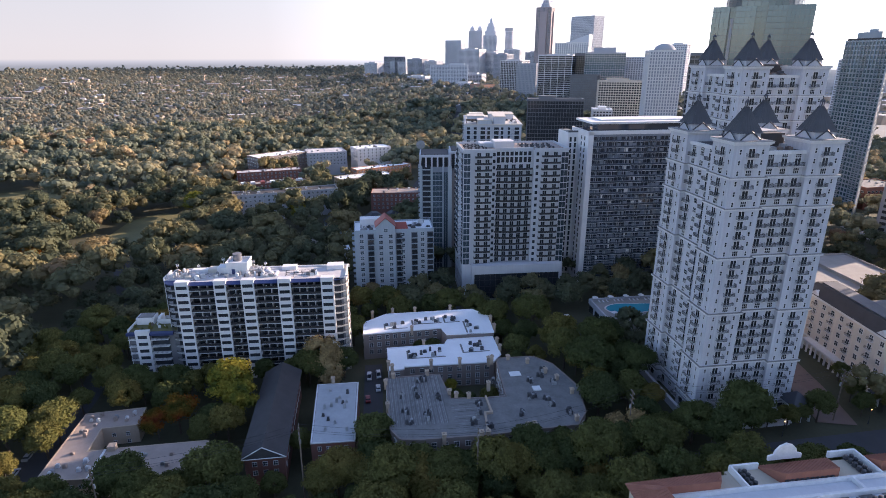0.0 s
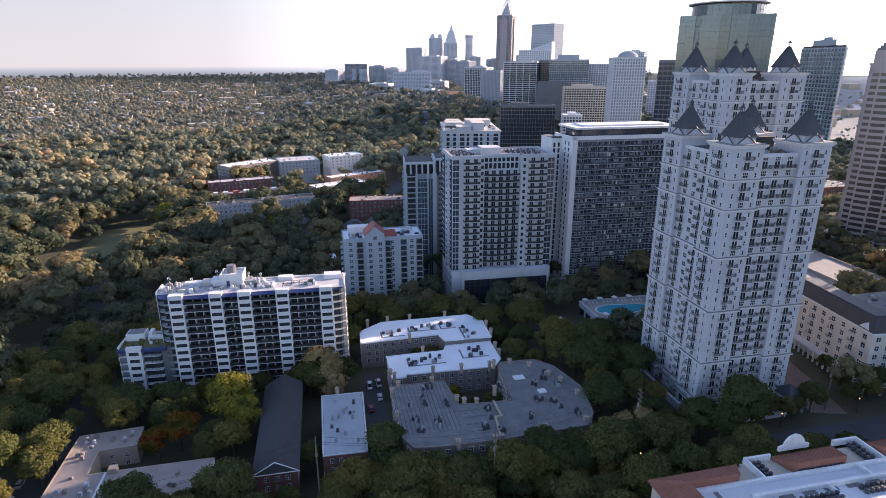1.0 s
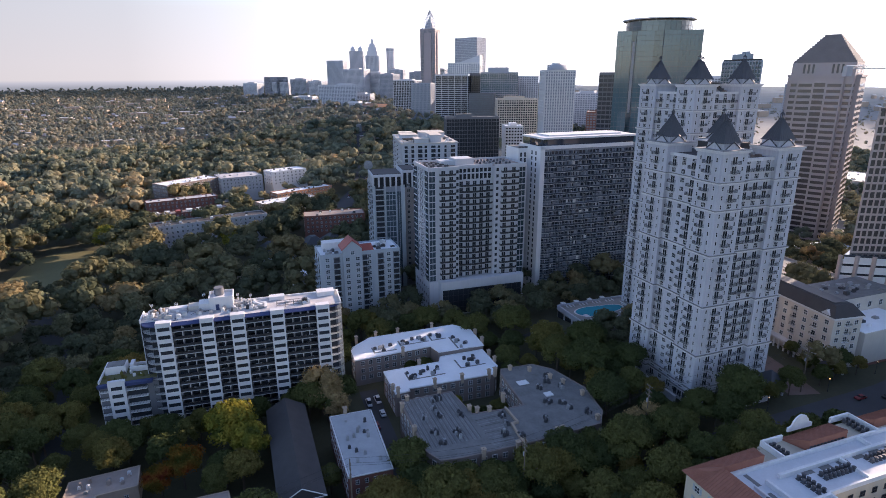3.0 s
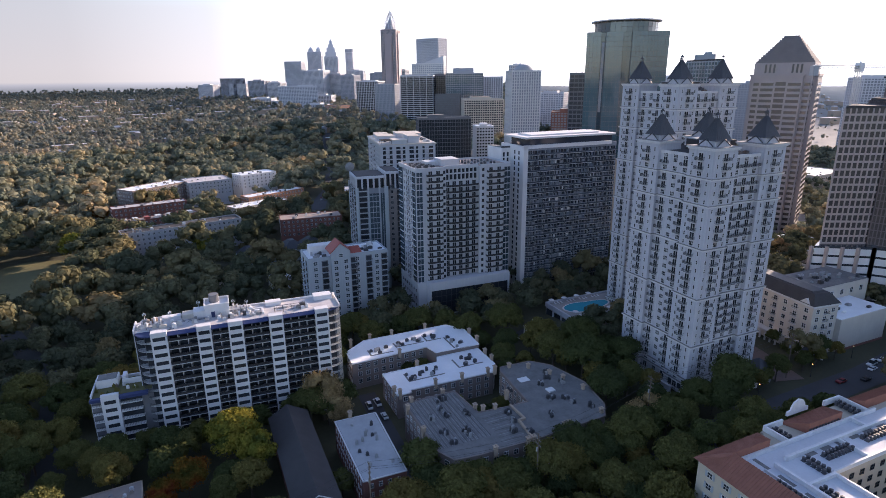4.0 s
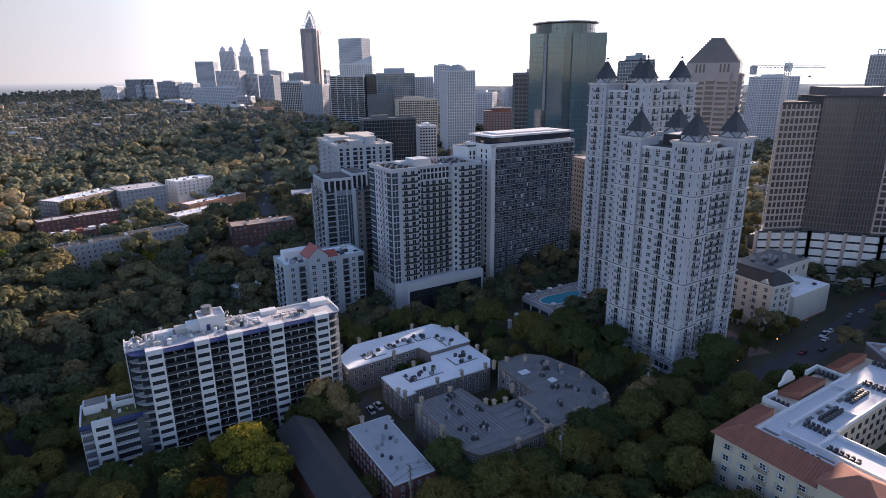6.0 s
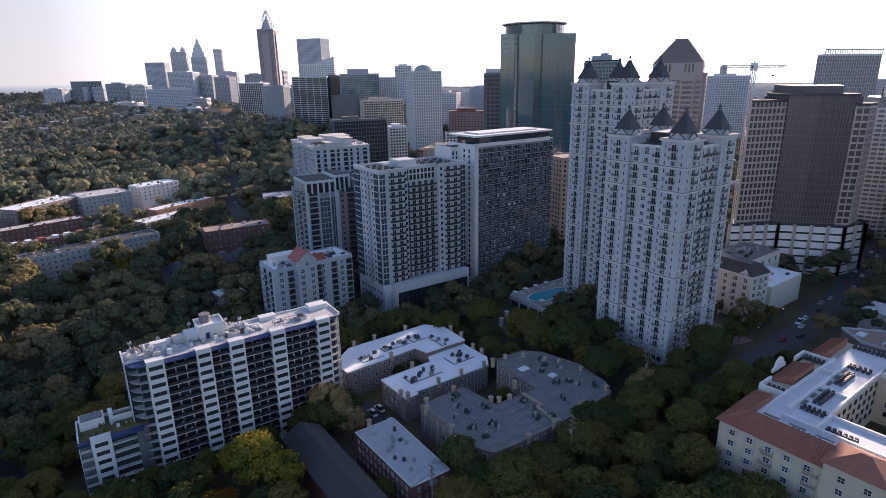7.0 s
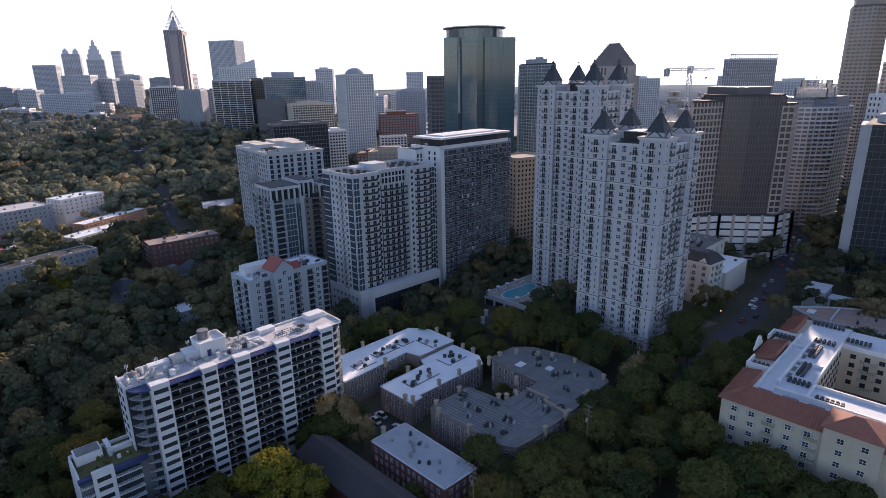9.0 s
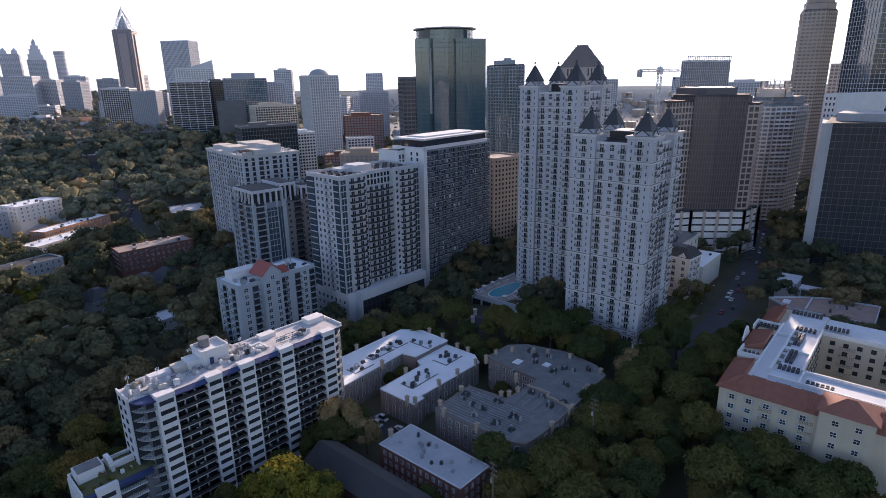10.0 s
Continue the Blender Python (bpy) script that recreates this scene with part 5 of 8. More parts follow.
# ---- the row of residential towers ----
def balcony_tower():
    """The white tower on a podium, with stacks of balconies."""
    ob = thing("balcony_tower", "white apartment tower with stacked balconies over a dark-glazed podium", "apartment tower", 50.0, 274.6, 0, -2.0)
    foot(-2, -8, 55, 30, -2.0, 50, 274.6)
    z0, z1, W, D = 22.0, 80.2, 53.0, 27.0
    n = 18
    fl = (z1 - z0) / n
    levels = [z0 + fl * i for i in range(n)]
    part("podium", Geo().box(0, -1.0, 0, W, D, z0), PALE, ob)
    part("podium_front", Geo().box(4.6, -5.2, 0, 51.0, -1.0, 18.5).box(4.6, -5.4, 18.5, 51.0, -1.0, z0 + 0.9).box(4.6, -5.4, 0, 5.6, -5.2, 18.5).box(50, -5.4, 0, 51, -5.2, 18.5), PALE, ob)
    part("podium_glass", Geo().box(5.8, -5.35, 5, 49.8, -5.2, 18.3), GLASS, ob, "dark glazed podium wall")
    fins = Geo()
    for i in range(1, 16):
        fins.box(5.8 + 44 * i / 16 - 0.1, -5.5, 5, 5.8 + 44 * i / 16 + 0.1, -5.35, 18.3)
    for z in (8.3, 11.6, 15.0):
        fins.box(5.8, -5.48, z, 49.8, -5.36, z + 0.2)
    part("podium_mullion", fins, DARKMETAL, ob)
    for a, b, y in ((0.3, 16.5, 0.3), (16.5, 35.5, 3.6), (35.5, W - 0.3, 0.3)):
        part("wall", Geo().box(a, y, z0, b, D, z1), PALE, ob)
    part("roof_deck", Geo().box(0.8, 0.8, z1, 16.0, D - 0.5, z1 + 0.2).box(16.0, 4.0, z1, 36.0, D - 0.5, z1 + 0.2).box(36.0, 0.8, z1, W - 0.8, D - 0.5, z1 + 0.2), TANROOF, ob)
    g = Geo().box(0, 0, z1, 16.5, 0.6, z1 + 1.1).box(35.5, 0, z1, W, 0.6, z1 + 1.1).box(16.5, 3.3, z1, 35.5, 3.9, z1 + 1.1).box(0, 0.6, z1, 0.5, D, z1 + 1.1).box(W - 0.5, 0.6, z1, W, D, z1 + 1.1).box(0.5, D - 0.5, z1, W - 0.5, D, z1 + 1.1)
    part("parapet", g, PALE, ob)
    part("plant_room", Geo().box(17, 8, z1 + 0.2, 27, 18, z1 + 3.6), PALE, ob)
    part("plant_room", Geo().box(10.5, 12, z1 + 0.2, 17, 20, z1 + 2.2), PALE, ob)
    for x0, x1, s in ((2, 13, 1), (31, 48, 2)):
        for i in range(9):
            for j in range(4):
                x, y = x0 + (x1 - x0) * i / 9, 6 + 4 * j
                part("condenser", Geo().box(x, y, z1 + 0.2, x + 0.9, y + 0.9, z1 + 1.2).cyl(x + 0.45, y + 0.45, z1 + 1.2, z1 + 1.3, 0.35, 8), UNIT_D if (i + j) % 3 else UNIT, ob)
    # glazed strips at the corners
    for a, b in ((0.5, 3.6), (49.2, 52.6)):
        g = Geo().box(a, -0.1, z0, b, 0.3, z1 - 1.0)
        part("glass_strip", g, GLASS_B, ob)
        g = Geo()
        for z in levels:
            g.box(a, -0.22, z - 0.2, b, -0.1, z + 0.25)
        g.box(a - 0.15, -0.25, z0, a, -0.1, z1 - 1).box(b, -0.25, z0, b + 0.15, -0.1, z1 - 1).box((a + b) / 2 - 0.06, -0.2, z0, (a + b) / 2 + 0.06, -0.1, z1 - 1)
        part("strip_mullion", g, STUCCO, ob)
    sl = Geo().box(-0.1, 1.0, z0, 0.3, 5.0, z1 - 1.0).box(-0.1, 20.5, z0, 0.3, 26.5, z1 - 1.0)
    part("glass_strip", sl, GLASS_B, ob)
    g = Geo()
    for z in levels:
        g.box(-0.25, 1.0, z - 0.2, -0.1, 5.0, z + 0.25).box(-0.25, 20.5, z - 0.2, -0.1, 26.5, z + 0.25)
    part("strip_mullion", g, STUCCO, ob)
    # balcony bays and window columns
    for a, b, y, bulge in ((5.9, 14.2, 0.3, 0), (39.2, 48.6, 0.3, 0), (16.7, 35.3, 3.6, 1)):
        n_d = max(2, round((b - a) / 3.8))
        opening = Geo().box(-0.95, -0.08, 0.05, 0.95, 0.05, 2.35, 1).box(-0.05, -0.12, 0.05, 0.05, -0.08, 2.35, 0)
        if bulge:
            pts = [(0, 0)] + [((b - a) * i / 12, -2.0 - 1.1 * math.sin(math.pi * i / 12)) for i in range(13)] + [(b - a, 0)]
            pts = pts[::1]
            deck = Geo().prism(pts, -0.22, 0)
            for p, q in zip(pts[1:], pts[2:-1]):
                deck.faces([(*p, 0), (*q, 0), (*q, 1.0), (*p, 1.0), (p[0], p[1] + 0.08, 0), (q[0], q[1] + 0.08, 0), (q[0], q[1] + 0.08, 1.0), (p[0], p[1] + 0.08, 1.0)],
                           [(0, 1, 2, 3), (7, 6, 5, 4), (3, 2, 6, 7)], 1)
        else:
            deck = balcony(b - a, 1.7, 1.0, 0.2, int((b - a) / 0.5), True)
        dm, om = deck.mesh("balcony", [PALE, DARKMETAL]), opening.mesh("glass_door", [PALE, GLASS])
        for z in levels[1:] if bulge else levels:
            if bulge and z > levels[-3]:
                continue
            o = part("balcony", dm, None, ob)
            o.matrix_basis = pose(a, y, z + 0.1)
        for z in levels:
            for i in range(n_d):
                o = part("glass_door", om, None, ob)
                o.matrix_basis = pose(a + (b - a) * (i + 0.5) / n_d, y, z + 0.1)
    part("crown_glass", Geo().box(17.2, 3.3, levels[-2] + 0.4, 34.8, 3.6, z1 - 0.9), GLASS, ob)
    g = Geo()
    for i in range(9):
        g.box(17 + 18 * i / 8 - 0.3, 3.0, levels[-2], 17 + 18 * i / 8 + 0.3, 3.32, z1)
    g.box(16.5, 3.0, levels[-1] - 0.2, 35.5, 3.3, levels[-1] + 0.5)
    part("crown_pier", g, PALE, ob)
    col = window(1.5, 1.8, 0.1, 0, 0)
    pieces("window", col, [STUCCO, GLASS], ob, [(u, 0.3, z + 0.7, 0) for u in (14.7, 36.4) for z in levels], 80)
    side_w = window(1.6, 1.8, 0.1, 1, 0)
    pieces("window", side_w, [STUCCO, GLASS], ob, [(0.3, v, z + 0.7, 270) for v in (8.2, 12.0, 15.5, 19.0) for z in levels], 80)
    pieces("window", side_w, [STUCCO, GLASS], ob, [(0.0, v, z, 270) for v in (3, 6.5, 10, 13.5, 17, 20.5, 24) for z in (4.5, 8.5, 12.5, 16.5)], 30)
    sb = balcony(3.6, 1.4, 1.05, 0.2, 7)
    pieces("balcony", sb, [PALE, DARKMETAL], ob, [(0.3, v, z + 0.1, 270) for v in (11.2,) for z in levels], 40)


balcony_tower()

# grey neighbour: white frames with glazed bays on one half, dark wall on the other, loggia crown
s_ob = thing("crowned_tower", "slate-grey apartment tower with glazed bays and a pale loggia crown", "apartment tower", 33.6, 325, 0, -6.7)
foot(-2, -3, 45, 30, -6.7, 33.6, 325)
SW, SD, S0, S1 = 42.7, 28.0, 3.0, 64.0
sl = [S0 + 3.15 * (i + 1) for i in range(19)]
part("body", Geo().box(0.3, 0.3, S0, 17.5, SD, S1), CROWNGREY, s_ob)
part("dark_body", Geo().box(17.5, 0.9, S0, SW, SD, S1 - 1.5), surface("taupe_render", (0.20, 0.185, 0.18), 0.85, 0.14, 0.15, 3, streak=0.25), s_ob)
for x0, y0, x1, y1 in ((0, 0, 1.5, 1.5), (6.6, 0, 7.6, 0.6), (13.0, 0, 14.0, 0.6), (16.2, -0.3, 18.6, 1.2), (0, 9.0, 0.6, 10.2), (0, 18.0, 0.6, 19.2), (0, SD - 1.4, 1.4, SD), (SW - 1.2, 0.4, SW + 0.1, 1.6)):
    part("pier", Geo().box(x0, y0, S0, x1, y1, S1 + 0.6), BLUEGREY, s_ob)
for u0, u1 in ((7.6, 13.0), (14.0, 16.2)):
    part("glazed_bay", Geo().box(u0, -0.5, S0, u1, 0.3, S1 - 3), GLASS_B, s_ob)
pieces("bay_rail", Geo().box(0, -0.62, -0.25, 5.4, -0.5, 0.1), BLUEGREY, s_ob, [(7.6, 0, z, 0) for z in sl[:-1]], 20)
pieces("bay_mullion", Geo().box(-0.06, -0.6, 0, 0.06, -0.5, S1 - 3 - S0), PALE, s_ob, [(u, 0, S0, 0) for u in (9.4, 11.2, 15.1)])
pieces("balcony", balcony(4.9, 1.3, 1.05, 0.2, 9), [PALE, DARKMETAL], s_ob, [(1.6, 0.3, z, 0) for z in sl] + [(0.3, 9.0, z, 270) for z in sl] + [(0.3, 17.9, z, 270) for z in sl], 30)
pieces("glass_door", Geo().box(0.2, -0.06, 0.05, 4.6, 0.03, 2.35), GLASS, s_ob, [(1.6, 0.3, z, 0) for z in sl] + [(0.3, 9.0, z, 270) for z in sl] + [(0.3, 17.9, z, 270) for z in sl], 30)
pieces("window", window(1.7, 1.8, 0.12, 1, 0), [UNIT, GLASS], s_ob, [(u, 0.9, z + 0.6, 0) for u in (20.0, 30.6, 35.0, 38.8) for z in sl] + [(0.3, v, z + 0.6, 270) for v in (3.4, 13.6, 23.5, 26) for z in sl], 40)
pieces("dark_balcony", balcony(4.6, 1.4, 1.1, 0.2, 9, True), [DARKGREY, DARKMETAL], s_ob, [(23.6, 0.9, z, 0) for z in sl[:-1]], 20)
pieces("glass_door", Geo().box(0.2, -0.06, 0.05, 4.2, 0.03, 2.35), GLASS, s_ob, [(23.7, 0.9, z, 0) for z in sl], 20)
part("roof_deck", Geo().box(0.5, 0.5, S1, 17.5, SD - 0.5, S1 + 0.2), DARKROOF, s_ob)
for x0, y0, x1, y1, z0, z1 in ((0, 0, 17.5, 22, S1, 71), (17.5, 3.5, 27.0, 24, S1 - 1.5, 72.5), (29.0, 2.0, SW, 22, S1 - 1.5, 70.0)):
    part("crown_core", Geo().box(x0 + 1.4, y0 + 1.4, z0, x1 - 1.4, y1 - 1.4, z1 - 0.8), GLASS, s_ob)
    part("crown_beam", Geo().box(x0, y0, z1 - 1.4, x1, y1, z1), PALE, s_ob)
    part("crown_roof", Geo().box(x0 + 0.8, y0 + 0.8, z1, x1 - 0.8, y1 - 0.8, z1 + 0.25), DARKROOF, s_ob)
    n = max(2, round((x1 - x0) / 3.4))
    for i in range(n + 1):
        u = x0 + (x1 - x0 - 0.9) * i / n
        part("crown_post", Geo().box(u, y0, z0, u + 0.9, y0 + 0.9, z1 - 1.4), PALE, s_ob)
    for i in range(1, 6):
        v = y0 + (y1 - y0 - 0.9) * i / 5
        part("crown_post", Geo().box(x0, v, z0, x0 + 0.9, v + 0.9, z1 - 1.4), PALE, s_ob)
clutter(s_ob, 19, 5, 41, 20, 70.3, 8, 91, (UNIT_D, UNIT))
dish = Geo()
for i in range(7):
    r0, r1 = 2.7 * i / 7, 2.7 * (i + 1) / 7
    ring = [(math.cos(2 * math.pi * j / 20), math.sin(2 * math.pi * j / 20)) for j in range(20)]
    dish.faces([(r0 * a, 0.08 * r0 * r0, r0 * b) for a, b in ring] + [(r1 * a, 0.08 * r1 * r1, r1 * b) for a, b in ring], [(j, (j + 1) % 20, 20 + (j + 1) % 20, 20 + j) for j in range(20)])
dish.v = [(x + 0.5, 22 + y * 1.0, z + 73.5) for x, y, z in dish.v]
part("satellite_dish", dish, UNIT, s_ob, "large grey round dish")

f_ob, fw = grid_tower("grid_tower", "pale apartment tower with window grid, corner balconies and stepped roof", (72.5, 397), (111, 390.5), 66, 4, 79.0, 3.3, 4.6, 0.75, 1.5, 0.6, PALE, GLASS, TANROOF, None, "apartment tower",
                      balconies=((0, 2.5, 7.5, 1.5, False), (0, 12.5, 16.5, 1.4, False), (0, 21.5, 25.5, 1.4, False), (0, 31, 36, 1.5, False), (2, 6, 11, 1.4, False), (2, 24, 29, 1.4, False), (2, 42, 47, 1.4, False)), singles=12)
part("cornice", Geo().box(-0.7, -0.7, 79.2, fw + 0.7, 66.7, 79.9), BEIGE, f_ob)
for u0, v0, u1, v1, z1 in ((9.0, -0.4, 18.5, 14, 82.4), (20.0, 3, 28, 22, 84.6), (2, 24, 14, 40, 83.0), (18, 34, 36, 52, 83.6), (4, 52, 14, 63, 82.2)):
    part("roof_house", Geo().box(u0, v0, 79.9, u1, v1, z1), PALE, f_ob)
    part("roof_house_cap", Geo().box(u0 - 0.4, v0 - 0.4, z1, u1 + 0.4, v1 + 0.4, z1 + 0.35), BEIGE, f_ob)
for u in (4.6, 9.2, 18.4, 27.6, 32.2):
    part("wide_pier", Geo().box(u - 1.0, -0.35, 1, u + 1.0, 0.0, 79.2), PALE, f_ob)
for i in range(9):
    part("trellis_beam", Geo().box(1.0, 1.2 + 1.3 * i, 82.0, 8.2, 1.45 + 1.3 * i, 82.3), BARK, f_ob)
for u, v in ((1.2, 1.3), (8.0, 1.3), (1.2, 11.6), (8.0, 11.6)):
    part("trellis_post", Geo().box(u - 0.12, v - 0.12, 79.9, u + 0.12, v + 0.12, 82.0), BARK, f_ob)
clutter(f_ob, 29, 3, 37, 30, 79.9, 14, 3, big=2.6)
clutter(f_ob, 3, 14, 16, 23, 79.9, 10, 5, big=2.6)

# pale blue block with red gable
t_ob = thing("gabled_apartments", "pale blue-grey apartment block with a red gable and balcony stacks", "apartment building", -4.2, 280.4, 0, 0)
foot(-2, -4, 43, 22, 0, -4.2, 280.4)
part("body", Geo().box(0, 0, 1, 40.4, 18, 39.8), BLUEGREY, t_ob)
part("gable_bay", Geo().box(11.0, -2.2, 1, 20.5, 0, 43.0), BLUEGREY, t_ob)
part("gable_front", Geo().faces([(11.0, -2.2, 43), (20.5, -2.2, 43), (15.75, -2.2, 47.2), (11.0, 2, 43), (20.5, 2, 43), (15.75, 2, 47.2)], [(0, 1, 2), (5, 4, 3), (0, 3, 4, 1), (1, 4, 5, 2), (2, 5, 3, 0)]), BLUEGREY, t_ob)
g = Geo().faces([(10.4, -2.7, 42.6), (15.75, -2.7, 47.4), (15.75, 8, 47.4), (10.4, 8, 42.6), (10.4, -2.7, 43.0), (15.75, -2.7, 47.8), (15.75, 8, 47.8), (10.4, 8, 43.0)], [(0, 1, 2, 3), (7, 6, 5, 4), (0, 4, 5, 1), (3, 2, 6, 7), (0, 3, 7, 4)])
g.faces([(21.1, -2.7, 42.6), (15.75, -2.7, 47.4), (15.75, 8, 47.4), (21.1, 8, 42.6), (21.1, -2.7, 43.0), (15.75, -2.7, 47.8), (15.75, 8, 47.8), (21.1, 8, 43.0)], [(3, 2, 1, 0), (4, 5, 6, 7), (1, 5, 4, 0), (7, 6, 2, 3), (4, 7, 3, 0)])
part("gable_roof", g, REDROOF, t_ob, "red metal gable roof")
part("red_roof_return", Geo().hip(18.5, 1.0, 27.5, 7.0, 40.0, 43.4, 1.0, 2.4), REDROOF, t_ob)
part("roof_deck", Geo().box(0.4, 0.4, 39.8, 40, 17.6, 40.1), MEMBRANE, t_ob)
part("parapet", Geo().box(0, 0, 39.8, 11, 0.4, 40.8).box(20.5, 0, 39.8, 40.4, 0.4, 40.8).box(0, 0.4, 39.8, 0.4, 18, 40.8).box(40, 0.4, 39.8, 40.4, 18, 40.8).box(0.4, 17.6, 39.8, 40, 18, 40.8), BLUEGREY, t_ob)
part("plant_room", Geo().box(3, 9.5, 40.1, 16, 15.5, 44.0), WHITE, t_ob)
clutter(t_ob, 1.5, 1.5, 10, 9, 40.1, 9, 21, (UNIT_D, UNIT))
clutter(t_ob, 24, 2, 39, 15, 40.1, 18, 22, (UNIT_D, UNIT, UNIT_W))
tl = [37.0 - 3.0 * i for i in range(12)]
# Flat dark strips on the wall stand in for shaded balcony recesses.
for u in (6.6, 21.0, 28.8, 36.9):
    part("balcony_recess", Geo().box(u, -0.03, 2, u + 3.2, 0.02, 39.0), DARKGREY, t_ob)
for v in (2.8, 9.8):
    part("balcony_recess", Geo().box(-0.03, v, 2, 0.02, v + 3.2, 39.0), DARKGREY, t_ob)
pieces("window_pair", window(2.0, 1.9, 0.12, 1, 1), [UNIT_W, GLASS_B], t_ob, [(u, 0, z, 0) for u in (2.6, 23.5, 33.6) for z in tl] + [(u, -2.2, z, 0) for u in (12.2, 17.2) for z in tl] + [(14.8, -2.2, 40.2, 0)], 70)
pieces("balcony", balcony(3.2, 1.4, 1.05, 0.2, 7), [BLUEGREY, DARKMETAL], t_ob, [(u, 0, z - 0.8, 0) for u in (6.6, 21.0, 28.8, 36.9) for z in tl] + [(0, 6, z - 0.8, 270) for z in tl] + [(0, 13, z - 0.8, 270) for z in tl], 80)
pieces("glass_door", Geo().box(0, -0.06, 0, 2.6, 0.03, 2.3), GLASS, t_ob, [(u + 0.3, 0, z - 0.8, 0) for u in (6.6, 21.0, 28.8, 36.9) for z in tl] + [(0, 5.7, z - 0.8, 270) for z in tl] + [(0, 12.7, z - 0.8, 270) for z in tl], 80)
pieces("window", window(1.2, 1.5, 0.12, 0, 1), [UNIT_W, GLASS], t_ob, [(0, v, z, 270) for v in (16.5, 9.3) for z in tl] + [(40.4, v, z, 90) for v in (3, 8, 13) for z in tl], 40)

# dark glazed tower with white fins
k_ob, kw = grid_tower("glazed_tower", "dark glass apartment tower with white edge frames and thin balcony slabs", (115.7, 280.6), (178.0, 280.2), 24, 8, 86.5, 3.05, 2.12, 0.22, 0.10, 0.5, CROWNGREY, GLASS_N, GREYROOF, None, "apartment tower", singles=0, faces=(0, 1))
part("white_side", Geo().box(-0.6, 0.2, 4, 0.6, 24, 88), WHITE, k_ob, "white side wall with window slots")
g = Geo()
for v in (3.5, 8.0, 15.0, 20.0):
    for i in range(25):
        g.box(-0.66, v, 10 + 3.05 * i, -0.58, v + 1.3, 12.0 + 3.05 * i)
part("side_window", g, GLASS, k_ob, "", "stuff")
part("corner_fin", Geo().box(-0.6, -0.7, 4, 2.2, 0.2, 88), WHITE, k_ob)
part("white_wing", Geo().box(-6.0, 14, 4, -0.6, 30, 86.0), WHITE, k_ob)
part("wing_roof", Geo().box(-5.6, 14.4, 86.0, -1.0, 29.6, 86.2), GREYROOF, k_ob)
part("wing_rail", Geo().box(-6.0, 14, 86.0, -0.6, 14.2, 87.0), UNIT_D, k_ob)
g = Geo()
for v in (-5.1, -2.6):
    for i in range(25):
        g.box(v, 13.92, 8 + 3.05 * i, v + 1.1, 14.02, 10.4 + 3.05 * i)
part("wing_window", g, GLASS, k_ob, "", "stuff")
part("white_frame", Geo().box(-0.6, -0.7, 86.5, kw - 4, 0.4, 88.4), WHITE, k_ob)
part("pavilion", Geo().box(5, 2, 86.5, kw - 2, 22, 91.6), GLASS_N, k_ob, "glazed rooftop lounge")
part("canopy_roof", Geo().box(1.5, 0.6, 91.6, kw - 0.5, 24.5, 92.6).box(8, 6, 92.6, kw - 8, 20, 93.3), WHITE, k_ob, "white overhanging roof")
RAILGLASS = glazing("grey_blue_rail_glass", (0.070, 0.086, 0.108), 0.12, 0.01)
wave = [(2.4 + (kw - 2.6) * i / 60, -0.55 - 0.75 * math.sin(2 * math.pi * i / 15) ** 2) for i in range(61)]
slab = Geo().prism(wave + [(wave[-1][0], 0.5), (wave[0][0], 0.5)], -0.06, 0.12)
profile = [(x, y + dy, z) for x, y in wave for dy, z in ((0.05, 0.16), (0.05, 0.98), (0.12, 0.98), (0.12, 0.16))]
rail = Geo().faces(profile, [(4 * i + k, 4 * i + 4 + k, 4 * i + 4 + (k + 1) % 4, 4 * i + (k + 1) % 4) for i in range(60) for k in range(4)] + [(0, 1, 2, 3), (243, 242, 241, 240)])
slab_me, rail_me = slab.mesh("floor_slab", SLAB), rail.mesh("glass_rail", RAILGLASS)
rk = random.Random(31)
# blue_pane: the sky's reflection is given as a pale blue pane colour.
tones = {"pale_blind": (UNIT_W, Geo()), "blue_pane": (surface("sky_tinted_pane", (0.17, 0.20, 0.24), 0.25, 0.2, 0.4, 1, 0), Geo()), "grey_panel": (CROWNGREY, Geo()), "divider": (GREYWALL, Geo())}
for i in range(25):
    z = 9.6 + 3.05 * i
    for me in (slab_me, rail_me):
        o = part(me.name, me, None, k_ob)
        o.matrix_basis = pose(0, 0, z)
    for j in range(28):
        u, r = 2.6 + 2.12 * j, rk.random()
        key = "grey_panel" if j % 7 in (2, 3) and r < 0.6 else "blue_pane" if r < 0.35 else "pale_blind" if r > 0.95 else None
        if key:
            tones[key][1].box(u + 0.12, 0.30, z + 0.12, u + rk.choice((1.0, 1.9)), 0.52, z + rk.choice((2.2, 2.8)))
        if j % 7 in (1, 5):
            tones["divider"][1].box(u + 0.4, -0.5, z + 0.12, u + 0.55, 0.3, z + (2.0 if r < 0.6 else 2.9))
for key, (mt, g) in tones.items():
    part(key, g, mt, k_ob, "", "stuff")
part("white_base", Geo().box(-0.8, -0.9, 0, 10, 3, 9), WHITE, k_ob)

# ---- hotel and parking deck behind the turreted tower ----
h_ob = thing("hotel", "cream low-rise hotel with a dark mansard roof and iron balconies", "hotel", 174, 150, 0, -7)
foot(-3, -2, 15, 49, -7, 174, 150)
HW, HL, HE = 13.5, 47.0, 33.0
part("body", Geo().box(0, 0, 6, HW, HL, HE), BEIGE, h_ob)
part("mansard", Geo().hip(-0.5, -0.5, HW + 0.5, HL + 0.5, HE + 0.4, HE + 4.4, 3.2, 3.2), DARKROOF, h_ob, "dark mansard roof")
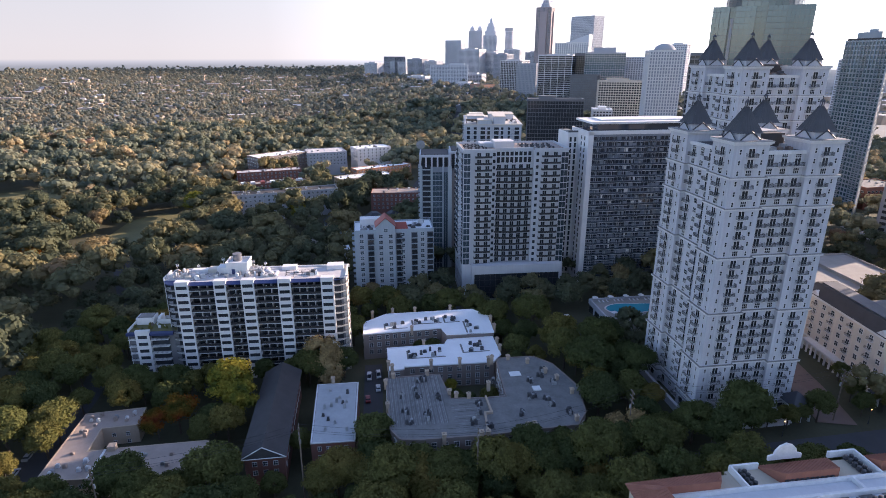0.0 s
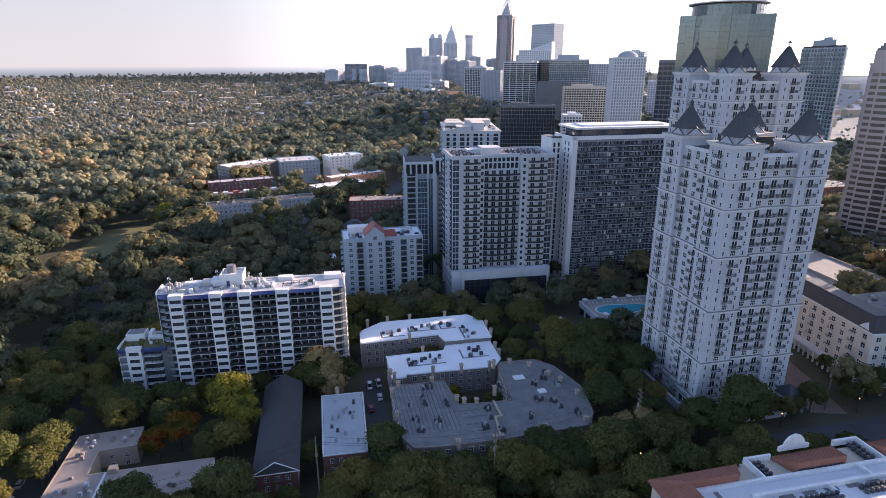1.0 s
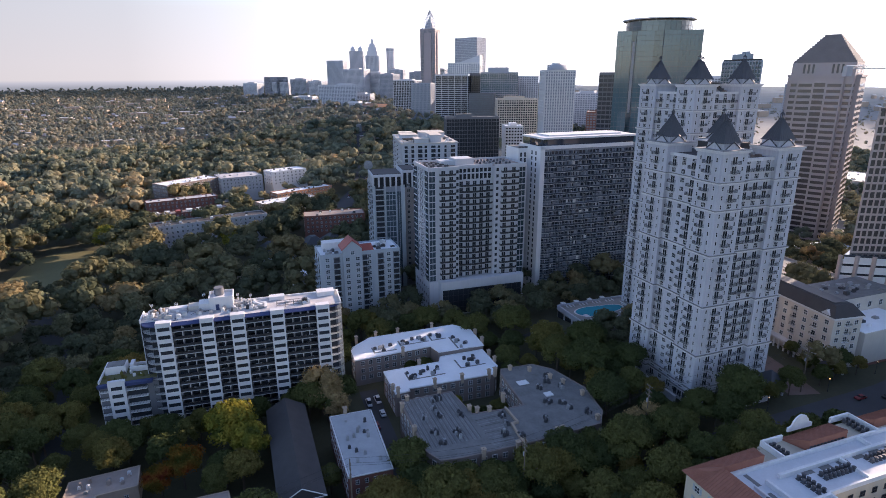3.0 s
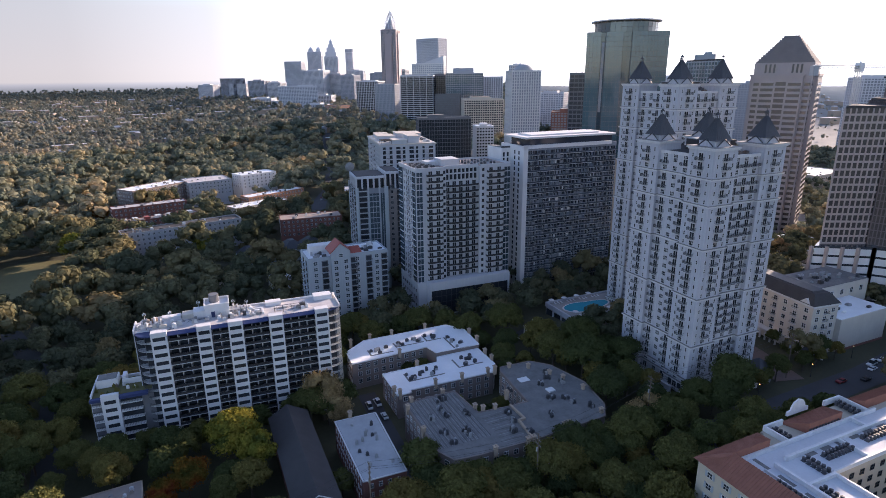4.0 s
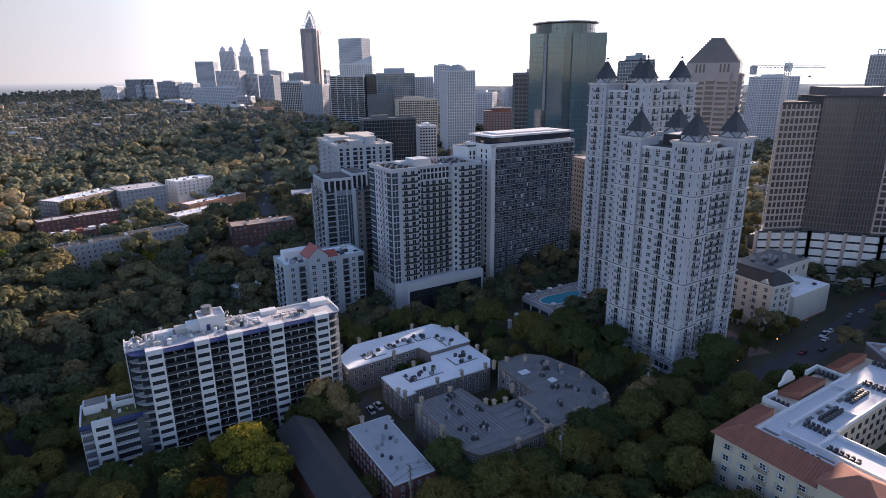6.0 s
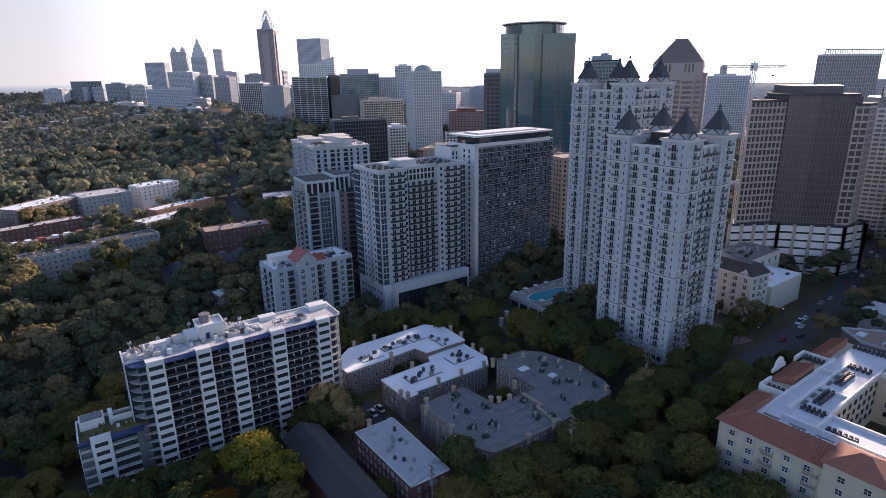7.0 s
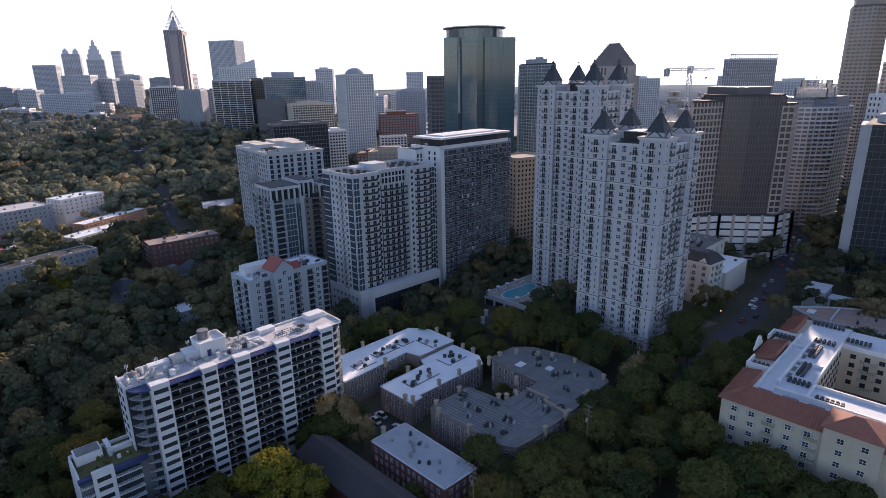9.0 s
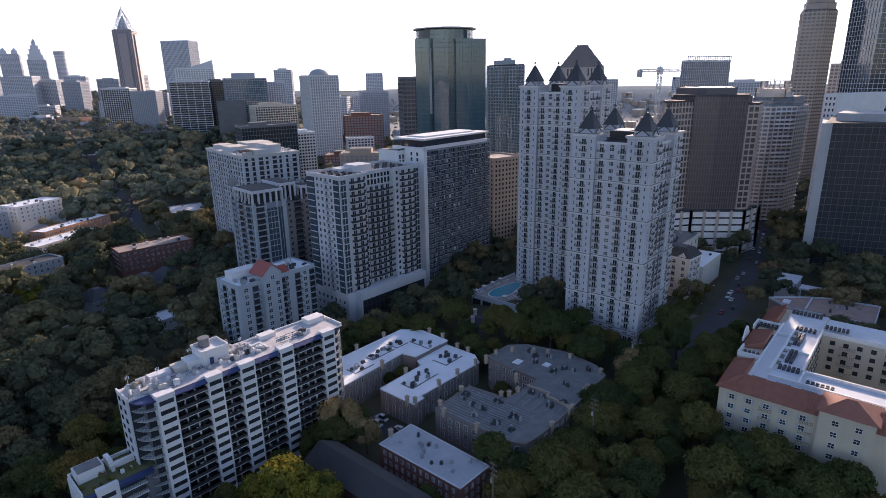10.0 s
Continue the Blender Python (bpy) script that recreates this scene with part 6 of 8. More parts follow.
part("roof_well", Geo().box(3.6, 4.5, HE + 4.4, HW - 3.6, HL - 4.5, HE + 4.9), UNIT_D, h_ob)
part("cornice", Geo().box(-0.6, -0.6, HE - 0.3, HW + 0.6, HL + 0.6, HE + 0.4), TRIM, h_ob)
part("string_course", Geo().box(-0.25, -0.25, 15.4, HW + 0.25, HL + 0.25, 15.9), TRIM, h_ob)
for v in (4.0, 40.0):
    part("wall_gable", Geo().faces([(-0.3, v - 2.6, HE + 0.4), (-0.3, v + 2.6, HE + 0.4), (-0.3, v, HE + 2.6), (2.4, v - 2.6, HE + 0.4), (2.4, v + 2.6, HE + 0.4), (2.4, v, HE + 2.6)], [(0, 2, 1), (3, 4, 5), (0, 1, 4, 3), (1, 2, 5, 4), (2, 0, 3, 5)]), TRIM, h_ob)
hl = [HE - 3.3 - 3.4 * i for i in range(5)]
left = sides(0, 0, HW, HL)[3]
front = sides(0, 0, HW, HL)[0]
cols = [3.2 + 5.1 * i for i in range(9)]
pieces("window_pair", window(1.9, 2.0, 0.14, 1, 1), [UNIT_W, GLASS], h_ob, [along(left, u - 0.95, z) for u in cols for z in hl] + [along(front, u - 0.95, z) for u in (2.6, 6.7, 10.8) for z in hl])
pieces("balcony", balcony(2.8, 0.9, 1.0, 0.18, 7), [TRIM, DARKMETAL], h_ob, [along(left, u - 1.4, z - 0.15) for k, u in enumerate(cols) if k % 2 for z in hl[:4]] + [along(front, 5.3, z - 0.15) for z in hl[:4]])
part("arcade_roof", Geo().box(-3.2, 12, 15.0, 0, 38, 15.8), TRIM, h_ob)
for i in range(10):
    part("column", Geo().cyl(-2.8, 12.6 + 2.75 * i, 7, 15.0, 0.4, 10), TRIM, h_ob)
porch = part("porch", Geo().box(-3.5, -5, 14.2, 4.5, 0, 15.0), TRIM, h_ob, "columned corner porch")
part("porch_roof", Geo().hip(-3.9, -5.4, 4.9, 0, 15.0, 18.0, 3.6, 2.4), SLATE, porch)
for x, y in ((-3.0, -4.5), (4.0, -4.5), (-3.0, -0.6)):
    part("column", Geo().cyl(x, y, 7, 14.2, 0.4, 10), TRIM, porch)
p_ob = thing("parking_deck", "long sunlit concrete parking deck", "parking garage", 208, 211, 0, -3)
foot(-1, -1, 56, 62, -3, 208, 211)
for i, z in enumerate((12.5, 15.8, 19.1)):
    part("deck_level", Geo().box(0, 0, z, 54, 60, z + 0.5), PAVING, p_ob)
    for x0, y0, x1, y1 in ((0, 0, 54, 0.4), (0, 0.4, 0.4, 60), (0.4, 59.6, 54, 60), (53.6, 0.4, 54, 59.6)):
        part("deck_wall", Geo().box(x0, y0, z + 0.5, x1, y1, z + 1.5), PAVING, p_ob)
part("ramp_wall", Geo().box(26, 4, 19.6, 26.5, 56, 21.2), PAVING, p_ob)
for i in range(8):
    part("deck_column", Geo().box(0.1, 0.5 + 7.9 * i, 8, 0.8, 1.2 + 7.9 * i, 19.1), GREYWALL, p_ob)
# Solid dark block stands in for the shade between the deck levels.
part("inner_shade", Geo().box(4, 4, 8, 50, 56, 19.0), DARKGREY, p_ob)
w_ob = thing("white_annex", "pale windowless annex with a flat white roof", "building")
foot(188, 146, 236, 184)
part("body", Geo().box(189, 147, 6, 221, 164, 25.6), BEIGE, w_ob)
part("roof_deck", Geo().box(189.4, 147.4, 25.6, 220.6, 163.6, 25.9), MEMBRANE, w_ob)
part("base_course", Geo().box(188.8, 146.8, 6, 221.2, 147, 12), BRICK, w_ob)
clutter(w_ob, 195, 149, 218, 160, 25.9, 6, 77)
part("rear_body", Geo().box(196, 164, 6, 234, 184, 32), BEIGE, w_ob)
part("roof_deck", Geo().box(196.4, 164.4, 32, 233.6, 183.6, 32.3), GREYROOF, w_ob)
clutter(w_ob, 198, 166, 231, 182, 32.3, 22, 78, (UNIT_D, UNIT))
pieces("window_pair", window(2.2, 2.6, 0.12, 1, 1), [UNIT_W, GLASS], w_ob, [(u, 164, 27, 0) for u in (200, 207, 214, 221, 228)])


# ---- towers farther off ----
def ring(cx, cy, r, n=36):
    return [(cx + r * math.cos(2 * math.pi * i / n), cy + r * math.sin(2 * math.pi * i / n)) for i in range(n)]


def curtain(ob, poly, z0, z1, glass, frame, floor=3.9, step=3.0, name="curtain_wall"):
    """A glazed prism with thin floor lines and mullions on every side."""
    part(name, Geo().prism(poly, z0, z1), glass, ob)
    lines = Geo()
    for (xa, ya), (xb, yb) in zip(poly, poly[1:] + poly[:1]):
        d, t = math.hypot(xb - xa, yb - ya), math.degrees(math.atan2(yb - ya, xb - xa))
        n = max(1, round(d / step))
        lines.copies(Geo().box(-0.05, -0.10, 0, 0.05, 0.02, z1 - z0), [along((xa, ya, t, d), d * i / n, z0) for i in range(n + 1)])
        lines.copies(Geo().box(0, -0.12, 0, d, 0.02, 0.22), [(xa, ya, z, t) for z in np.arange(z0 + floor, z1, floor)])
    part("mullion_grid", lines, frame, ob, "", "stuff")


gl = thing("glass_office_tower", "tall teal glass office tower with a thin round roof rim", "office tower")
GA, GB = Vector((257.2, 416.7)), Vector((309.0, 380.0))
along_g, out_g = (GB - GA), Vector((-0.578, -0.816))
front_g = [tuple(GA + along_g * f + out_g * o) for f, o in ((0, 0), (0.08, 2.0), (0.175, 3.4), (0.175, -0.6), (0.235, -0.6), (0.235, 4.2), (0.44, 5.2), (0.44, 1.2), (0.55, 1.2), (0.55, 5.0), (0.74, 3.6), (0.86, 2.0), (1, 0))]
foot(250, 370, 345, 455)
curtain(gl, front_g + [(332.6, 412.3), (287, 443.5)], 2, 157.5, GLASS_T, DARKGREY)
part("roof_deck", Geo().prism([tuple(GA), tuple(GB), (332.6, 412.3), (287, 443.5)], 157.5, 157.9), GREYROOF, gl)
sa, sb = GA + along_g * 0.19 + out_g * -0.5, GA + along_g * 0.222 + out_g * -0.5
part("pale_slot", Geo().prism([tuple(sa), tuple(sa + out_g * 0.5), tuple(sb + out_g * 0.5), tuple(sb)], 95, 150), UNIT_W, gl, "pale vertical slot")
curtain(gl, ring(297, 417, 25.5), 157.5, 165.2, GLASS_T, DARKGREY, 3.8, 3.0, "crown_drum")
part("crown_rim", Geo().prism(ring(297, 417, 28.4, 48), 166.4, 167.3), WHITE, gl, "thin projecting roof rim")
for px, py in ring(297, 417, 26.6, 24):
    part("rim_strut", Geo().rod((297 + (px - 297) * 0.95, 417 + (py - 417) * 0.95, 165.0), (px, py, 166.4), 0.25, 4), WHITE, gl)
part("rim_roof", Geo().prism(ring(297, 417, 24.0), 165.2, 166.0), GREYROOF, gl)
py = thing("pyramid_tower", "brown granite office tower with a stepped pyramid roof", "office tower", 363, 315, 0, 28)
foot(-26, -26, 26, 26, 28, 363, 315)
K = 0.90
PYRAMID = surface("brown_grey_metal_roof", (0.17, 0.15, 0.15), 0.7, 0.2, 0.2, 1)
part("body", Geo().box(-21 * K, -21 * K, 4, 21 * K, 21 * K, 132), PINKSTONE, py)
part("body", Geo().box(-24 * K, -15 * K, 4, 24 * K, 15 * K, 124).box(-15 * K, -24 * K, 4, 15 * K, 24 * K, 124), PINKSTONE, py)
part("shoulder_cornice", Geo().box(-24.6 * K, -15.6 * K, 122.6, 24.6 * K, 15.6 * K, 124.2).box(-15.6 * K, -24.6 * K, 122.6, 15.6 * K, 24.6 * K, 124.2), PINKSTONE, py)
for i in range(13):
    h = K * (20.5 - 1.25 * i)
    part("roof_step", Geo().box(-h, -h, 132 + 1.45 * i, h, h, 133.45 + 1.45 * i), PYRAMID, py)
g = Geo()
for k in range(4):
    for u in (-12.5, -9.5, -6.5, 6.5, 9.5, 12.5):
        q = Geo().box((u - 0.7) * K, -21.12 * K, 125, (u + 0.7) * K, -20.95 * K, 131)
        g.copies(q, [(0, 0, 0, 90 * k)])
part("attic_slot", g, GLASS, py, "", "stuff")
g = Geo()
for i in range(29):
    z = 7 + 3.9 * i
    for k in range(4):
        q = Geo().box(-14, -24.15, z, -5, -23.95, z + 2.0).box(5, -24.15, z, 14, -23.95, z + 2.0).box(-3.6, -24.15, z, 3.6, -23.95, z + 2.6).box(16, -21.15, z, 20, -20.95, z + 2.0).box(-20, -21.15, z, -16, -20.95, z + 2.0)
        q.v = [(x * K, y * K, zz) for x, y, zz in q.v]
        g.copies(q, [(0, 0, 0, 90 * k)])
part("window_band", g, glazing("brown_window_band", (0.075, 0.062, 0.060), 0.2, 0.01, ior=1.7), py, "", "stuff")

def faceted(name, label, poly, z0, z1, wall, glass, floor, vertical, category="office tower", step=2.2, band=1.6):
    """A tower over any outline with ribs or window bands all round."""
    ob = thing(name, label, category)
    xs, ys = [p[0] for p in poly], [p[1] for p in poly]
    foot(min(xs), min(ys), max(xs), max(ys))
    part("core", Geo().prism(poly, z0, z1), glass, ob)
    ribs, bands = Geo(), Geo()
    for (xa, ya), (xb, yb) in zip(poly, poly[1:] + poly[:1]):
        d, a = math.hypot(xb - xa, yb - ya), math.degrees(math.atan2(yb - ya, xb - xa))
        if vertical:
            n = max(1, round(d / step))
            ribs.copies(Geo().box(-vertical / 2, -0.4, 0, vertical / 2, 0.1, z1 - z0), [along((xa, ya, a, d), d * i / n, z0) for i in range(n + 1)])
        if band:
            n = int((z1 - z0) / floor)
            bands.copies(Geo().box(-0.1, -0.3, 0, d + 0.1, 0.1, band), [(xa, ya, z0 + floor * i, a) for i in range(n + 1)])
    if vertical:
        part("rib_cladding", ribs, wall, ob, "", "stuff")
    if band:
        part("band_cladding", bands, wall, ob, "", "stuff")
    part("roof_deck", Geo().prism([(x + (sum(xs) / len(xs) - x) * 0.02, y + (sum(ys) / len(ys) - y) * 0.02) for x, y in poly], z1, z1 + 1.2), DARKROOF, ob)
    return ob


br = faceted("brown_office_tower", "dark brown faceted office tower on a white stepped podium", [(262, 183), (268, 170), (279, 157), (292, 158), (304, 180), (290, 207), (272, 201)], 40, 111, BRONZE, BRONZEGLASS, 3.8, 0.5, step=1.6, band=0.5)
part("plant_room", Geo().prism([(272, 180), (284, 165), (298, 175), (290, 205)], 112, 116.5), BRONZE, br)
faceted("brown_office_wing", "lighter brown granite wing with a grid of square windows", [(242, 194), (263.5, 183.2), (272.5, 200), (262, 203)], 40, 108, HAZEBROWN, BRONZEGLASS, 3.8, 0.6, step=2.7, band=1.0)
faceted("brown_office_wing", "lighter brown granite wing with a grid of square windows", [(279.5, 156), (284, 151), (296, 152), (304, 178), (294, 160)], 40, 106, HAZEBROWN, BRONZEGLASS, 3.8, 0.6, step=2.7, band=1.0)
pod = thing("white_podium", "white stepped podium with ribbon windows under the brown tower", "building")
POD = [(235, 193), (258.5, 177), (278, 150.5), (296, 146.5), (308, 180), (290, 210), (262, 205)]
for i in range(7):
    z, k = 8 + 4.6 * i, 1.012 - 0.006 * i
    out_pod = [(272 + (x - 272) * k, 180 + (y - 180) * k) for x, y in POD]
    part("podium_floor", Geo().prism(out_pod, z, z + 3.5), WHITE, pod)
    part("podium_glass", Geo().prism([(272 + (x - 272) * 0.98, 180 + (y - 180) * 0.98) for x, y in POD], z + 3.5, z + 4.6), GLASS, pod)
for (xa, ya), (xb, yb) in zip(POD[:4], POD[1:5]):
    n = max(2, round(math.hypot(xb - xa, yb - ya) / 7.5))
    for i in range(n + 1):
        x, y = xa + (xb - xa) * i / n, ya + (yb - ya) * i / n
        x, y = 272 + (x - 272) * 1.02, 180 + (y - 180) * 1.02
        part("podium_column", Geo().box(x - 0.7, y - 0.7, 4, x + 0.7, y + 0.7, 40), HAZEBROWN, pod)

# sand-coloured apartments with a stepped top
CONDO = [(374, 183), (380, 164), (398, 150), (420, 146), (436, 160), (410, 186), (392, 194)]
UPPER = [(377, 176), (383, 164), (399, 153), (418, 149), (430, 160), (408, 182), (392, 188)]
cd = faceted("balcony_condominium", "sand-coloured apartment tower with wrapped balconies and a stepped crown", CONDO, 6, 99, SANDY, GLASS_H, 3.1, 0.8, "apartment tower", 4.4, 1.2)
part("upper_core", Geo().prism(UPPER, 99, 107), GLASS_H, cd)
for i in range(3):
    part("upper_band", Geo().prism([(x, y) for x, y in UPPER], 99 + 3.1 * i, 100.3 + 3.1 * i), SANDY, cd)
cx, cy = 403, 168
for i in range(29):
    z = 9 + 3.1 * i
    o = 1.045 if i % 3 else 1.075
    part("balcony_slab", Geo().prism([(cx + (x - cx) * o, cy + (y - cy) * o) for x, y in CONDO], z, z + 0.35), SANDY, cd)
    if i % 4 != 3:
        part("corner_balcony", Geo().prism([(383, 160), (389, 151), (394, 149), (394, 158), (388, 163)], z, z + 1.2), WHITE, cd)
part("crown", Geo().box(384, 156, 107, 412, 178, 110).box(388, 159, 110, 408, 175, 113), SANDY, cd)
g = Geo()
for k, (x0, y0, x1, y1, z0, z1) in enumerate(((380, 156, 402, 176, 107, 114), (384, 158, 400, 174, 114, 119))):
    for u in range(6):
        f = u / 5
        for y in (y0, y1):
            g.box(x0 + (x1 - x0) * f - 0.3, y - 0.3, z0, x0 + (x1 - x0) * f + 0.3, y + 0.3, z1)
        for x in (x0, x1):
            g.box(x - 0.3, y0 + (y1 - y0) * f - 0.3, z0, x + 0.3, y0 + (y1 - y0) * f + 0.3, z1)
    for z in (z1, (z0 + z1) / 2):
        g.box(x0 - 0.4, y0 - 0.4, z - 0.4, x1 + 0.4, y0 + 0.4, z).box(x0 - 0.4, y1 - 0.4, z - 0.4, x1 + 0.4, y1 + 0.4, z)
        g.box(x0 - 0.4, y0, z - 0.4, x0 + 0.4, y1, z).box(x1 - 0.4, y0, z - 0.4, x1 + 0.4, y1, z)
part("crown_frame", g, SANDY, cd, "open stepped frame on the roof")
part("spike", Geo().cyl(388, 166, 113, 128, 0.4, 6, 0.1), STEEL, cd)

# tall apartments with a rounded pointed top
PX, PY = 557, 171
OUT = [(-15.5, 9.5), (-11.2, -7.8), (4.3, -14.7), (14.7, 0.9), (0.9, 14.7)]
pt = faceted("pointed_tower", "grey-brown apartment tower stepping in to a rounded point", [(PX + x, PY + y) for x, y in OUT], 6, 180, HAZEBROWN, BRONZEGLASS, 3.3, 0.9, "apartment tower", 3.4, 1.4)
for i in range(48):
    z = 14 + 3.3 * i
    part("balcony_slab", Geo().prism([(PX + x * 1.05, PY + y * 1.05) for x, y in OUT], z, z + 0.4), HAZEBROWN, pt)
for f, z0, z1 in ((0.90, 180, 187), (0.80, 187, 193), (0.70, 193, 198), (0.60, 198, 202), (0.47, 202, 206), (0.33, 206, 209), (0.16, 209, 211)):
    part("top_step", Geo().prism([(PX + x * f, PY + y * f) for x, y in OUT], z0, z1), HAZEBROWN, pt)
    part("step_ledge", Geo().prism([(PX + x * f * 1.03, PY + y * f * 1.03) for x, y in OUT], z1 - 0.5, z1), BRONZE, pt)

rg = faceted("dark_glass_block", "dark glass office block with a pale mullion grid and chamfered corner", [(276.7, 114.8), (294.5, 66.7), (335, 31), (380, 55), (347, 121)], 4, 95.4, BRONZE, GLASS, 4.1, 0.22, step=3.4, band=0.28)
part("plain_edge", Geo().prism([(276.0, 115.6), (277.7, 110.6), (309, 117.7), (309, 120.1)], 4, 96.4), GREYWALL, rg)
part("roof_house", Geo().box(299, 88, 96.4, 328, 112, 101), GREYWALL, rg)
bp = thing("brown_roof_podium", "low brick podium with a broad brown flat roof", "building")
foot(165, 70, 192, 110)
poly_block(bp, [(166.4, 101.9), (167.0, 70.0), (193.0, 70.0), (191.0, 89.7), (185.2, 100.0), (175.6, 112.0)], 6, 20.6, BRICK_B, surface("rust_brown_roof", (0.30, 0.205, 0.165), 0.9, 0.3, 0.2, 1.2), 0.9, lip_mat=PALE)
part("roof_rib", Geo().box(169.0, 95.6, 20.75, 187, 96.2, 21.6), PALE, bp)
part("skylight", Geo().box(172, 103, 20.75, 177, 106, 21.3), UNIT_W, bp)
clutter(bp, 169, 73, 189, 93, 20.75, 7, 141, (UNIT_D, UNIT, TANROOF), 2.0)
wall_windows(bp, (166.4, 101.9), (167.0, 70.0), (16.6, 12.8, 9.0), 4.2, window(1.8, 1.8), [UNIT_W, GLASS])
wall_windows(bp, (185.2, 100.0), (175.6, 112.0), (16.6, 12.8, 9.0), 4.2, window(1.8, 1.8), [UNIT_W, GLASS])
kb = thing("panelled_box", "pale ribbed panel enclosure beside the street", "building")
foot(205, 103, 224, 117)
part("body", Geo().box(206.5, 106, 8, 221.5, 115, 20.2), PALE, kb)
part("cap", Geo().box(206.2, 105.7, 20.2, 221.8, 115.3, 20.5), PALE, kb)
for u in range(6):
    part("rib", Geo().box(206.5 + 2.9 * u, 115, 9, 206.7 + 2.9 * u, 115.2, 20.2), UNIT_W, kb)
for v in range(5):
    part("rib", Geo().box(206.3, 106 + 2.2 * v, 9, 206.5, 106.2 + 2.2 * v, 20.2), UNIT_W, kb)
part("gallery_roof", Geo().box(207, 84, 17.6, 214, 104.6, 18.4), PALE, kb)
for v in range(6):
    part("gallery_post", Geo().box(207.2, 84.5 + 3.8 * v, 8, 208.0, 85.3 + 3.8 * v, 17.6), PALE, kb)
wo, _ = grid_tower("white_office_block", "white office block with long window bands", (365, 121), (425, 98), 9, 6, 109, 4.0, 3.4, 2.0, 1.3, 0.4, WHITE, GLASS, GREYROOF, None, "office building")
part("blank_top", Geo().box(-0.4, -0.4, 98, 64.6, 0, 110), WHITE, wo)
grid_tower("blue_glass_tower", "tall pale blue glass tower", (500, 117), (530, 75), 45, 6, 215, 4.0, 4, 0.3, 0.2, 0.3, HAZEGREY, GLASS_B, GREYROOF, None, "office tower")
grid_tower("grey_slab_tower", "grey slab tower with a dark roof slot", (600, 160), (601, 134), 22, 6, 132, 3.6, 4, 1.4, 1.0, 0.4, HAZEGREY, GLASS_H, GREYROOF, (0.3, 0.8, 0.2, 0.8, 3), "office tower")
gd, gdw = grid_tower("glass_grid_tower", "pale glass tower with an open steel crown", (655, 320), (731, 290), 10, 6, 141, 4.0, 3.5, 0.3, 0.25, 0.3, HAZEGREY, GLASS_H, GREYROOF, None, "office tower")
g = Geo()
for i in range(25):
    g.box(gdw * i / 24 - 0.5, -0.2, 141, gdw * i / 24 + 0.5, 0.6, 147)
g.box(-0.6, -0.2, 146, gdw + 0.6, 0.6, 147.4)
part("open_crown", g, HAZEGREY, gd)

tb = faceted("teal_balcony_tower", "slim teal-grey apartment tower with many balconies", [(380.6, 429.2), (373.8, 381.1), (387.2, 393.0), (394.0, 441.2)], 6, 136, BLUEGREY, GLASS_T, 3.3, 0.8, "apartment tower", 3.6, 1.0)
part("plant_room", Geo().prism([(379, 418), (376, 393), (387, 402), (391, 430)], 137.2, 141.5), BLUEGREY, tb)
part("plant_room", Geo().prism([(380, 409), (378, 399), (385, 404), (387, 415)], 141.5, 143.5), BLUEGREY, tb)
bt = balcony(7.0, 1.6, 1.1, 0.25, 6)
td = math.degrees(math.atan2(381.1 - 429.2, 373.8 - 380.6))
pieces("balcony", bt, [BLUEGREY, DARKMETAL], tb, [along((380.6, 429.2, td, 48.6), u, 12 + 3.3 * i) for u in (2.0, 20.5, 39.5) for i in range(37)], 0)

# domed tower
dm, dw = grid_tower("domed_tower", "pale stone office tower with a glazed dome", (349, 688), (386, 675), 44, 6, 131, 3.8, 3.4, 1.0, 1.3, 0.5, TRIM, GLASS_H, GREYROOF, None, "office tower")
g = Geo()
for i in range(8):
    a0, a1 = math.pi / 2 * i / 8, math.pi / 2 * (i + 1) / 8
    g.cyl(dw / 2, 20, 131 + 9 * math.sin(a0), 131 + 9 * math.sin(a1), 13 * math.cos(a0), 24, 13 * math.cos(a1))
part("dome", g, GREYWALL, dm)

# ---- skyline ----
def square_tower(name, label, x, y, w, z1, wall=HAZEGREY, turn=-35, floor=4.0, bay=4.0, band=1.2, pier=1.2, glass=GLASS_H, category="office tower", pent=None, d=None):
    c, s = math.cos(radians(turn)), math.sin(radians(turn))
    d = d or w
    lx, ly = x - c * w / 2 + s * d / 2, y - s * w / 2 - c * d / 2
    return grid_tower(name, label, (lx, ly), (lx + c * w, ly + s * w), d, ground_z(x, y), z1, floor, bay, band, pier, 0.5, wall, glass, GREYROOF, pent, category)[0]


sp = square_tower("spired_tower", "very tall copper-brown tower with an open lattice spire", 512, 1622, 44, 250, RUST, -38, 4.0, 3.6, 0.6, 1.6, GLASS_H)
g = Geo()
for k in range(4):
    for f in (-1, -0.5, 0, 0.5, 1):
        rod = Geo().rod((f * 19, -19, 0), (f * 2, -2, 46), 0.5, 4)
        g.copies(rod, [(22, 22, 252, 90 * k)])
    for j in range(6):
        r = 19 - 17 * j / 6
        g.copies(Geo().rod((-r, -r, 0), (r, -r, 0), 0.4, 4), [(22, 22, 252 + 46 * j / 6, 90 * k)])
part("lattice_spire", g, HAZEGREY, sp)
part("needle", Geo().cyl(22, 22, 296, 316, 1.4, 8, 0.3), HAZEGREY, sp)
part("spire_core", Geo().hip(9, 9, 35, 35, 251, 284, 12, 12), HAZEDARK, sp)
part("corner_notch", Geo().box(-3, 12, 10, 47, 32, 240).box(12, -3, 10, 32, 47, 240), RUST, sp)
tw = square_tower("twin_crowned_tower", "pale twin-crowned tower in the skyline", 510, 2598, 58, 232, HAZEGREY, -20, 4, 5)
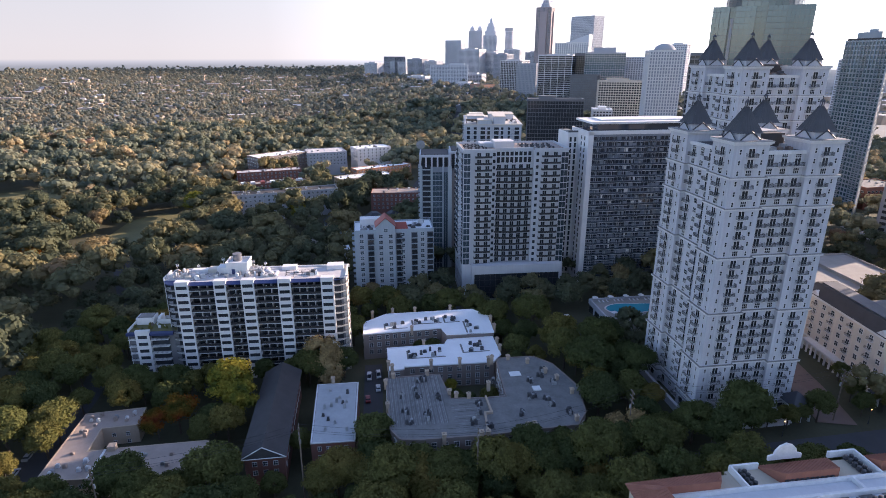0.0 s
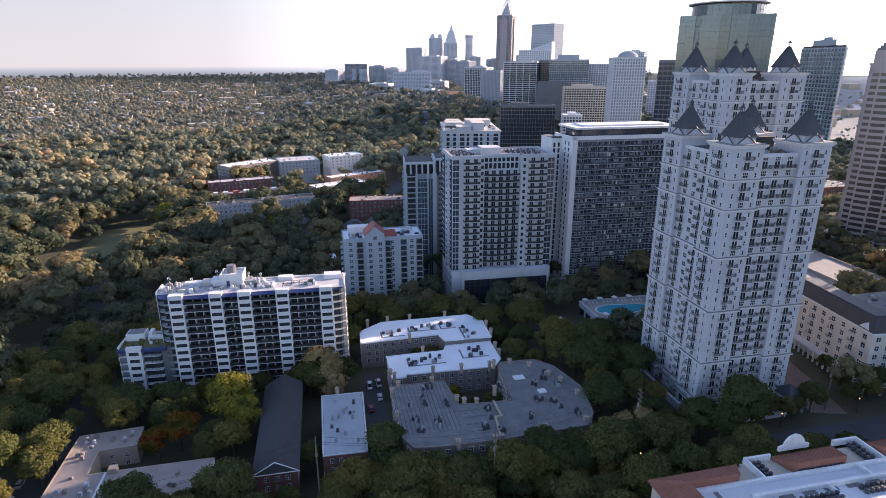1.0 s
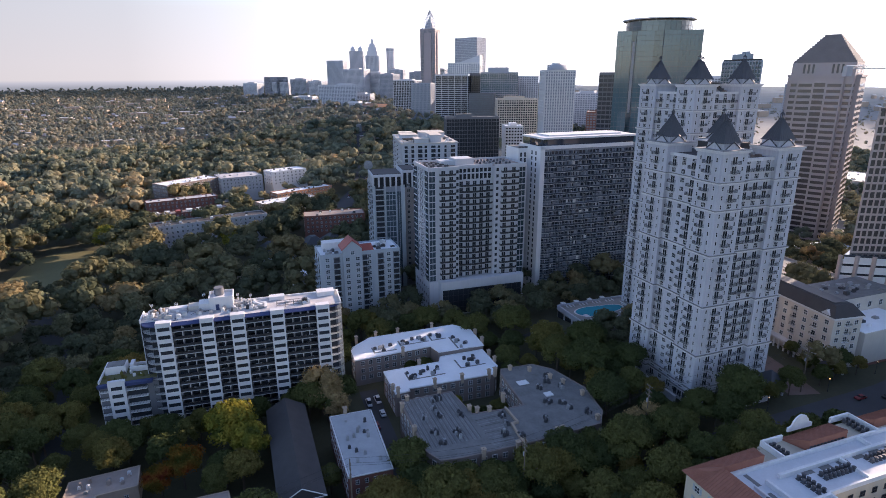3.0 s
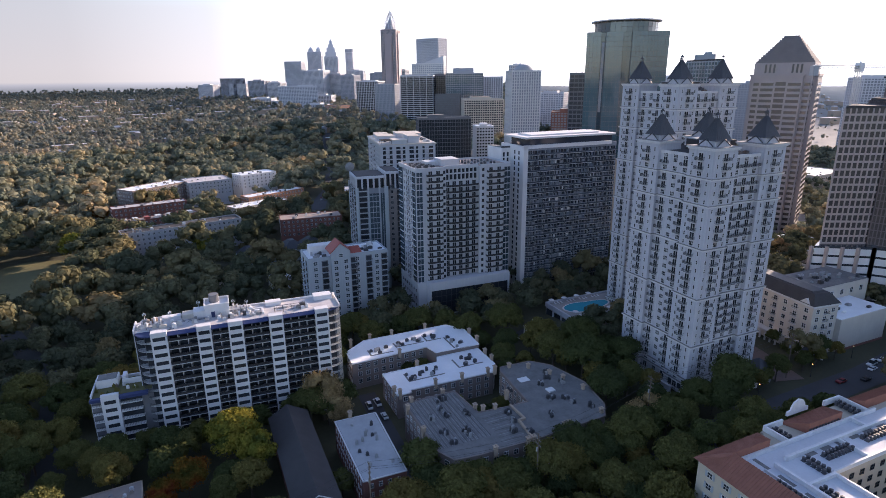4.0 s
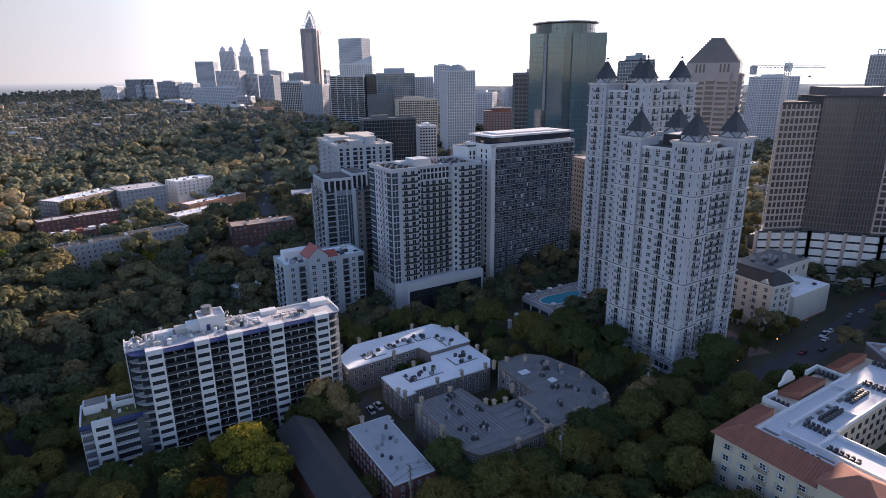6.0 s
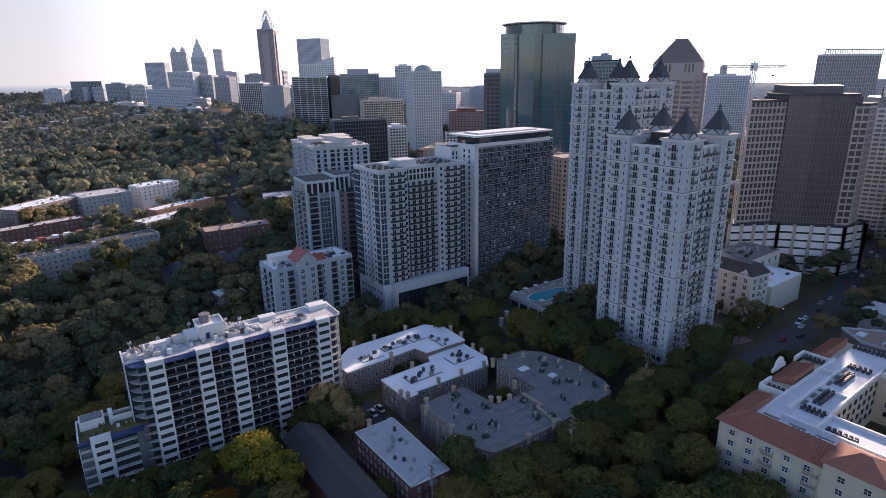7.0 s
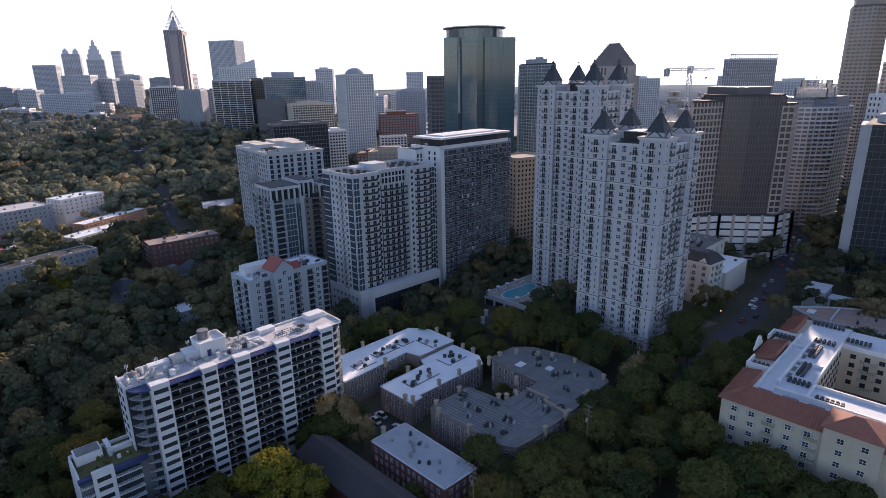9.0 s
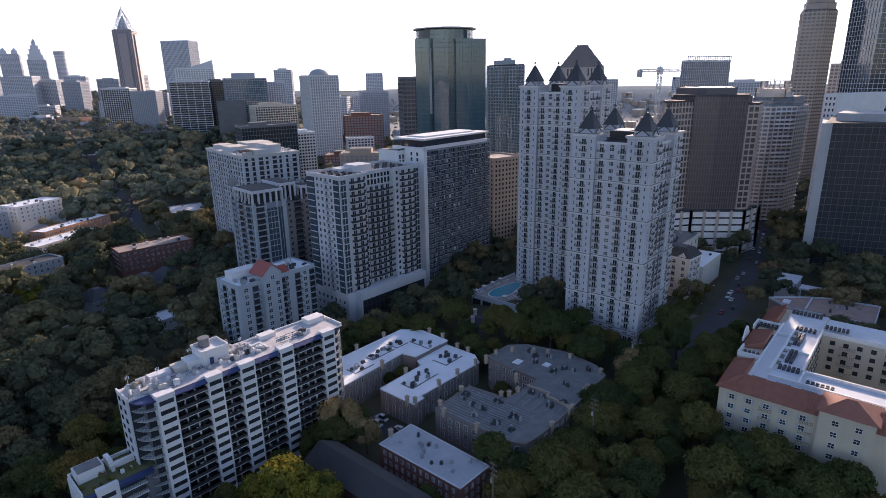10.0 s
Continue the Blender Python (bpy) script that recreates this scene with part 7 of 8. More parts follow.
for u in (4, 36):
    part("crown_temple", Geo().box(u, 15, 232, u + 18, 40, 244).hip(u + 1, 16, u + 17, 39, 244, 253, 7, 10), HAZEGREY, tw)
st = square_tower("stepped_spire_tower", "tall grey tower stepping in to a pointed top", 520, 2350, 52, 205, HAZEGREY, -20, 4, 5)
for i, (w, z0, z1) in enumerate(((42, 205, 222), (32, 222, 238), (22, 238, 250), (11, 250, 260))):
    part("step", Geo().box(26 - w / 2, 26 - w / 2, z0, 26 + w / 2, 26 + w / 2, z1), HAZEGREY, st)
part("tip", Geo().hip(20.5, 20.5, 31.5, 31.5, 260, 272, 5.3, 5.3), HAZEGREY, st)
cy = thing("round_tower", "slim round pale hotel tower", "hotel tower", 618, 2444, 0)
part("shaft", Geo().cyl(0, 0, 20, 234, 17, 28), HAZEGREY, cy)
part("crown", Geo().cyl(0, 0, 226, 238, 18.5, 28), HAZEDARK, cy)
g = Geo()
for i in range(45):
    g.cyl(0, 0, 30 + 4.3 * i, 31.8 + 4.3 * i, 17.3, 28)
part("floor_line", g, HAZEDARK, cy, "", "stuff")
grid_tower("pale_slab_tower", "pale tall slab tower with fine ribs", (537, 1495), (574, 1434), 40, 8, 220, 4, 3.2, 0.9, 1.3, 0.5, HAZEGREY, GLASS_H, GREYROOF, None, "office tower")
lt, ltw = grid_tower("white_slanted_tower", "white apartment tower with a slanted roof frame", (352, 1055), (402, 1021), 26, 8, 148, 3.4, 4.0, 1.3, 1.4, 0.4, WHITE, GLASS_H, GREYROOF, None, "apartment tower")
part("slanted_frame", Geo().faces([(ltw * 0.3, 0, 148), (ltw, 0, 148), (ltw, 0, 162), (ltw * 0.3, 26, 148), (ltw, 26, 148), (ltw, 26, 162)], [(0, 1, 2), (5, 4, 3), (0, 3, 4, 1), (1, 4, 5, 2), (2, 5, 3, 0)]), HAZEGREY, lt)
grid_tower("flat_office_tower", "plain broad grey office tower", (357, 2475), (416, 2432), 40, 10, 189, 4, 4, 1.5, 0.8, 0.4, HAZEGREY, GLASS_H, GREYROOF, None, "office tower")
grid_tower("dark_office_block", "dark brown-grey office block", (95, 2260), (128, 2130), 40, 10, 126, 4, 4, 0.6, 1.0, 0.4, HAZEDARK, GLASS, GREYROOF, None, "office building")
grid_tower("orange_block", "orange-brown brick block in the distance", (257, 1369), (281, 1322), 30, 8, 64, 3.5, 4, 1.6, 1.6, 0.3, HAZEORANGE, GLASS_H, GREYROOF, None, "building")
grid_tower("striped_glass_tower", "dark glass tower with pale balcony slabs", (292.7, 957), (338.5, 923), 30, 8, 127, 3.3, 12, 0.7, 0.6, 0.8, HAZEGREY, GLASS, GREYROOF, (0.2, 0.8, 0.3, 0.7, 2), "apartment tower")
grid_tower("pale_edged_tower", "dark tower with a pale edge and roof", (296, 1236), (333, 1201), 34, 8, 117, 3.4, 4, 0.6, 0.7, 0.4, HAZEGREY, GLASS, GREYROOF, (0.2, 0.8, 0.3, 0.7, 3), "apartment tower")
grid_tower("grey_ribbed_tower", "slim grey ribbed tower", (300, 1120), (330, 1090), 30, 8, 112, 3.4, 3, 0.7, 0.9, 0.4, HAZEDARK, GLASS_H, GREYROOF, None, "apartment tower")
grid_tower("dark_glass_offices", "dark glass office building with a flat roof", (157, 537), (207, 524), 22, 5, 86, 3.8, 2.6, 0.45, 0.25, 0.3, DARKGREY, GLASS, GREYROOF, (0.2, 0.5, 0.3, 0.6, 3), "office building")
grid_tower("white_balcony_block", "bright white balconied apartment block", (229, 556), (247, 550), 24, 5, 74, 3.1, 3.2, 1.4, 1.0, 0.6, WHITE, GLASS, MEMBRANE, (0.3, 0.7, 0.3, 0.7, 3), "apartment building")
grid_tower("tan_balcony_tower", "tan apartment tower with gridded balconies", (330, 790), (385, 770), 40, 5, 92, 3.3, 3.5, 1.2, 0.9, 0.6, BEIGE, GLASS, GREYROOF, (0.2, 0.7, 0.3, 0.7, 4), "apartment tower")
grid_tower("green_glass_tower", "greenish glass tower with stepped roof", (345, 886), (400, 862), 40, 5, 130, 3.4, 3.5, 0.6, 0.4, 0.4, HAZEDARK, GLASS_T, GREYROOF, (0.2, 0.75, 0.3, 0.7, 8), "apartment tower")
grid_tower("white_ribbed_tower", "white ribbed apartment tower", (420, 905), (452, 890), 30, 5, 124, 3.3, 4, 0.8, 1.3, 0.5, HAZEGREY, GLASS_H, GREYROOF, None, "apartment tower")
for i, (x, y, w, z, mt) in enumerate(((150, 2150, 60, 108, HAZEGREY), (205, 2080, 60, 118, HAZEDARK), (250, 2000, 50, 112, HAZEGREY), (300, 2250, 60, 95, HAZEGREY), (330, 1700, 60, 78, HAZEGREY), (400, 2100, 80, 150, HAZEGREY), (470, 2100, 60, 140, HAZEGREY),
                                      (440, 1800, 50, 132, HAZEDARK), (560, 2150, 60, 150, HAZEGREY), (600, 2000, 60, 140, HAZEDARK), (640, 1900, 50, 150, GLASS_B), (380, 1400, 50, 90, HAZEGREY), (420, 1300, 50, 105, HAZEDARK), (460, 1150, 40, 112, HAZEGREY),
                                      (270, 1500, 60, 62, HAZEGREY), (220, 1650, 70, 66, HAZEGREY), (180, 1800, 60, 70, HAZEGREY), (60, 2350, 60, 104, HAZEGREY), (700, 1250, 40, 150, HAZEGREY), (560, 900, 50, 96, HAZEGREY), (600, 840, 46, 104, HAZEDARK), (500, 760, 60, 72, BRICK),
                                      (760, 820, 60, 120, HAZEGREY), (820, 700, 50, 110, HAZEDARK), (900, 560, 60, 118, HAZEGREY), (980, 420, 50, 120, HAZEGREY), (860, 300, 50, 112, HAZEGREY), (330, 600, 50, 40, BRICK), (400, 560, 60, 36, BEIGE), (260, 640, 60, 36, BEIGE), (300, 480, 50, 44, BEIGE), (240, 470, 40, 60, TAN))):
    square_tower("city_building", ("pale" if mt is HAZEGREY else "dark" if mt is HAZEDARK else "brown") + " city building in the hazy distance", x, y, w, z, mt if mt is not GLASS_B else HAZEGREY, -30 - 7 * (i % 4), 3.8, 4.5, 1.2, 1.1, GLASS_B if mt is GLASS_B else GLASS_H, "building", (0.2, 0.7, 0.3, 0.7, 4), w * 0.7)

rb = random.Random(17)
for i in range(22):
    x, y = rb.uniform(170, 640), rb.uniform(640, 1350)
    w = rb.uniform(26, 60)
    square_tower("city_building", "low pale building at the foot of the towers", x, y, w, rb.uniform(24, 52), rb.choice([HAZEGREY, BEIGE, GREYWALL, PALE, TAN]), -30 + rb.uniform(-12, 12), 3.6, 4.2, 1.3, 1.2, rb.choice([GLASS_H, GLASS]), "building", None, rb.uniform(18, 34))

grid_tower("dark_slab_tower", "dark grey glass tower beside a striped one", (338, 938), (366, 918), 30, 8, 127, 3.3, 3.0, 0.5, 0.35, 0.5, DARKGREY, GLASS, GREYROOF, (0.2, 0.7, 0.3, 0.7, 3), "apartment tower")
grid_tower("dark_low_tower", "dark banded apartment block below taller towers", (318, 870), (352, 850), 26, 8, 98, 3.3, 3.2, 0.9, 0.5, 0.6, DARKGREY, GLASS_H, GREYROOF, None, "apartment tower")
grid_tower("long_pale_block", "long pale apartment block in the hazy distance", (193, 1615), (292, 1594), 30, 8, 104, 3.6, 4.2, 1.3, 1.4, 0.4, HAZEGREY, GLASS_H, GREYROOF, (0.5, 0.9, 0.2, 0.8, 5), "apartment building")
grid_tower("pale_block_pair", "pale apartment slab in the hazy valley", (630, 930), (676, 890), 24, 6, 96, 3.3, 3.6, 1.2, 1.3, 0.4, HAZEGREY, GLASS_H, GREYROOF, (0.3, 0.8, 0.2, 0.8, 4), "apartment building")
grid_tower("pale_far_slab", "plain pale slab on the horizon", (1053, 1358), (1090, 1325), 24, 20, 143, 4.0, 5.0, 1.4, 1.4, 0.4, HAZEGREY, GLASS_H, GREYROOF, None, "office tower")
grid_tower("dark_banded_block", "dark banded block beside the teal tower", (248, 424), (259.5, 416), 22, 6, 126, 3.6, 3.4, 1.0, 0.4, 0.4, DARKGREY, GLASS, GREYROOF, None, "office building")
rw = random.Random(44)
for i in range(20):
    x, y = 150 + 9.5 * (i % 13) + rw.uniform(-3, 3), 905 + 75 * (i // 13) + 6.0 * (i % 13) + rw.uniform(-6, 6)
    lw = thing("white_roof_terrace", "low white-roofed townhouse terrace beyond the trees", "house", x, y, ground_z(x, y), rw.uniform(-24, -10), "far terraces")
    w, d, h = rw.uniform(9, 16), rw.uniform(10, 15), rw.uniform(9, 13)
    shell(lw, 0, 0, w, d, -2, h, rw.choice([BRICK_B, GREYWALL, TAN]), MEMBRANE, 0.5)
    foot(-1, -8, w + 1, d, -17, x, y)

# ---- low blocks among the trees ----
def low_block(name, label, L, R, depth, z1, wall, roof, floor=3.2, step=3.4, n=3, single=24):
    turn = math.degrees(math.atan2(R[1] - L[1], R[0] - L[0]))
    w = math.hypot(R[0] - L[0], R[1] - L[1])
    ob = thing(name, label, "apartment building", L[0], L[1], 0, turn)
    foot(-3, -15, w + 3, depth + 2, turn, L[0], L[1])
    shell(ob, 0, 0, w, depth, 2, z1, wall, roof, 0.7)
    lv = [z1 - 2.4 - floor * i for i in range(n)]
    pieces("window", window(1.4, 1.6, 0.14, 1, 1), [UNIT_W, GLASS], ob, [along(s, u - 0.7, z) for s in (sides(0, 0, w, depth)[0], sides(0, 0, w, depth)[3], sides(0, 0, w, depth)[1]) for z in lv for u in spaced(s[3], step, 1)], single)
    clutter(ob, 1.5, 1.5, w - 2, depth - 2, z1 + 0.12, int(w / 5), int(abs(L[0])) + 7)
    return ob


low_block("long_grey_flats", "long grey block of flats with a dark flat roof", (-97, 441), (-19, 458), 15, 24, GREYWALL, DARKROOF, n=5)
th = low_block("townhouse_row", "row of red brick townhouses with white and red dormers", (-104, 497), (-47, 512), 12, 20, BRICK, TANROOF)
for i in range(7):
    part("dormer", Geo().box(3 + 8 * i, 0.5, 20.1, 6.5 + 8 * i, 6, 22.4), REDROOF if i in (2, 5) else WHITE, th)
low_block("brick_flats", "long dark brick flats with a pale roof", (-110, 528), (-55, 540), 14, 25, BRICK, MEMBRANE_W, n=4)
low_block("white_flats", "long white-roofed flats among the trees", (-96, 560), (-53, 594), 22, 33, BRICK_B, MEMBRANE, n=4)
low_block("stepped_offices", "grey stepped office block", (-52, 582), (-14, 590), 30, 33, GREYWALL, MEMBRANE_W, n=4)
low_block("black_and_white_house", "black and white modern block", (-3.6, 608), (32, 622), 20, 32.5, WHITE, MEMBRANE, step=4.4, n=4)
low_block("orange_brick_flats", "orange brick flats with white roof", (-4.3, 545), (49.5, 571), 14, 22, surface("orange_brick", (0.40, 0.20, 0.12), 0.9, 0.15, 0.3, 5), MEMBRANE, n=3)
low_block("white_banded_flats", "flats with white bands and orange brick end", (-18.5, 512), (28, 533), 16, 20, BEIGE, MEMBRANE, n=3)
low_block("red_brick_flats", "dark red brick flats with a flat roof", (6.7, 441), (52, 436), 18, 23, BRICK, TANROOF, n=4)
low_block("curved_front_flats", "low flats with a pale flat roof beside the street", (76.5, 545), (118, 535), 36, 19, BRICK_B, MEMBRANE_W, n=3)
low_block("white_roof_shed", "small pale building with a white flat roof among trees", (-13, 346), (2, 348), 13, 9, PALE, MEMBRANE, n=1)
for i in range(4):
    dt = thing("dark_roof_townhouse", "townhouse with a dark slate hip roof and white trim", "house", -26 + 14.5 * i, 396 + 2.5 * i, 0, 8, "dark townhouses")
    foot(-1, -5, 14, 17, 8, -26 + 14.5 * i, 396 + 2.5 * i)
    part("body", Geo().box(0, 0, 2, 13.5, 16, 11.5), BLUEGREY, dt)
    part("roof", Geo().hip(-0.6, -0.6, 14.1, 16.6, 11.5, 16.5, 5.5, 6.0), SLATE, dt, "dark slate hip roof")
    part("eave_trim", Geo().box(-0.7, -0.7, 11.2, 14.2, -0.6, 11.55), UNIT_W, dt)
    pieces("window", window(1.4, 1.7), [UNIT_W, GLASS], dt, [(u, 0, z, 0) for u in (1.5, 4.6, 7.8, 10.8) for z in (8.2, 4.8)])
low_block("garden_pavilion", "low pale pavilion in the gardens", (-46, 372), (-30, 374), 9, 8, BEIGE, TANROOF, n=1)


# ---- more of the block behind the turreted tower ----
grid_tower("tan_apartments", "tan apartment block seen in the gap between towers", (205, 296), (232, 290), 24, 8, 70, 3.2, 3.4, 1.5, 1.5, 0.4, TAN, GLASS, TANROOF, None, "apartment building")
white_hall = thing("white_roof_hall", "low hall with a bright white roof", "building")
part("body", Geo().box(300, 236, 6, 340, 268, 17), BEIGE, white_hall)
part("roof_deck", Geo().box(299.5, 235.5, 17, 340.5, 268.5, 17.5), MEMBRANE, white_hall)
tagged(new("pavement_lot", Geo().prism([(330, 290), (420, 280), (440, 350), (345, 362)], 6, ground_z(380, 320) + 0.3).mesh("pavement_lot", PAVING)), "pale open construction lot", "pavement", "", "structure")
for i, (x, y, w, d, z, mt, rf_) in enumerate(((300, 205, 30, 18, 17, TAN, GREYROOF), (420, 240, 50, 30, 22, BEIGE, MEMBRANE), (470, 300, 60, 30, 20, GREYWALL, MEMBRANE_W), (400, 400, 40, 30, 24, BRICK, GREYROOF), (520, 380, 60, 40, 26, BEIGE, MEMBRANE))):
    lo = thing("low_shop_building", "low flat-roofed commercial building", "building", x, y, 0, -12 + 5 * i)
    shell(lo, 0, 0, w, d, 2, z, mt, rf_, 0.8)
    clutter(lo, 2, 2, w - 3, d - 3, z + 0.12, 8, 60 + i, big=2.6)
    pieces("window", window(2.2, 1.8, 0.14, 1, 0), [UNIT_W, GLASS], lo, [along(sd, u - 1.1, z - 4) for sd in (sides(0, 0, w, d)[0], sides(0, 0, w, d)[3]) for u in spaced(sd[3], 4, 1)])


# ---- tower crane ----
def lattice(a, b, r, n):
    """Four chords with cross braces from a to b."""
    a, b = Vector(a), Vector(b)
    turn, g = (b - a).to_track_quat("Z", "Y"), Geo()
    corner = [turn @ Vector((r * sx, r * sy, 0)) for sx, sy in ((-1, -1), (1, -1), (1, 1), (-1, 1))]
    for c in corner:
        g.rod(tuple(a + c), tuple(b + c), 0.28, 4)
    for i in range(n):
        p, q = a.lerp(b, i / n), a.lerp(b, (i + 1) / n)
        for k in range(4):
            g.rod(tuple(p + corner[k]), tuple(q + corner[(k + 1) % 4]), 0.16, 3)
    return g


crane = thing("tower_crane", "white tower crane with a long lattice jib", "crane")
CX, CY, CZ = 278.0, 212.8, 126.5
part("mast", lattice((CX, CY, 20), (CX, CY, CZ), 1.1, 46), UNIT_W, crane)
u = Vector((-0.998, -0.06, 0))
back, front = Vector((CX, CY, CZ + 1)) + u * 40, Vector((CX, CY, CZ + 1)) - u * 48
part("counter_jib", lattice((CX, CY, CZ + 1), tuple(back), 0.6, 10), UNIT_W, crane)
part("jib", lattice((CX, CY, CZ + 1), tuple(front), 0.6, 22), UNIT_W, crane)
part("slewing_top", Geo().box(CX - 1.6, CY - 1.6, CZ - 1.5, CX + 1.6, CY + 1.6, CZ + 3.2).rod((CX, CY, CZ + 3), (CX, CY, CZ + 4.8), 0.5, 5, 0.15), UNIT_W, crane)
part("counterweight", Geo().box(back.x - 1.5, back.y - 1, CZ - 3.2, back.x + 2.5, back.y + 1, CZ + 1.4), GREYWALL, crane)
part("hook_block", Geo().rod((CX + 18, CY - 3.6, CZ - 4), (CX + 18, CY - 3.6, CZ), 0.08, 3).box(CX + 17.4, CY - 4.2, CZ - 5, CX + 18.6, CY - 3.0, CZ - 4), DARKMETAL, crane)


# ---- street things ----
PAINTS = [surface("car_paint_" + n, c, 0.35, 0.05, 0.5, 4, 0, tint=0.2) for n, c in (("white", (0.6, 0.6, 0.6)), ("silver", (0.3, 0.31, 0.32)), ("black", (0.02, 0.02, 0.022)), ("red", (0.22, 0.02, 0.02)), ("blue", (0.03, 0.05, 0.12)))]
TYRE = surface("tyre_rubber", (0.015, 0.015, 0.015), 0.9, 0.2, 1, 6)


def car_parts(length, height):
    """Body, cabin glass and roof, and one wheel."""
    w = 0.9
    side = [(-length / 2, 0.35), (length / 2, 0.35), (length / 2, 0.75), (length * 0.42, 0.9), (length * 0.18, 0.95), (-length * 0.42, 1.0), (-length / 2, 0.85)]
    body = Geo().prism([(x, z) for x, z in side], -w, w)
    body.v = [(x, z, y) for x, y, z in body.v]
    body.f = [f[::-1] for f in body.f]
    glass = Geo().hip(-length * 0.36, -w + 0.06, length * 0.2, w - 0.06, 0.95, height - 0.08, length * 0.09, 0.16)
    roof = Geo().box(-length * 0.27, -w + 0.22, height - 0.08, length * 0.11, w - 0.22, height)
    wheel = Geo().cyl(0, 0, -0.11, 0.11, 0.33, 12)
    wheel.v = [(x, z, y) for x, y, z in wheel.v]
    return body, glass, roof, wheel


CARS = {}
for key, (length, height) in {"car": (4.5, 1.45), "van": (5.6, 2.3)}.items():
    CARS[key] = (length, car_parts(length, height))
    for pi, paint in enumerate(PAINTS):
        b, gl_, r_, wh = CARS[key][1]
        CARS[key, pi] = (b.mesh("car_body", paint), gl_.mesh("cabin_glass", GLASS), r_.mesh("car_roof", paint), wh.mesh("wheel", TYRE))
rc = random.Random(31)


def park(x, y, turn, kind="car", paint=None):
    pi = rc.randrange(5) if paint is None else paint
    ob = thing("parked_" + kind, ("white", "silver", "black", "dark red", "dark blue")[pi] + (" saloon car" if kind == "car" else " delivery van") + " standing on the asphalt", kind, x, y, ground_z(x, y) + 0.25, turn, "parked cars")
    b, gl_, r_, wh = CARS[kind, pi]
    part("car_body", b, None, ob), part("cabin_glass", gl_, None, ob), part("car_roof", r_, None, ob)
    length = CARS[kind][0]
    for sx in (-0.31, 0.31):
        for sy in (-0.82, 0.82):
            o = part("wheel", wh, None, ob)
            o.matrix_basis = pose(sx * length, sy, 0.33)


park(0.6, 202, 88, "van", 0), park(4.2, 203, 92, "van", 0), park(3.8, 193, 90), park(-0.2, 186, 91), park(-67.5, 165.5, 80, "car", 0), park(-63.5, 165.2, 82, "car", 2), park(-60, 165.6, 85, "car", 0), park(-57, 165.3, 85, "car", 0)
for i in range(9):
    park(-107.2, 132 + 7.2 * i + rc.uniform(-0.6, 0.6), 90)
for x, y, t in ((187, 131, 5), (198, 134, 184), (203, 131.5, 6), (214, 134, 8), (224, 137.5, 187), (235, 137, 9), (176, 127, 3), (166, 130, 182), (100, 124.5, 2), (72, 127.5, 181), (30, 122, 0), (-10, 126, 180)):
    park(x, y, t)
park(191, 133.6, 184, "van", 0)
for i in range(16):
    park(262 + 6.2 * i, 137.5 + 1.9 * i * 0.55 + (2.6 if i % 2 else -1.4), 11)
for i in range(14):
    park(66 + 3.4 * i + rc.uniform(-1.5, 1.5), 575 + 8.4 * i, 66)


def power_pole(x, y, top, turn=0):
    z = ground_z(x, y)
    ob = thing("power_pole", "weathered wooden power pole with crossarms", "pole", x, y, 0, turn)
    part("pole", Geo().cyl(0, 0, z - 1, top, 0.24, 8, 0.16), POLEWOOD, ob)
    for h in (0.6, 2.2, 3.8):
        part("crossarm", Geo().box(-1.3, -0.08, top - h - 0.1, 1.3, 0.08, top - h + 0.1), POLEWOOD, ob)
        for u in (-1.15, -0.5, 0.5, 1.15):
            part("insulator", Geo().cyl(u, 0, top - h + 0.1, top - h + 0.4, 0.07, 6), UNIT, ob)
    part("transformer", Geo().cyl(0.45, 0, top - 6.2, top - 5.0, 0.32, 10), UNIT, ob)


POLES = [(-18.6, 136.0, 29.5), (78.0, 138.8, 30.0), (30, 131.5, 27.0), (-70, 131, 25.0), (150, 141, 30.0)]
for x, y, z in POLES:
    power_pole(x, y, z, 90)
order = sorted(POLES)
for (xa, ya, za), (xb, yb, zb) in zip(order, order[1:]):
    for k, off in enumerate((-1.15, 0.0, 1.15)):
        g, n = Geo(), 14
        pts = [(xa + (xb - xa) * t, ya + off + (yb - ya) * t, za - 0.4 - 1.5 * (k == 1) + (zb - za) * t - 5.5 * t * (1 - t)) for t in [i / n for i in range(n + 1)]]
        for p, q in zip(pts, pts[1:]):
            g.rod(p, q, 0.035, 3)
        tagged(new("overhead_wire", g.mesh("overhead_wire", DARKMETAL)), "thin dark overhead wire between power poles", "wire", "overhead wires")

LAMP = bpy.data.materials.new("warm_lamp_globe")
LAMP.use_nodes = True
LAMP.node_tree.nodes["Principled BSDF"].inputs["Emission Color"].default_value = (1.0, 0.42, 0.10, 1)
LAMP.node_tree.nodes["Principled BSDF"].inputs["Emission Strength"].default_value = 3.0
for x, y in ((103.5, 135.0), (12.4, 139.6), (51.8, 139.8), (30, 138.9), (-40, 131), (128, 136), (160, 138), (190, 141), (76, 132)):
    z = ground_z(x, y)
    ob = thing("street_lamp", "dark iron street lamp with a glowing amber globe", "street lamp", x, y, z, 0, "street lamps")
    part("post", Geo().cyl(0, 0, -0.5, 5.2, 0.11, 8, 0.07).cyl(0, 0, 0, 0.6, 0.2, 8, 0.14), DARKMETAL, ob)
    part("globe", Geo().cyl(0, 0, 5.2, 5.3, 0.09, 8, 0.18).cyl(0, 0, 5.3, 5.48, 0.18, 8, 0.17).cyl(0, 0, 5.48, 5.6, 0.17, 8, 0.05), LAMP, ob, "lit amber globe")


# ---- trees ----
GRID = np.array([(-1, -1), (0, -1), (0, 0), (-1, 0)], float)


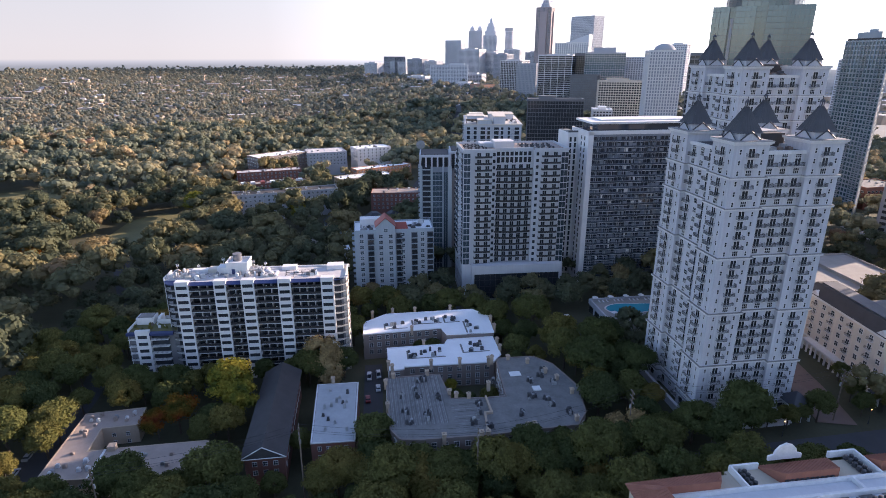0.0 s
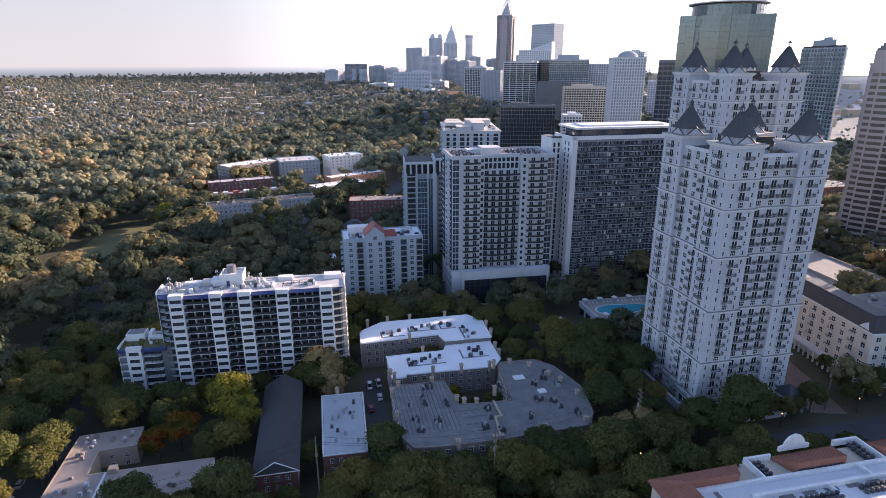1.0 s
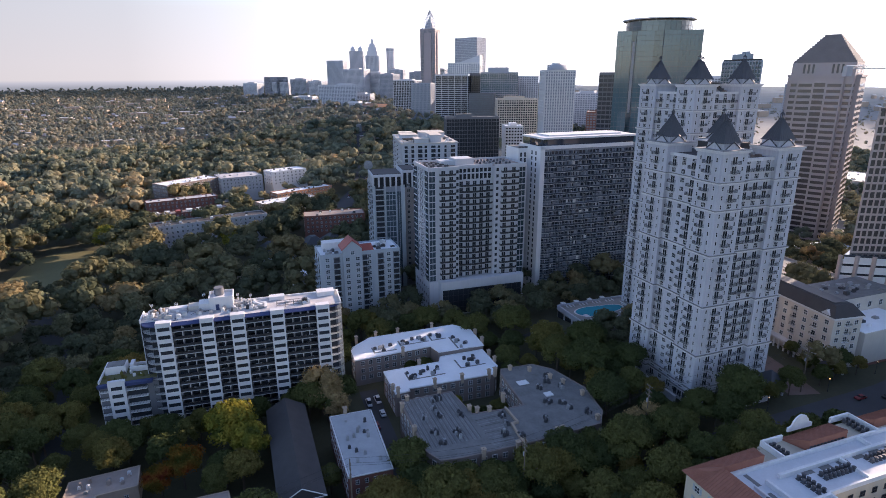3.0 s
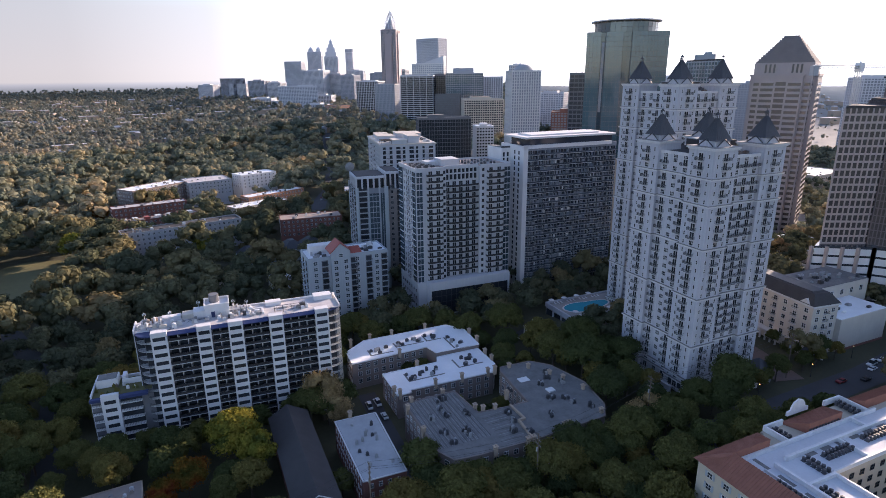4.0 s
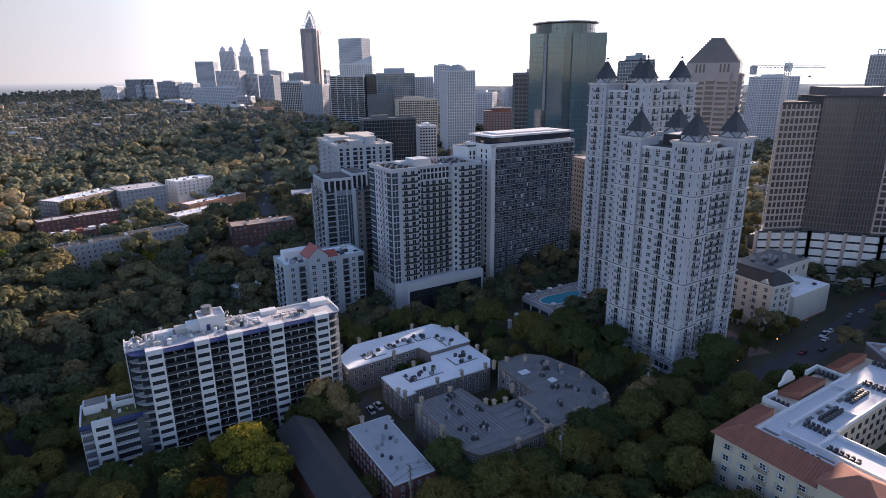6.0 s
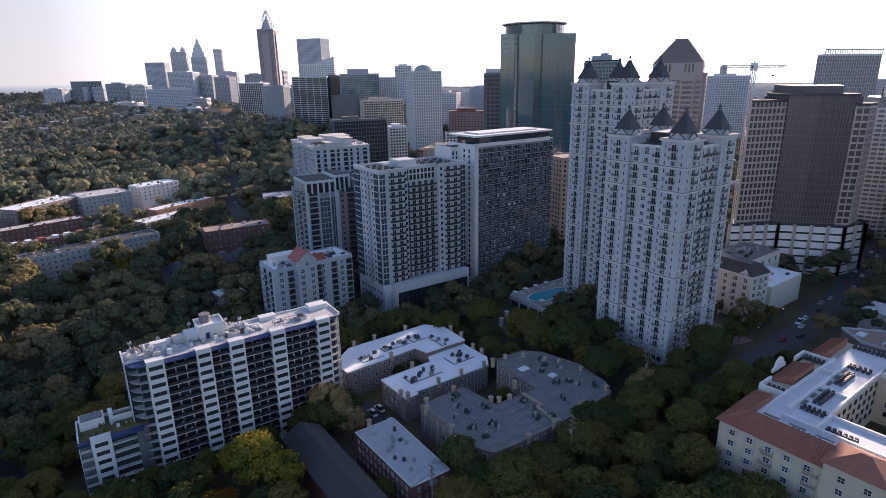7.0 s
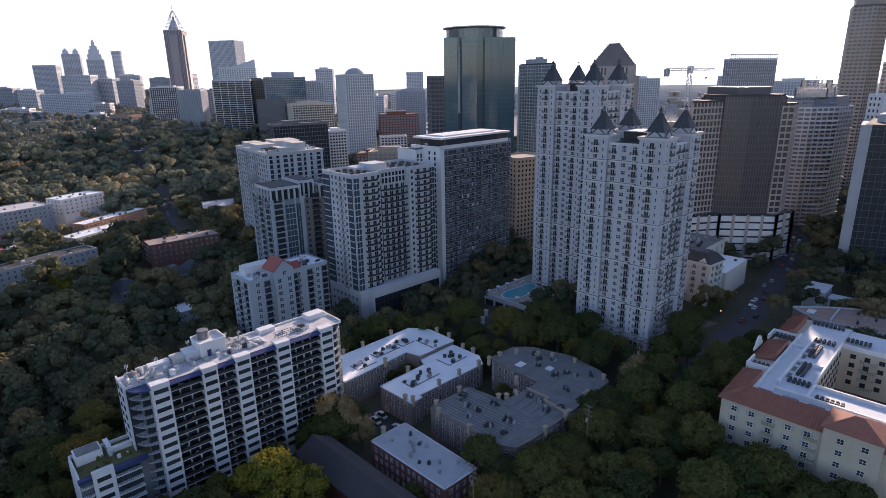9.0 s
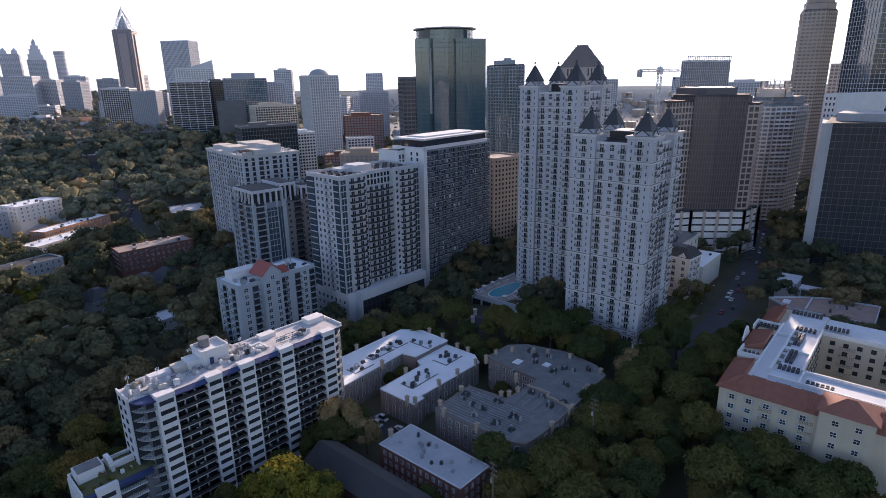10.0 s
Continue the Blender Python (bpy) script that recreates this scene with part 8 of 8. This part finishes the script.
def ball_quads(sub):
    """A rounded cube of 6 * sub * sub quads with radius 1."""
    out = []
    for axis in range(3):
        for side in (-1, 1):
            for i in range(sub):
                for j in range(sub):
                    u = (GRID + (i + 1, j + 1)) * 2 / sub - 1
                    p = np.insert(u, axis, side, axis=1)
                    p = p / np.linalg.norm(p, axis=1)[:, None]
                    out.append(p if (side > 0) == (axis != 1) else p[::-1])
    return np.array(out)


def leaf_cloud(rng, n, size, height, radius, lumps, sub=2, rough=0.42, spread=(0.74, 1.22)):
    """Leaf clumps over a domed crown of overlapping lumps, each with a dense heart: corners as an array (quads, 4, 3)."""
    th = rng.uniform(0, 2 * np.pi, lumps)
    u = rng.uniform(-0.45, 1, lumps)
    flat = np.sqrt(np.maximum(0.0, 1 - np.clip(u, 0, 1) ** 2)) * rng.uniform(0.72, 1.0, lumps)
    out = np.stack([np.cos(th) * flat, np.sin(th) * flat, u], 1)
    centre = out * np.array([radius * 0.66, radius * 0.66, height * 0.23]) + np.array([0, 0, height * 0.66])
    lr = radius * rng.uniform(0.22, 0.46, lumps) * (24 / max(24, lumps)) ** 0.4
    k = rng.choice(lumps, n, p=lr ** 2 / np.sum(lr ** 2))
    d = rng.normal(size=(n, 3)) + out[k] * 0.9
    d[:, 2] += 0.45
    d /= np.linalg.norm(d, axis=1)[:, None]
    c = centre[k] + d * (lr[k] * rng.uniform(*spread, n))[:, None] * np.array([1, 1, 0.8])
    nrm = d + rng.normal(size=(n, 3)) * rough
    nrm /= np.linalg.norm(nrm, axis=1)[:, None]
    a = np.cross(nrm, rng.normal(size=(n, 3)))
    a /= np.linalg.norm(a, axis=1)[:, None]
    b = np.cross(nrm, a)
    s = (size * rng.uniform(0.55, 1.25, n))[:, None] / 2
    q = np.stack([c - a * s - b * s * 0.8, c + a * s * 0.9 - b * s, c + a * s + b * s * 0.75, c - a * s * 0.8 + b * s], 1)
    heart = np.concatenate([ball_quads(sub) * (r * 0.76) * np.array([1, 1, 0.8]) + m for m, r in zip(centre, lr)])
    return np.concatenate([q, heart + rng.normal(size=heart.shape) * radius * 0.012])


def quads_mesh(name, q, mats, tone=None):
    n = len(q)
    me = bpy.data.meshes.new(name)
    me.vertices.add(4 * n), me.loops.add(4 * n), me.polygons.add(n)
    me.vertices.foreach_set("co", q.astype(np.float32).ravel())
    me.loops.foreach_set("vertex_index", np.arange(4 * n, dtype=np.int32))
    me.polygons.foreach_set("loop_start", np.arange(0, 4 * n, 4, dtype=np.int32))
    me.polygons.foreach_set("loop_total", np.full(n, 4, dtype=np.int32))
    if tone is not None:
        me.attributes.new("tone", "FLOAT", "FACE").data.foreach_set("value", tone.astype(np.float32))
    me.materials.append(mats)
    me.update()
    me.validate()
    return me


def trunk_geo(rnd, height, radius):
    g = Geo().cyl(0, 0, -1.0, height * 0.45, height * 0.028, 8, height * 0.018)
    for i in range(6):
        a, t = rnd.uniform(0, 6.28), rnd.uniform(0.3, 0.45)
        r = radius * rnd.uniform(0.4, 0.7)
        mid = (0.4 * r * math.cos(a), 0.4 * r * math.sin(a), height * (t + 0.16))
        g.rod((0, 0, height * t), mid, height * 0.012, 5, height * 0.009).rod(mid, (r * math.cos(a), r * math.sin(a), height * rnd.uniform(0.62, 0.8)), height * 0.009, 5, height * 0.003)
    return g


rng = np.random.default_rng(7)
rnd = random.Random(11)
KINDS = []
for i in range(6):
    h, r = (14.5, 6.4) if i % 2 else (16.5, 7.8)
    KINDS.append((trunk_geo(rnd, h, r).mesh("trunk", BARK), quads_mesh("crown", leaf_cloud(rng, 4300, 0.50, h, r, 34 + 2 * i, 2, 0.5, (0.78, 1.26)), LEAF)))
SPECIAL = {"yellow": LEAF_Y, "red": LEAF_R, "brown": LEAF_B}
OWN = {key: (trunk_geo(rnd, 12, 5.5).mesh("trunk", BARK), quads_mesh("crown", leaf_cloud(rng, 2600 if key != "brown" else 1700, 0.42 if key != "brown" else 0.32, 12, 5.5, 26, 2, 0.5, (0.75, 1.3)), m)) for key, m in SPECIAL.items()}


def plant(x, y, kind, size, label, z=None, turn=0.0, group="trees"):
    ob = thing("tree", label, "tree", x, y, ground_z(x, y) if z is None else z, turn, group)
    ob.scale = (size, size, size * rnd.uniform(0.9, 1.12))
    part("trunk", kind[0], None, ob)
    part("crown", kind[1], None, ob)


F = np.array(FOOT)


def is_free(x, y, margin):
    dx, dy = x - F[:, 0], y - F[:, 1]
    c, s = np.cos(np.radians(F[:, 4])), np.sin(np.radians(F[:, 4]))
    return not np.any((np.abs(c * dx + s * dy) < F[:, 2] + margin) & (np.abs(-s * dx + c * dy) < F[:, 3] + margin))


taken = []
for x, y, kind, size in ((-48, 187, "yellow", 1.62), (-43, 178, "yellow", 1.25), (-52, 194, "yellow", 1.2), (-63, 175, "red", 1.2), (-69, 172, "red", 0.95), (-17, 201, "brown", 1.5), (-13, 192, "brown", 1.0), (31, 187, "yellow", 0.5), (78, 139, "brown", 1.3)):
    plant(x, y, OWN[kind], size, {"yellow": "bright yellow-green autumn tree", "red": "red and orange autumn tree", "brown": "thin brown autumn tree with bare twigs"}[kind], None, rnd.uniform(0, 360), "autumn trees")
    taken.append((x, y, 9 * size))
LAWNS = [(-293, 538, 66, 66), (-156, 432, 34, 62)]
for x, y, w, d in LAWNS:
    FOOT.append((x + 4, y - 16, w / 2 + 2, d / 2 + 18, -8))
F = np.array(FOOT)


def scatter(x0, y0, x1, y1, step, count, size, margin):
    """Trees on a loose grid where nothing stands."""
    out, ny = [], int((y1 - y0) / step)
    for j in range(ny):
        for i in range(int((x1 - x0) / step)):
            x, y = x0 + (i + rnd.uniform(0.1, 0.9) + 0.5 * (j % 2)) * step, y0 + (j + rnd.uniform(0.1, 0.9)) * step
            if is_free(x, y, margin) and all((x - a) ** 2 + (y - b) ** 2 > (0.6 * r + 2.5) ** 2 for a, b, r in taken):
                out.append((x, y))
    rnd.shuffle(out)
    return out[:count]


for i in range(12):
    for x, y, size in ((6 + 7.4 * i, 133.5 + rnd.uniform(-1.5, 1), 1.0), (-55 + 10.5 * i, 112 + rnd.uniform(-2, 3), 0.85), (84 + 6.0 * i, 141 + rnd.uniform(-2, 1.0), 0.55), (-22 + 9.5 * i, 126.5 + rnd.uniform(-1, 2), 0.66)):
        if is_free(x, y, 0.2) or y < 136:
            plant(x, y, rnd.choice(KINDS), size * rnd.uniform(0.85, 1.15), "street tree with a rounded green crown", None, rnd.uniform(0, 360), "street trees")
            taken.append((x, y, 5 * size))
for x, y, size in ((1.5, 150.5, 1.22), (-22, 199, 0.9), (-9, 203.5, 0.8), (-28, 202, 0.75), (2.0, 141, 1.05), (-3.5, 137, 0.85), (35, 172, 0.55), (40, 168, 0.6), (31, 176, 0.45), (43.5, 176, 0.5), (14, 138, 0.95), (24, 137.5, 0.9), (47, 137.5, 1.0), (57, 138, 0.95), (27.5, 213.5, 0.55), (-16, 197, 0.8), (-24, 204, 0.9), (30, 170, 0.55), (-36, 133, 0.8), (22, 218, 0.5), (51, 66, 1.2), (52, 76, 1.1), (51, 86, 1.2), (52.5, 96, 1.1), (46, 58, 1.1), (43, 72, 1.0), (44, 92, 1.1), (55, 106, 1.0), (171, 163, 0.5), (176, 146, 0.6), (164, 150, 0.5), (170, 143, 0.65), (182, 143, 0.55), (161, 142, 0.6), (80, 176, 1.25), (88, 190, 1.1), (76, 190, 1.0), (90, 170, 0.9)):
    plant(x, y, rnd.choice(KINDS), size, "dense dark green tree beside a low building", None, rnd.uniform(0, 360))
    taken.append((x, y, 5 * size))
near = scatter(-135, 106, 150, 305, 9.2, 400, 1, 2.4) + scatter(-30, 62, 58, 106, 9.0, 60, 1, 2.0)
near.sort(key=lambda p: (p[0] + 40) ** 2 + (p[1] - 90) ** 2)
backyard = near[217:]
for x, y in near[:217]:
    k, size = rnd.choice(KINDS), rnd.uniform(0.62, 1.12)
    plant(x, y, k, size, "broad green tree beginning to turn" if rnd.random() < 0.5 else "dense dark green tree", None, rnd.uniform(0, 360))

# garden trees farther back, joined
clouds = {"yard": [leaf_cloud(rng, 760, 0.85, 15.5, 6.8, 18) for _ in range(6)], "near": [leaf_cloud(rng, 420, 1.15, 21, 10.8, 13, 2, 0.24, (0.80, 1.10)) for _ in range(10)], "mid": [leaf_cloud(rng, 64, 2.1, 21, 12.0, 7, 2, 0.2, (0.84, 1.06)) for _ in range(10)], "far": [leaf_cloud(rng, 12, 3.2, 17, 10.5, 3, 2, 0.15, (0.8, 1.0)) for _ in range(10)]}


def grove(name, spots, key, s0, s1, label, leaves=WOODS):
    out, tone = [], []
    for px, py in spots:
        q = clouds[key][rng.integers(0, len(clouds[key]))]
        t, s = rng.uniform(0, 6.28), rng.uniform(s0, s1)
        c, d = math.cos(t) * s, math.sin(t) * s
        out.append(np.stack([q[..., 0] * c - q[..., 1] * d + px, q[..., 0] * d + q[..., 1] * c + py, q[..., 2] * s * rng.uniform(0.85, 1.1) + ground_z(px, py)], -1))
        tone.append(np.full(len(q), rng.uniform(0, 1) ** 1.1))
    tagged(new(name, quads_mesh(name, np.concatenate(out), leaves, np.concatenate(tone))), label, "woods", "", "stuff")


front_rows = []
for (xa, ya), (xb, yb), off in (((-96, 560), (-53, 594), 8), ((-50, 582), (-16, 590), 9)):
    d = math.hypot(xb - xa, yb - ya)
    for i in range(int(d / 8)):
        t = (i + 0.5) * 8 / d
        front_rows.append((xa + (xb - xa) * t + (yb - ya) / d * off, ya + (yb - ya) * t - (xb - xa) / d * off))
grove("flats_trees", front_rows[:-6], "near", 1.0, 1.12, "tall green trees standing before the flats")
for x, y, kind, size in ((-120, 545, "red", 1.5), (-47, 424, "yellow", 1.7), (-49, 500, "red", 0.9), (-128, 455, "yellow", 1.7), (-187, 335, "red", 1.6), (10, 660, "yellow", 1.9)):
    plant(x, y, OWN[kind], size, "rounded golden autumn tree among green woods" if kind == "yellow" else "rust-red autumn tree among green woods", None, 40 * size, "autumn trees")
grove("garden_woods", backyard, "yard", 0.7, 1.1, "dense green trees between the buildings")


# woods beyond, joined
def woods(name, key, r0, r1, step, a0=-40, a1=100, s0=0.62, s1=1.2, leaves=WOODS):
    """Trees on a loose grid over a sector seen from the origin."""
    n = int(2 * r1 / step)
    gx, gy = np.meshgrid(np.arange(n), np.arange(n))
    x = (gx.ravel() + 0.5 * (gy.ravel() % 2) + rng.uniform(-0.42, 0.42, n * n)) * step - r1
    y = (gy.ravel() + rng.uniform(-0.42, 0.42, n * n)) * step - r1
    r, a = np.hypot(x, y), np.degrees(np.arctan2(x, y))
    y = y + 20
    keep = (r > r0) & (r < r1) & (a > a0) & (a < a1)
    for fx, fy, hw, hd, t in FOOT:
        c, s = math.cos(radians(t)), math.sin(radians(t))
        keep &= ~((np.abs(c * (x - fx) + s * (y - fy)) < hw + 2) & (np.abs(-s * (x - fx) + c * (y - fy)) < hd + 2))
    keep &= ~((x > -135) & (x < 150) & (y > 60) & (y < 300))
    grove(name, list(zip(x[keep], y[keep])), key, s0, s1, "autumn woods of green, olive and rusty crowns", leaves)


woods("near_woods", "near", 150, 520, 14.8, -42, 28, 0.62, 1.3)
woods("street_woods", "near", 150, 420, 13.0, 28, 100, 0.45, 0.95)
# From here outward the leaf colours carry the distance haze.
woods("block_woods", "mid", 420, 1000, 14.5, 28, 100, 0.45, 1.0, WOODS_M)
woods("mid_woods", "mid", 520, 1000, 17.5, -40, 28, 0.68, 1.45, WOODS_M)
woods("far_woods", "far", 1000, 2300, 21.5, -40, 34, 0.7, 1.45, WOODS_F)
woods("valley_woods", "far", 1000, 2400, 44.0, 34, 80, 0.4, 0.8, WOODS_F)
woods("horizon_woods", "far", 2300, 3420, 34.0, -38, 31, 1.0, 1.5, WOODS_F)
for i, (x, y, w, d) in enumerate(LAWNS):
    g = Geo().prism([(w * 0.75 * math.cos(t) * (1 + 0.15 * math.sin(3 * t + i)), d * 0.75 * math.sin(t)) for t in [6.283 * j / 22 for j in range(22)]], -0.5, 0.12)
    ob = tagged(new("lawn", g.mesh("lawn", LAWN)), "open dry grass clearing among trees", "lawn", "", "structure")
    ob.matrix_basis = pose(x, y, max(ground_z(x + dx * w * 0.5, y + dy * d * 0.5) for dx in (-1, 0, 1) for dy in (-1, 0, 1)) + 0.1, 0, 0, -8)

# ---- far roofs among the woods ----
rf = random.Random(21)
roofs, walls_ = Geo(), Geo()
for i in range(430):
    r, t = 900 + 1880 * rf.random() ** 0.6, radians(rf.uniform(-36, 14) if i < 250 else rf.uniform(30, 76))
    x, y = r * math.sin(t), r * math.cos(t)
    big = rf.random() < (0.35 if i < 250 else 0.6)
    w, d, h = (rf.uniform(18, 55), rf.uniform(14, 28), rf.uniform(9, 15)) if big else (rf.uniform(10, 22), rf.uniform(9, 14), rf.uniform(6, 10))
    if (r > 1150 or not big) and is_free(x, y, 10):
        z = ground_z(x, y) + (4 if r > 1300 else 1)
        turn = rf.uniform(-20, 20)
        walls_.copies(Geo().box(-w / 2, -d / 2, -9, w / 2, d / 2, h), [(x, y, z, turn)])
        roofs.copies(Geo().box(-w / 2 - 0.3, -d / 2 - 0.3, h, w / 2 + 0.3, d / 2 + 0.3, h + 0.6) if big else Geo().hip(-w / 2 - 0.6, -d / 2 - 0.6, w / 2 + 0.6, d / 2 + 0.6, h, h + 4, 0.5, d / 2 + 0.5), [(x, y, z, turn)])
tagged(new("far_houses", walls_.mesh("far_houses", TAN)), "pale far houses and sheds scattered in the woods", "houses", "", "stuff")
tagged(new("far_house_roofs", roofs.mesh("far_house_roofs", MEMBRANE_W)), "pale far roofs scattered in the woods", "houses", "", "stuff")
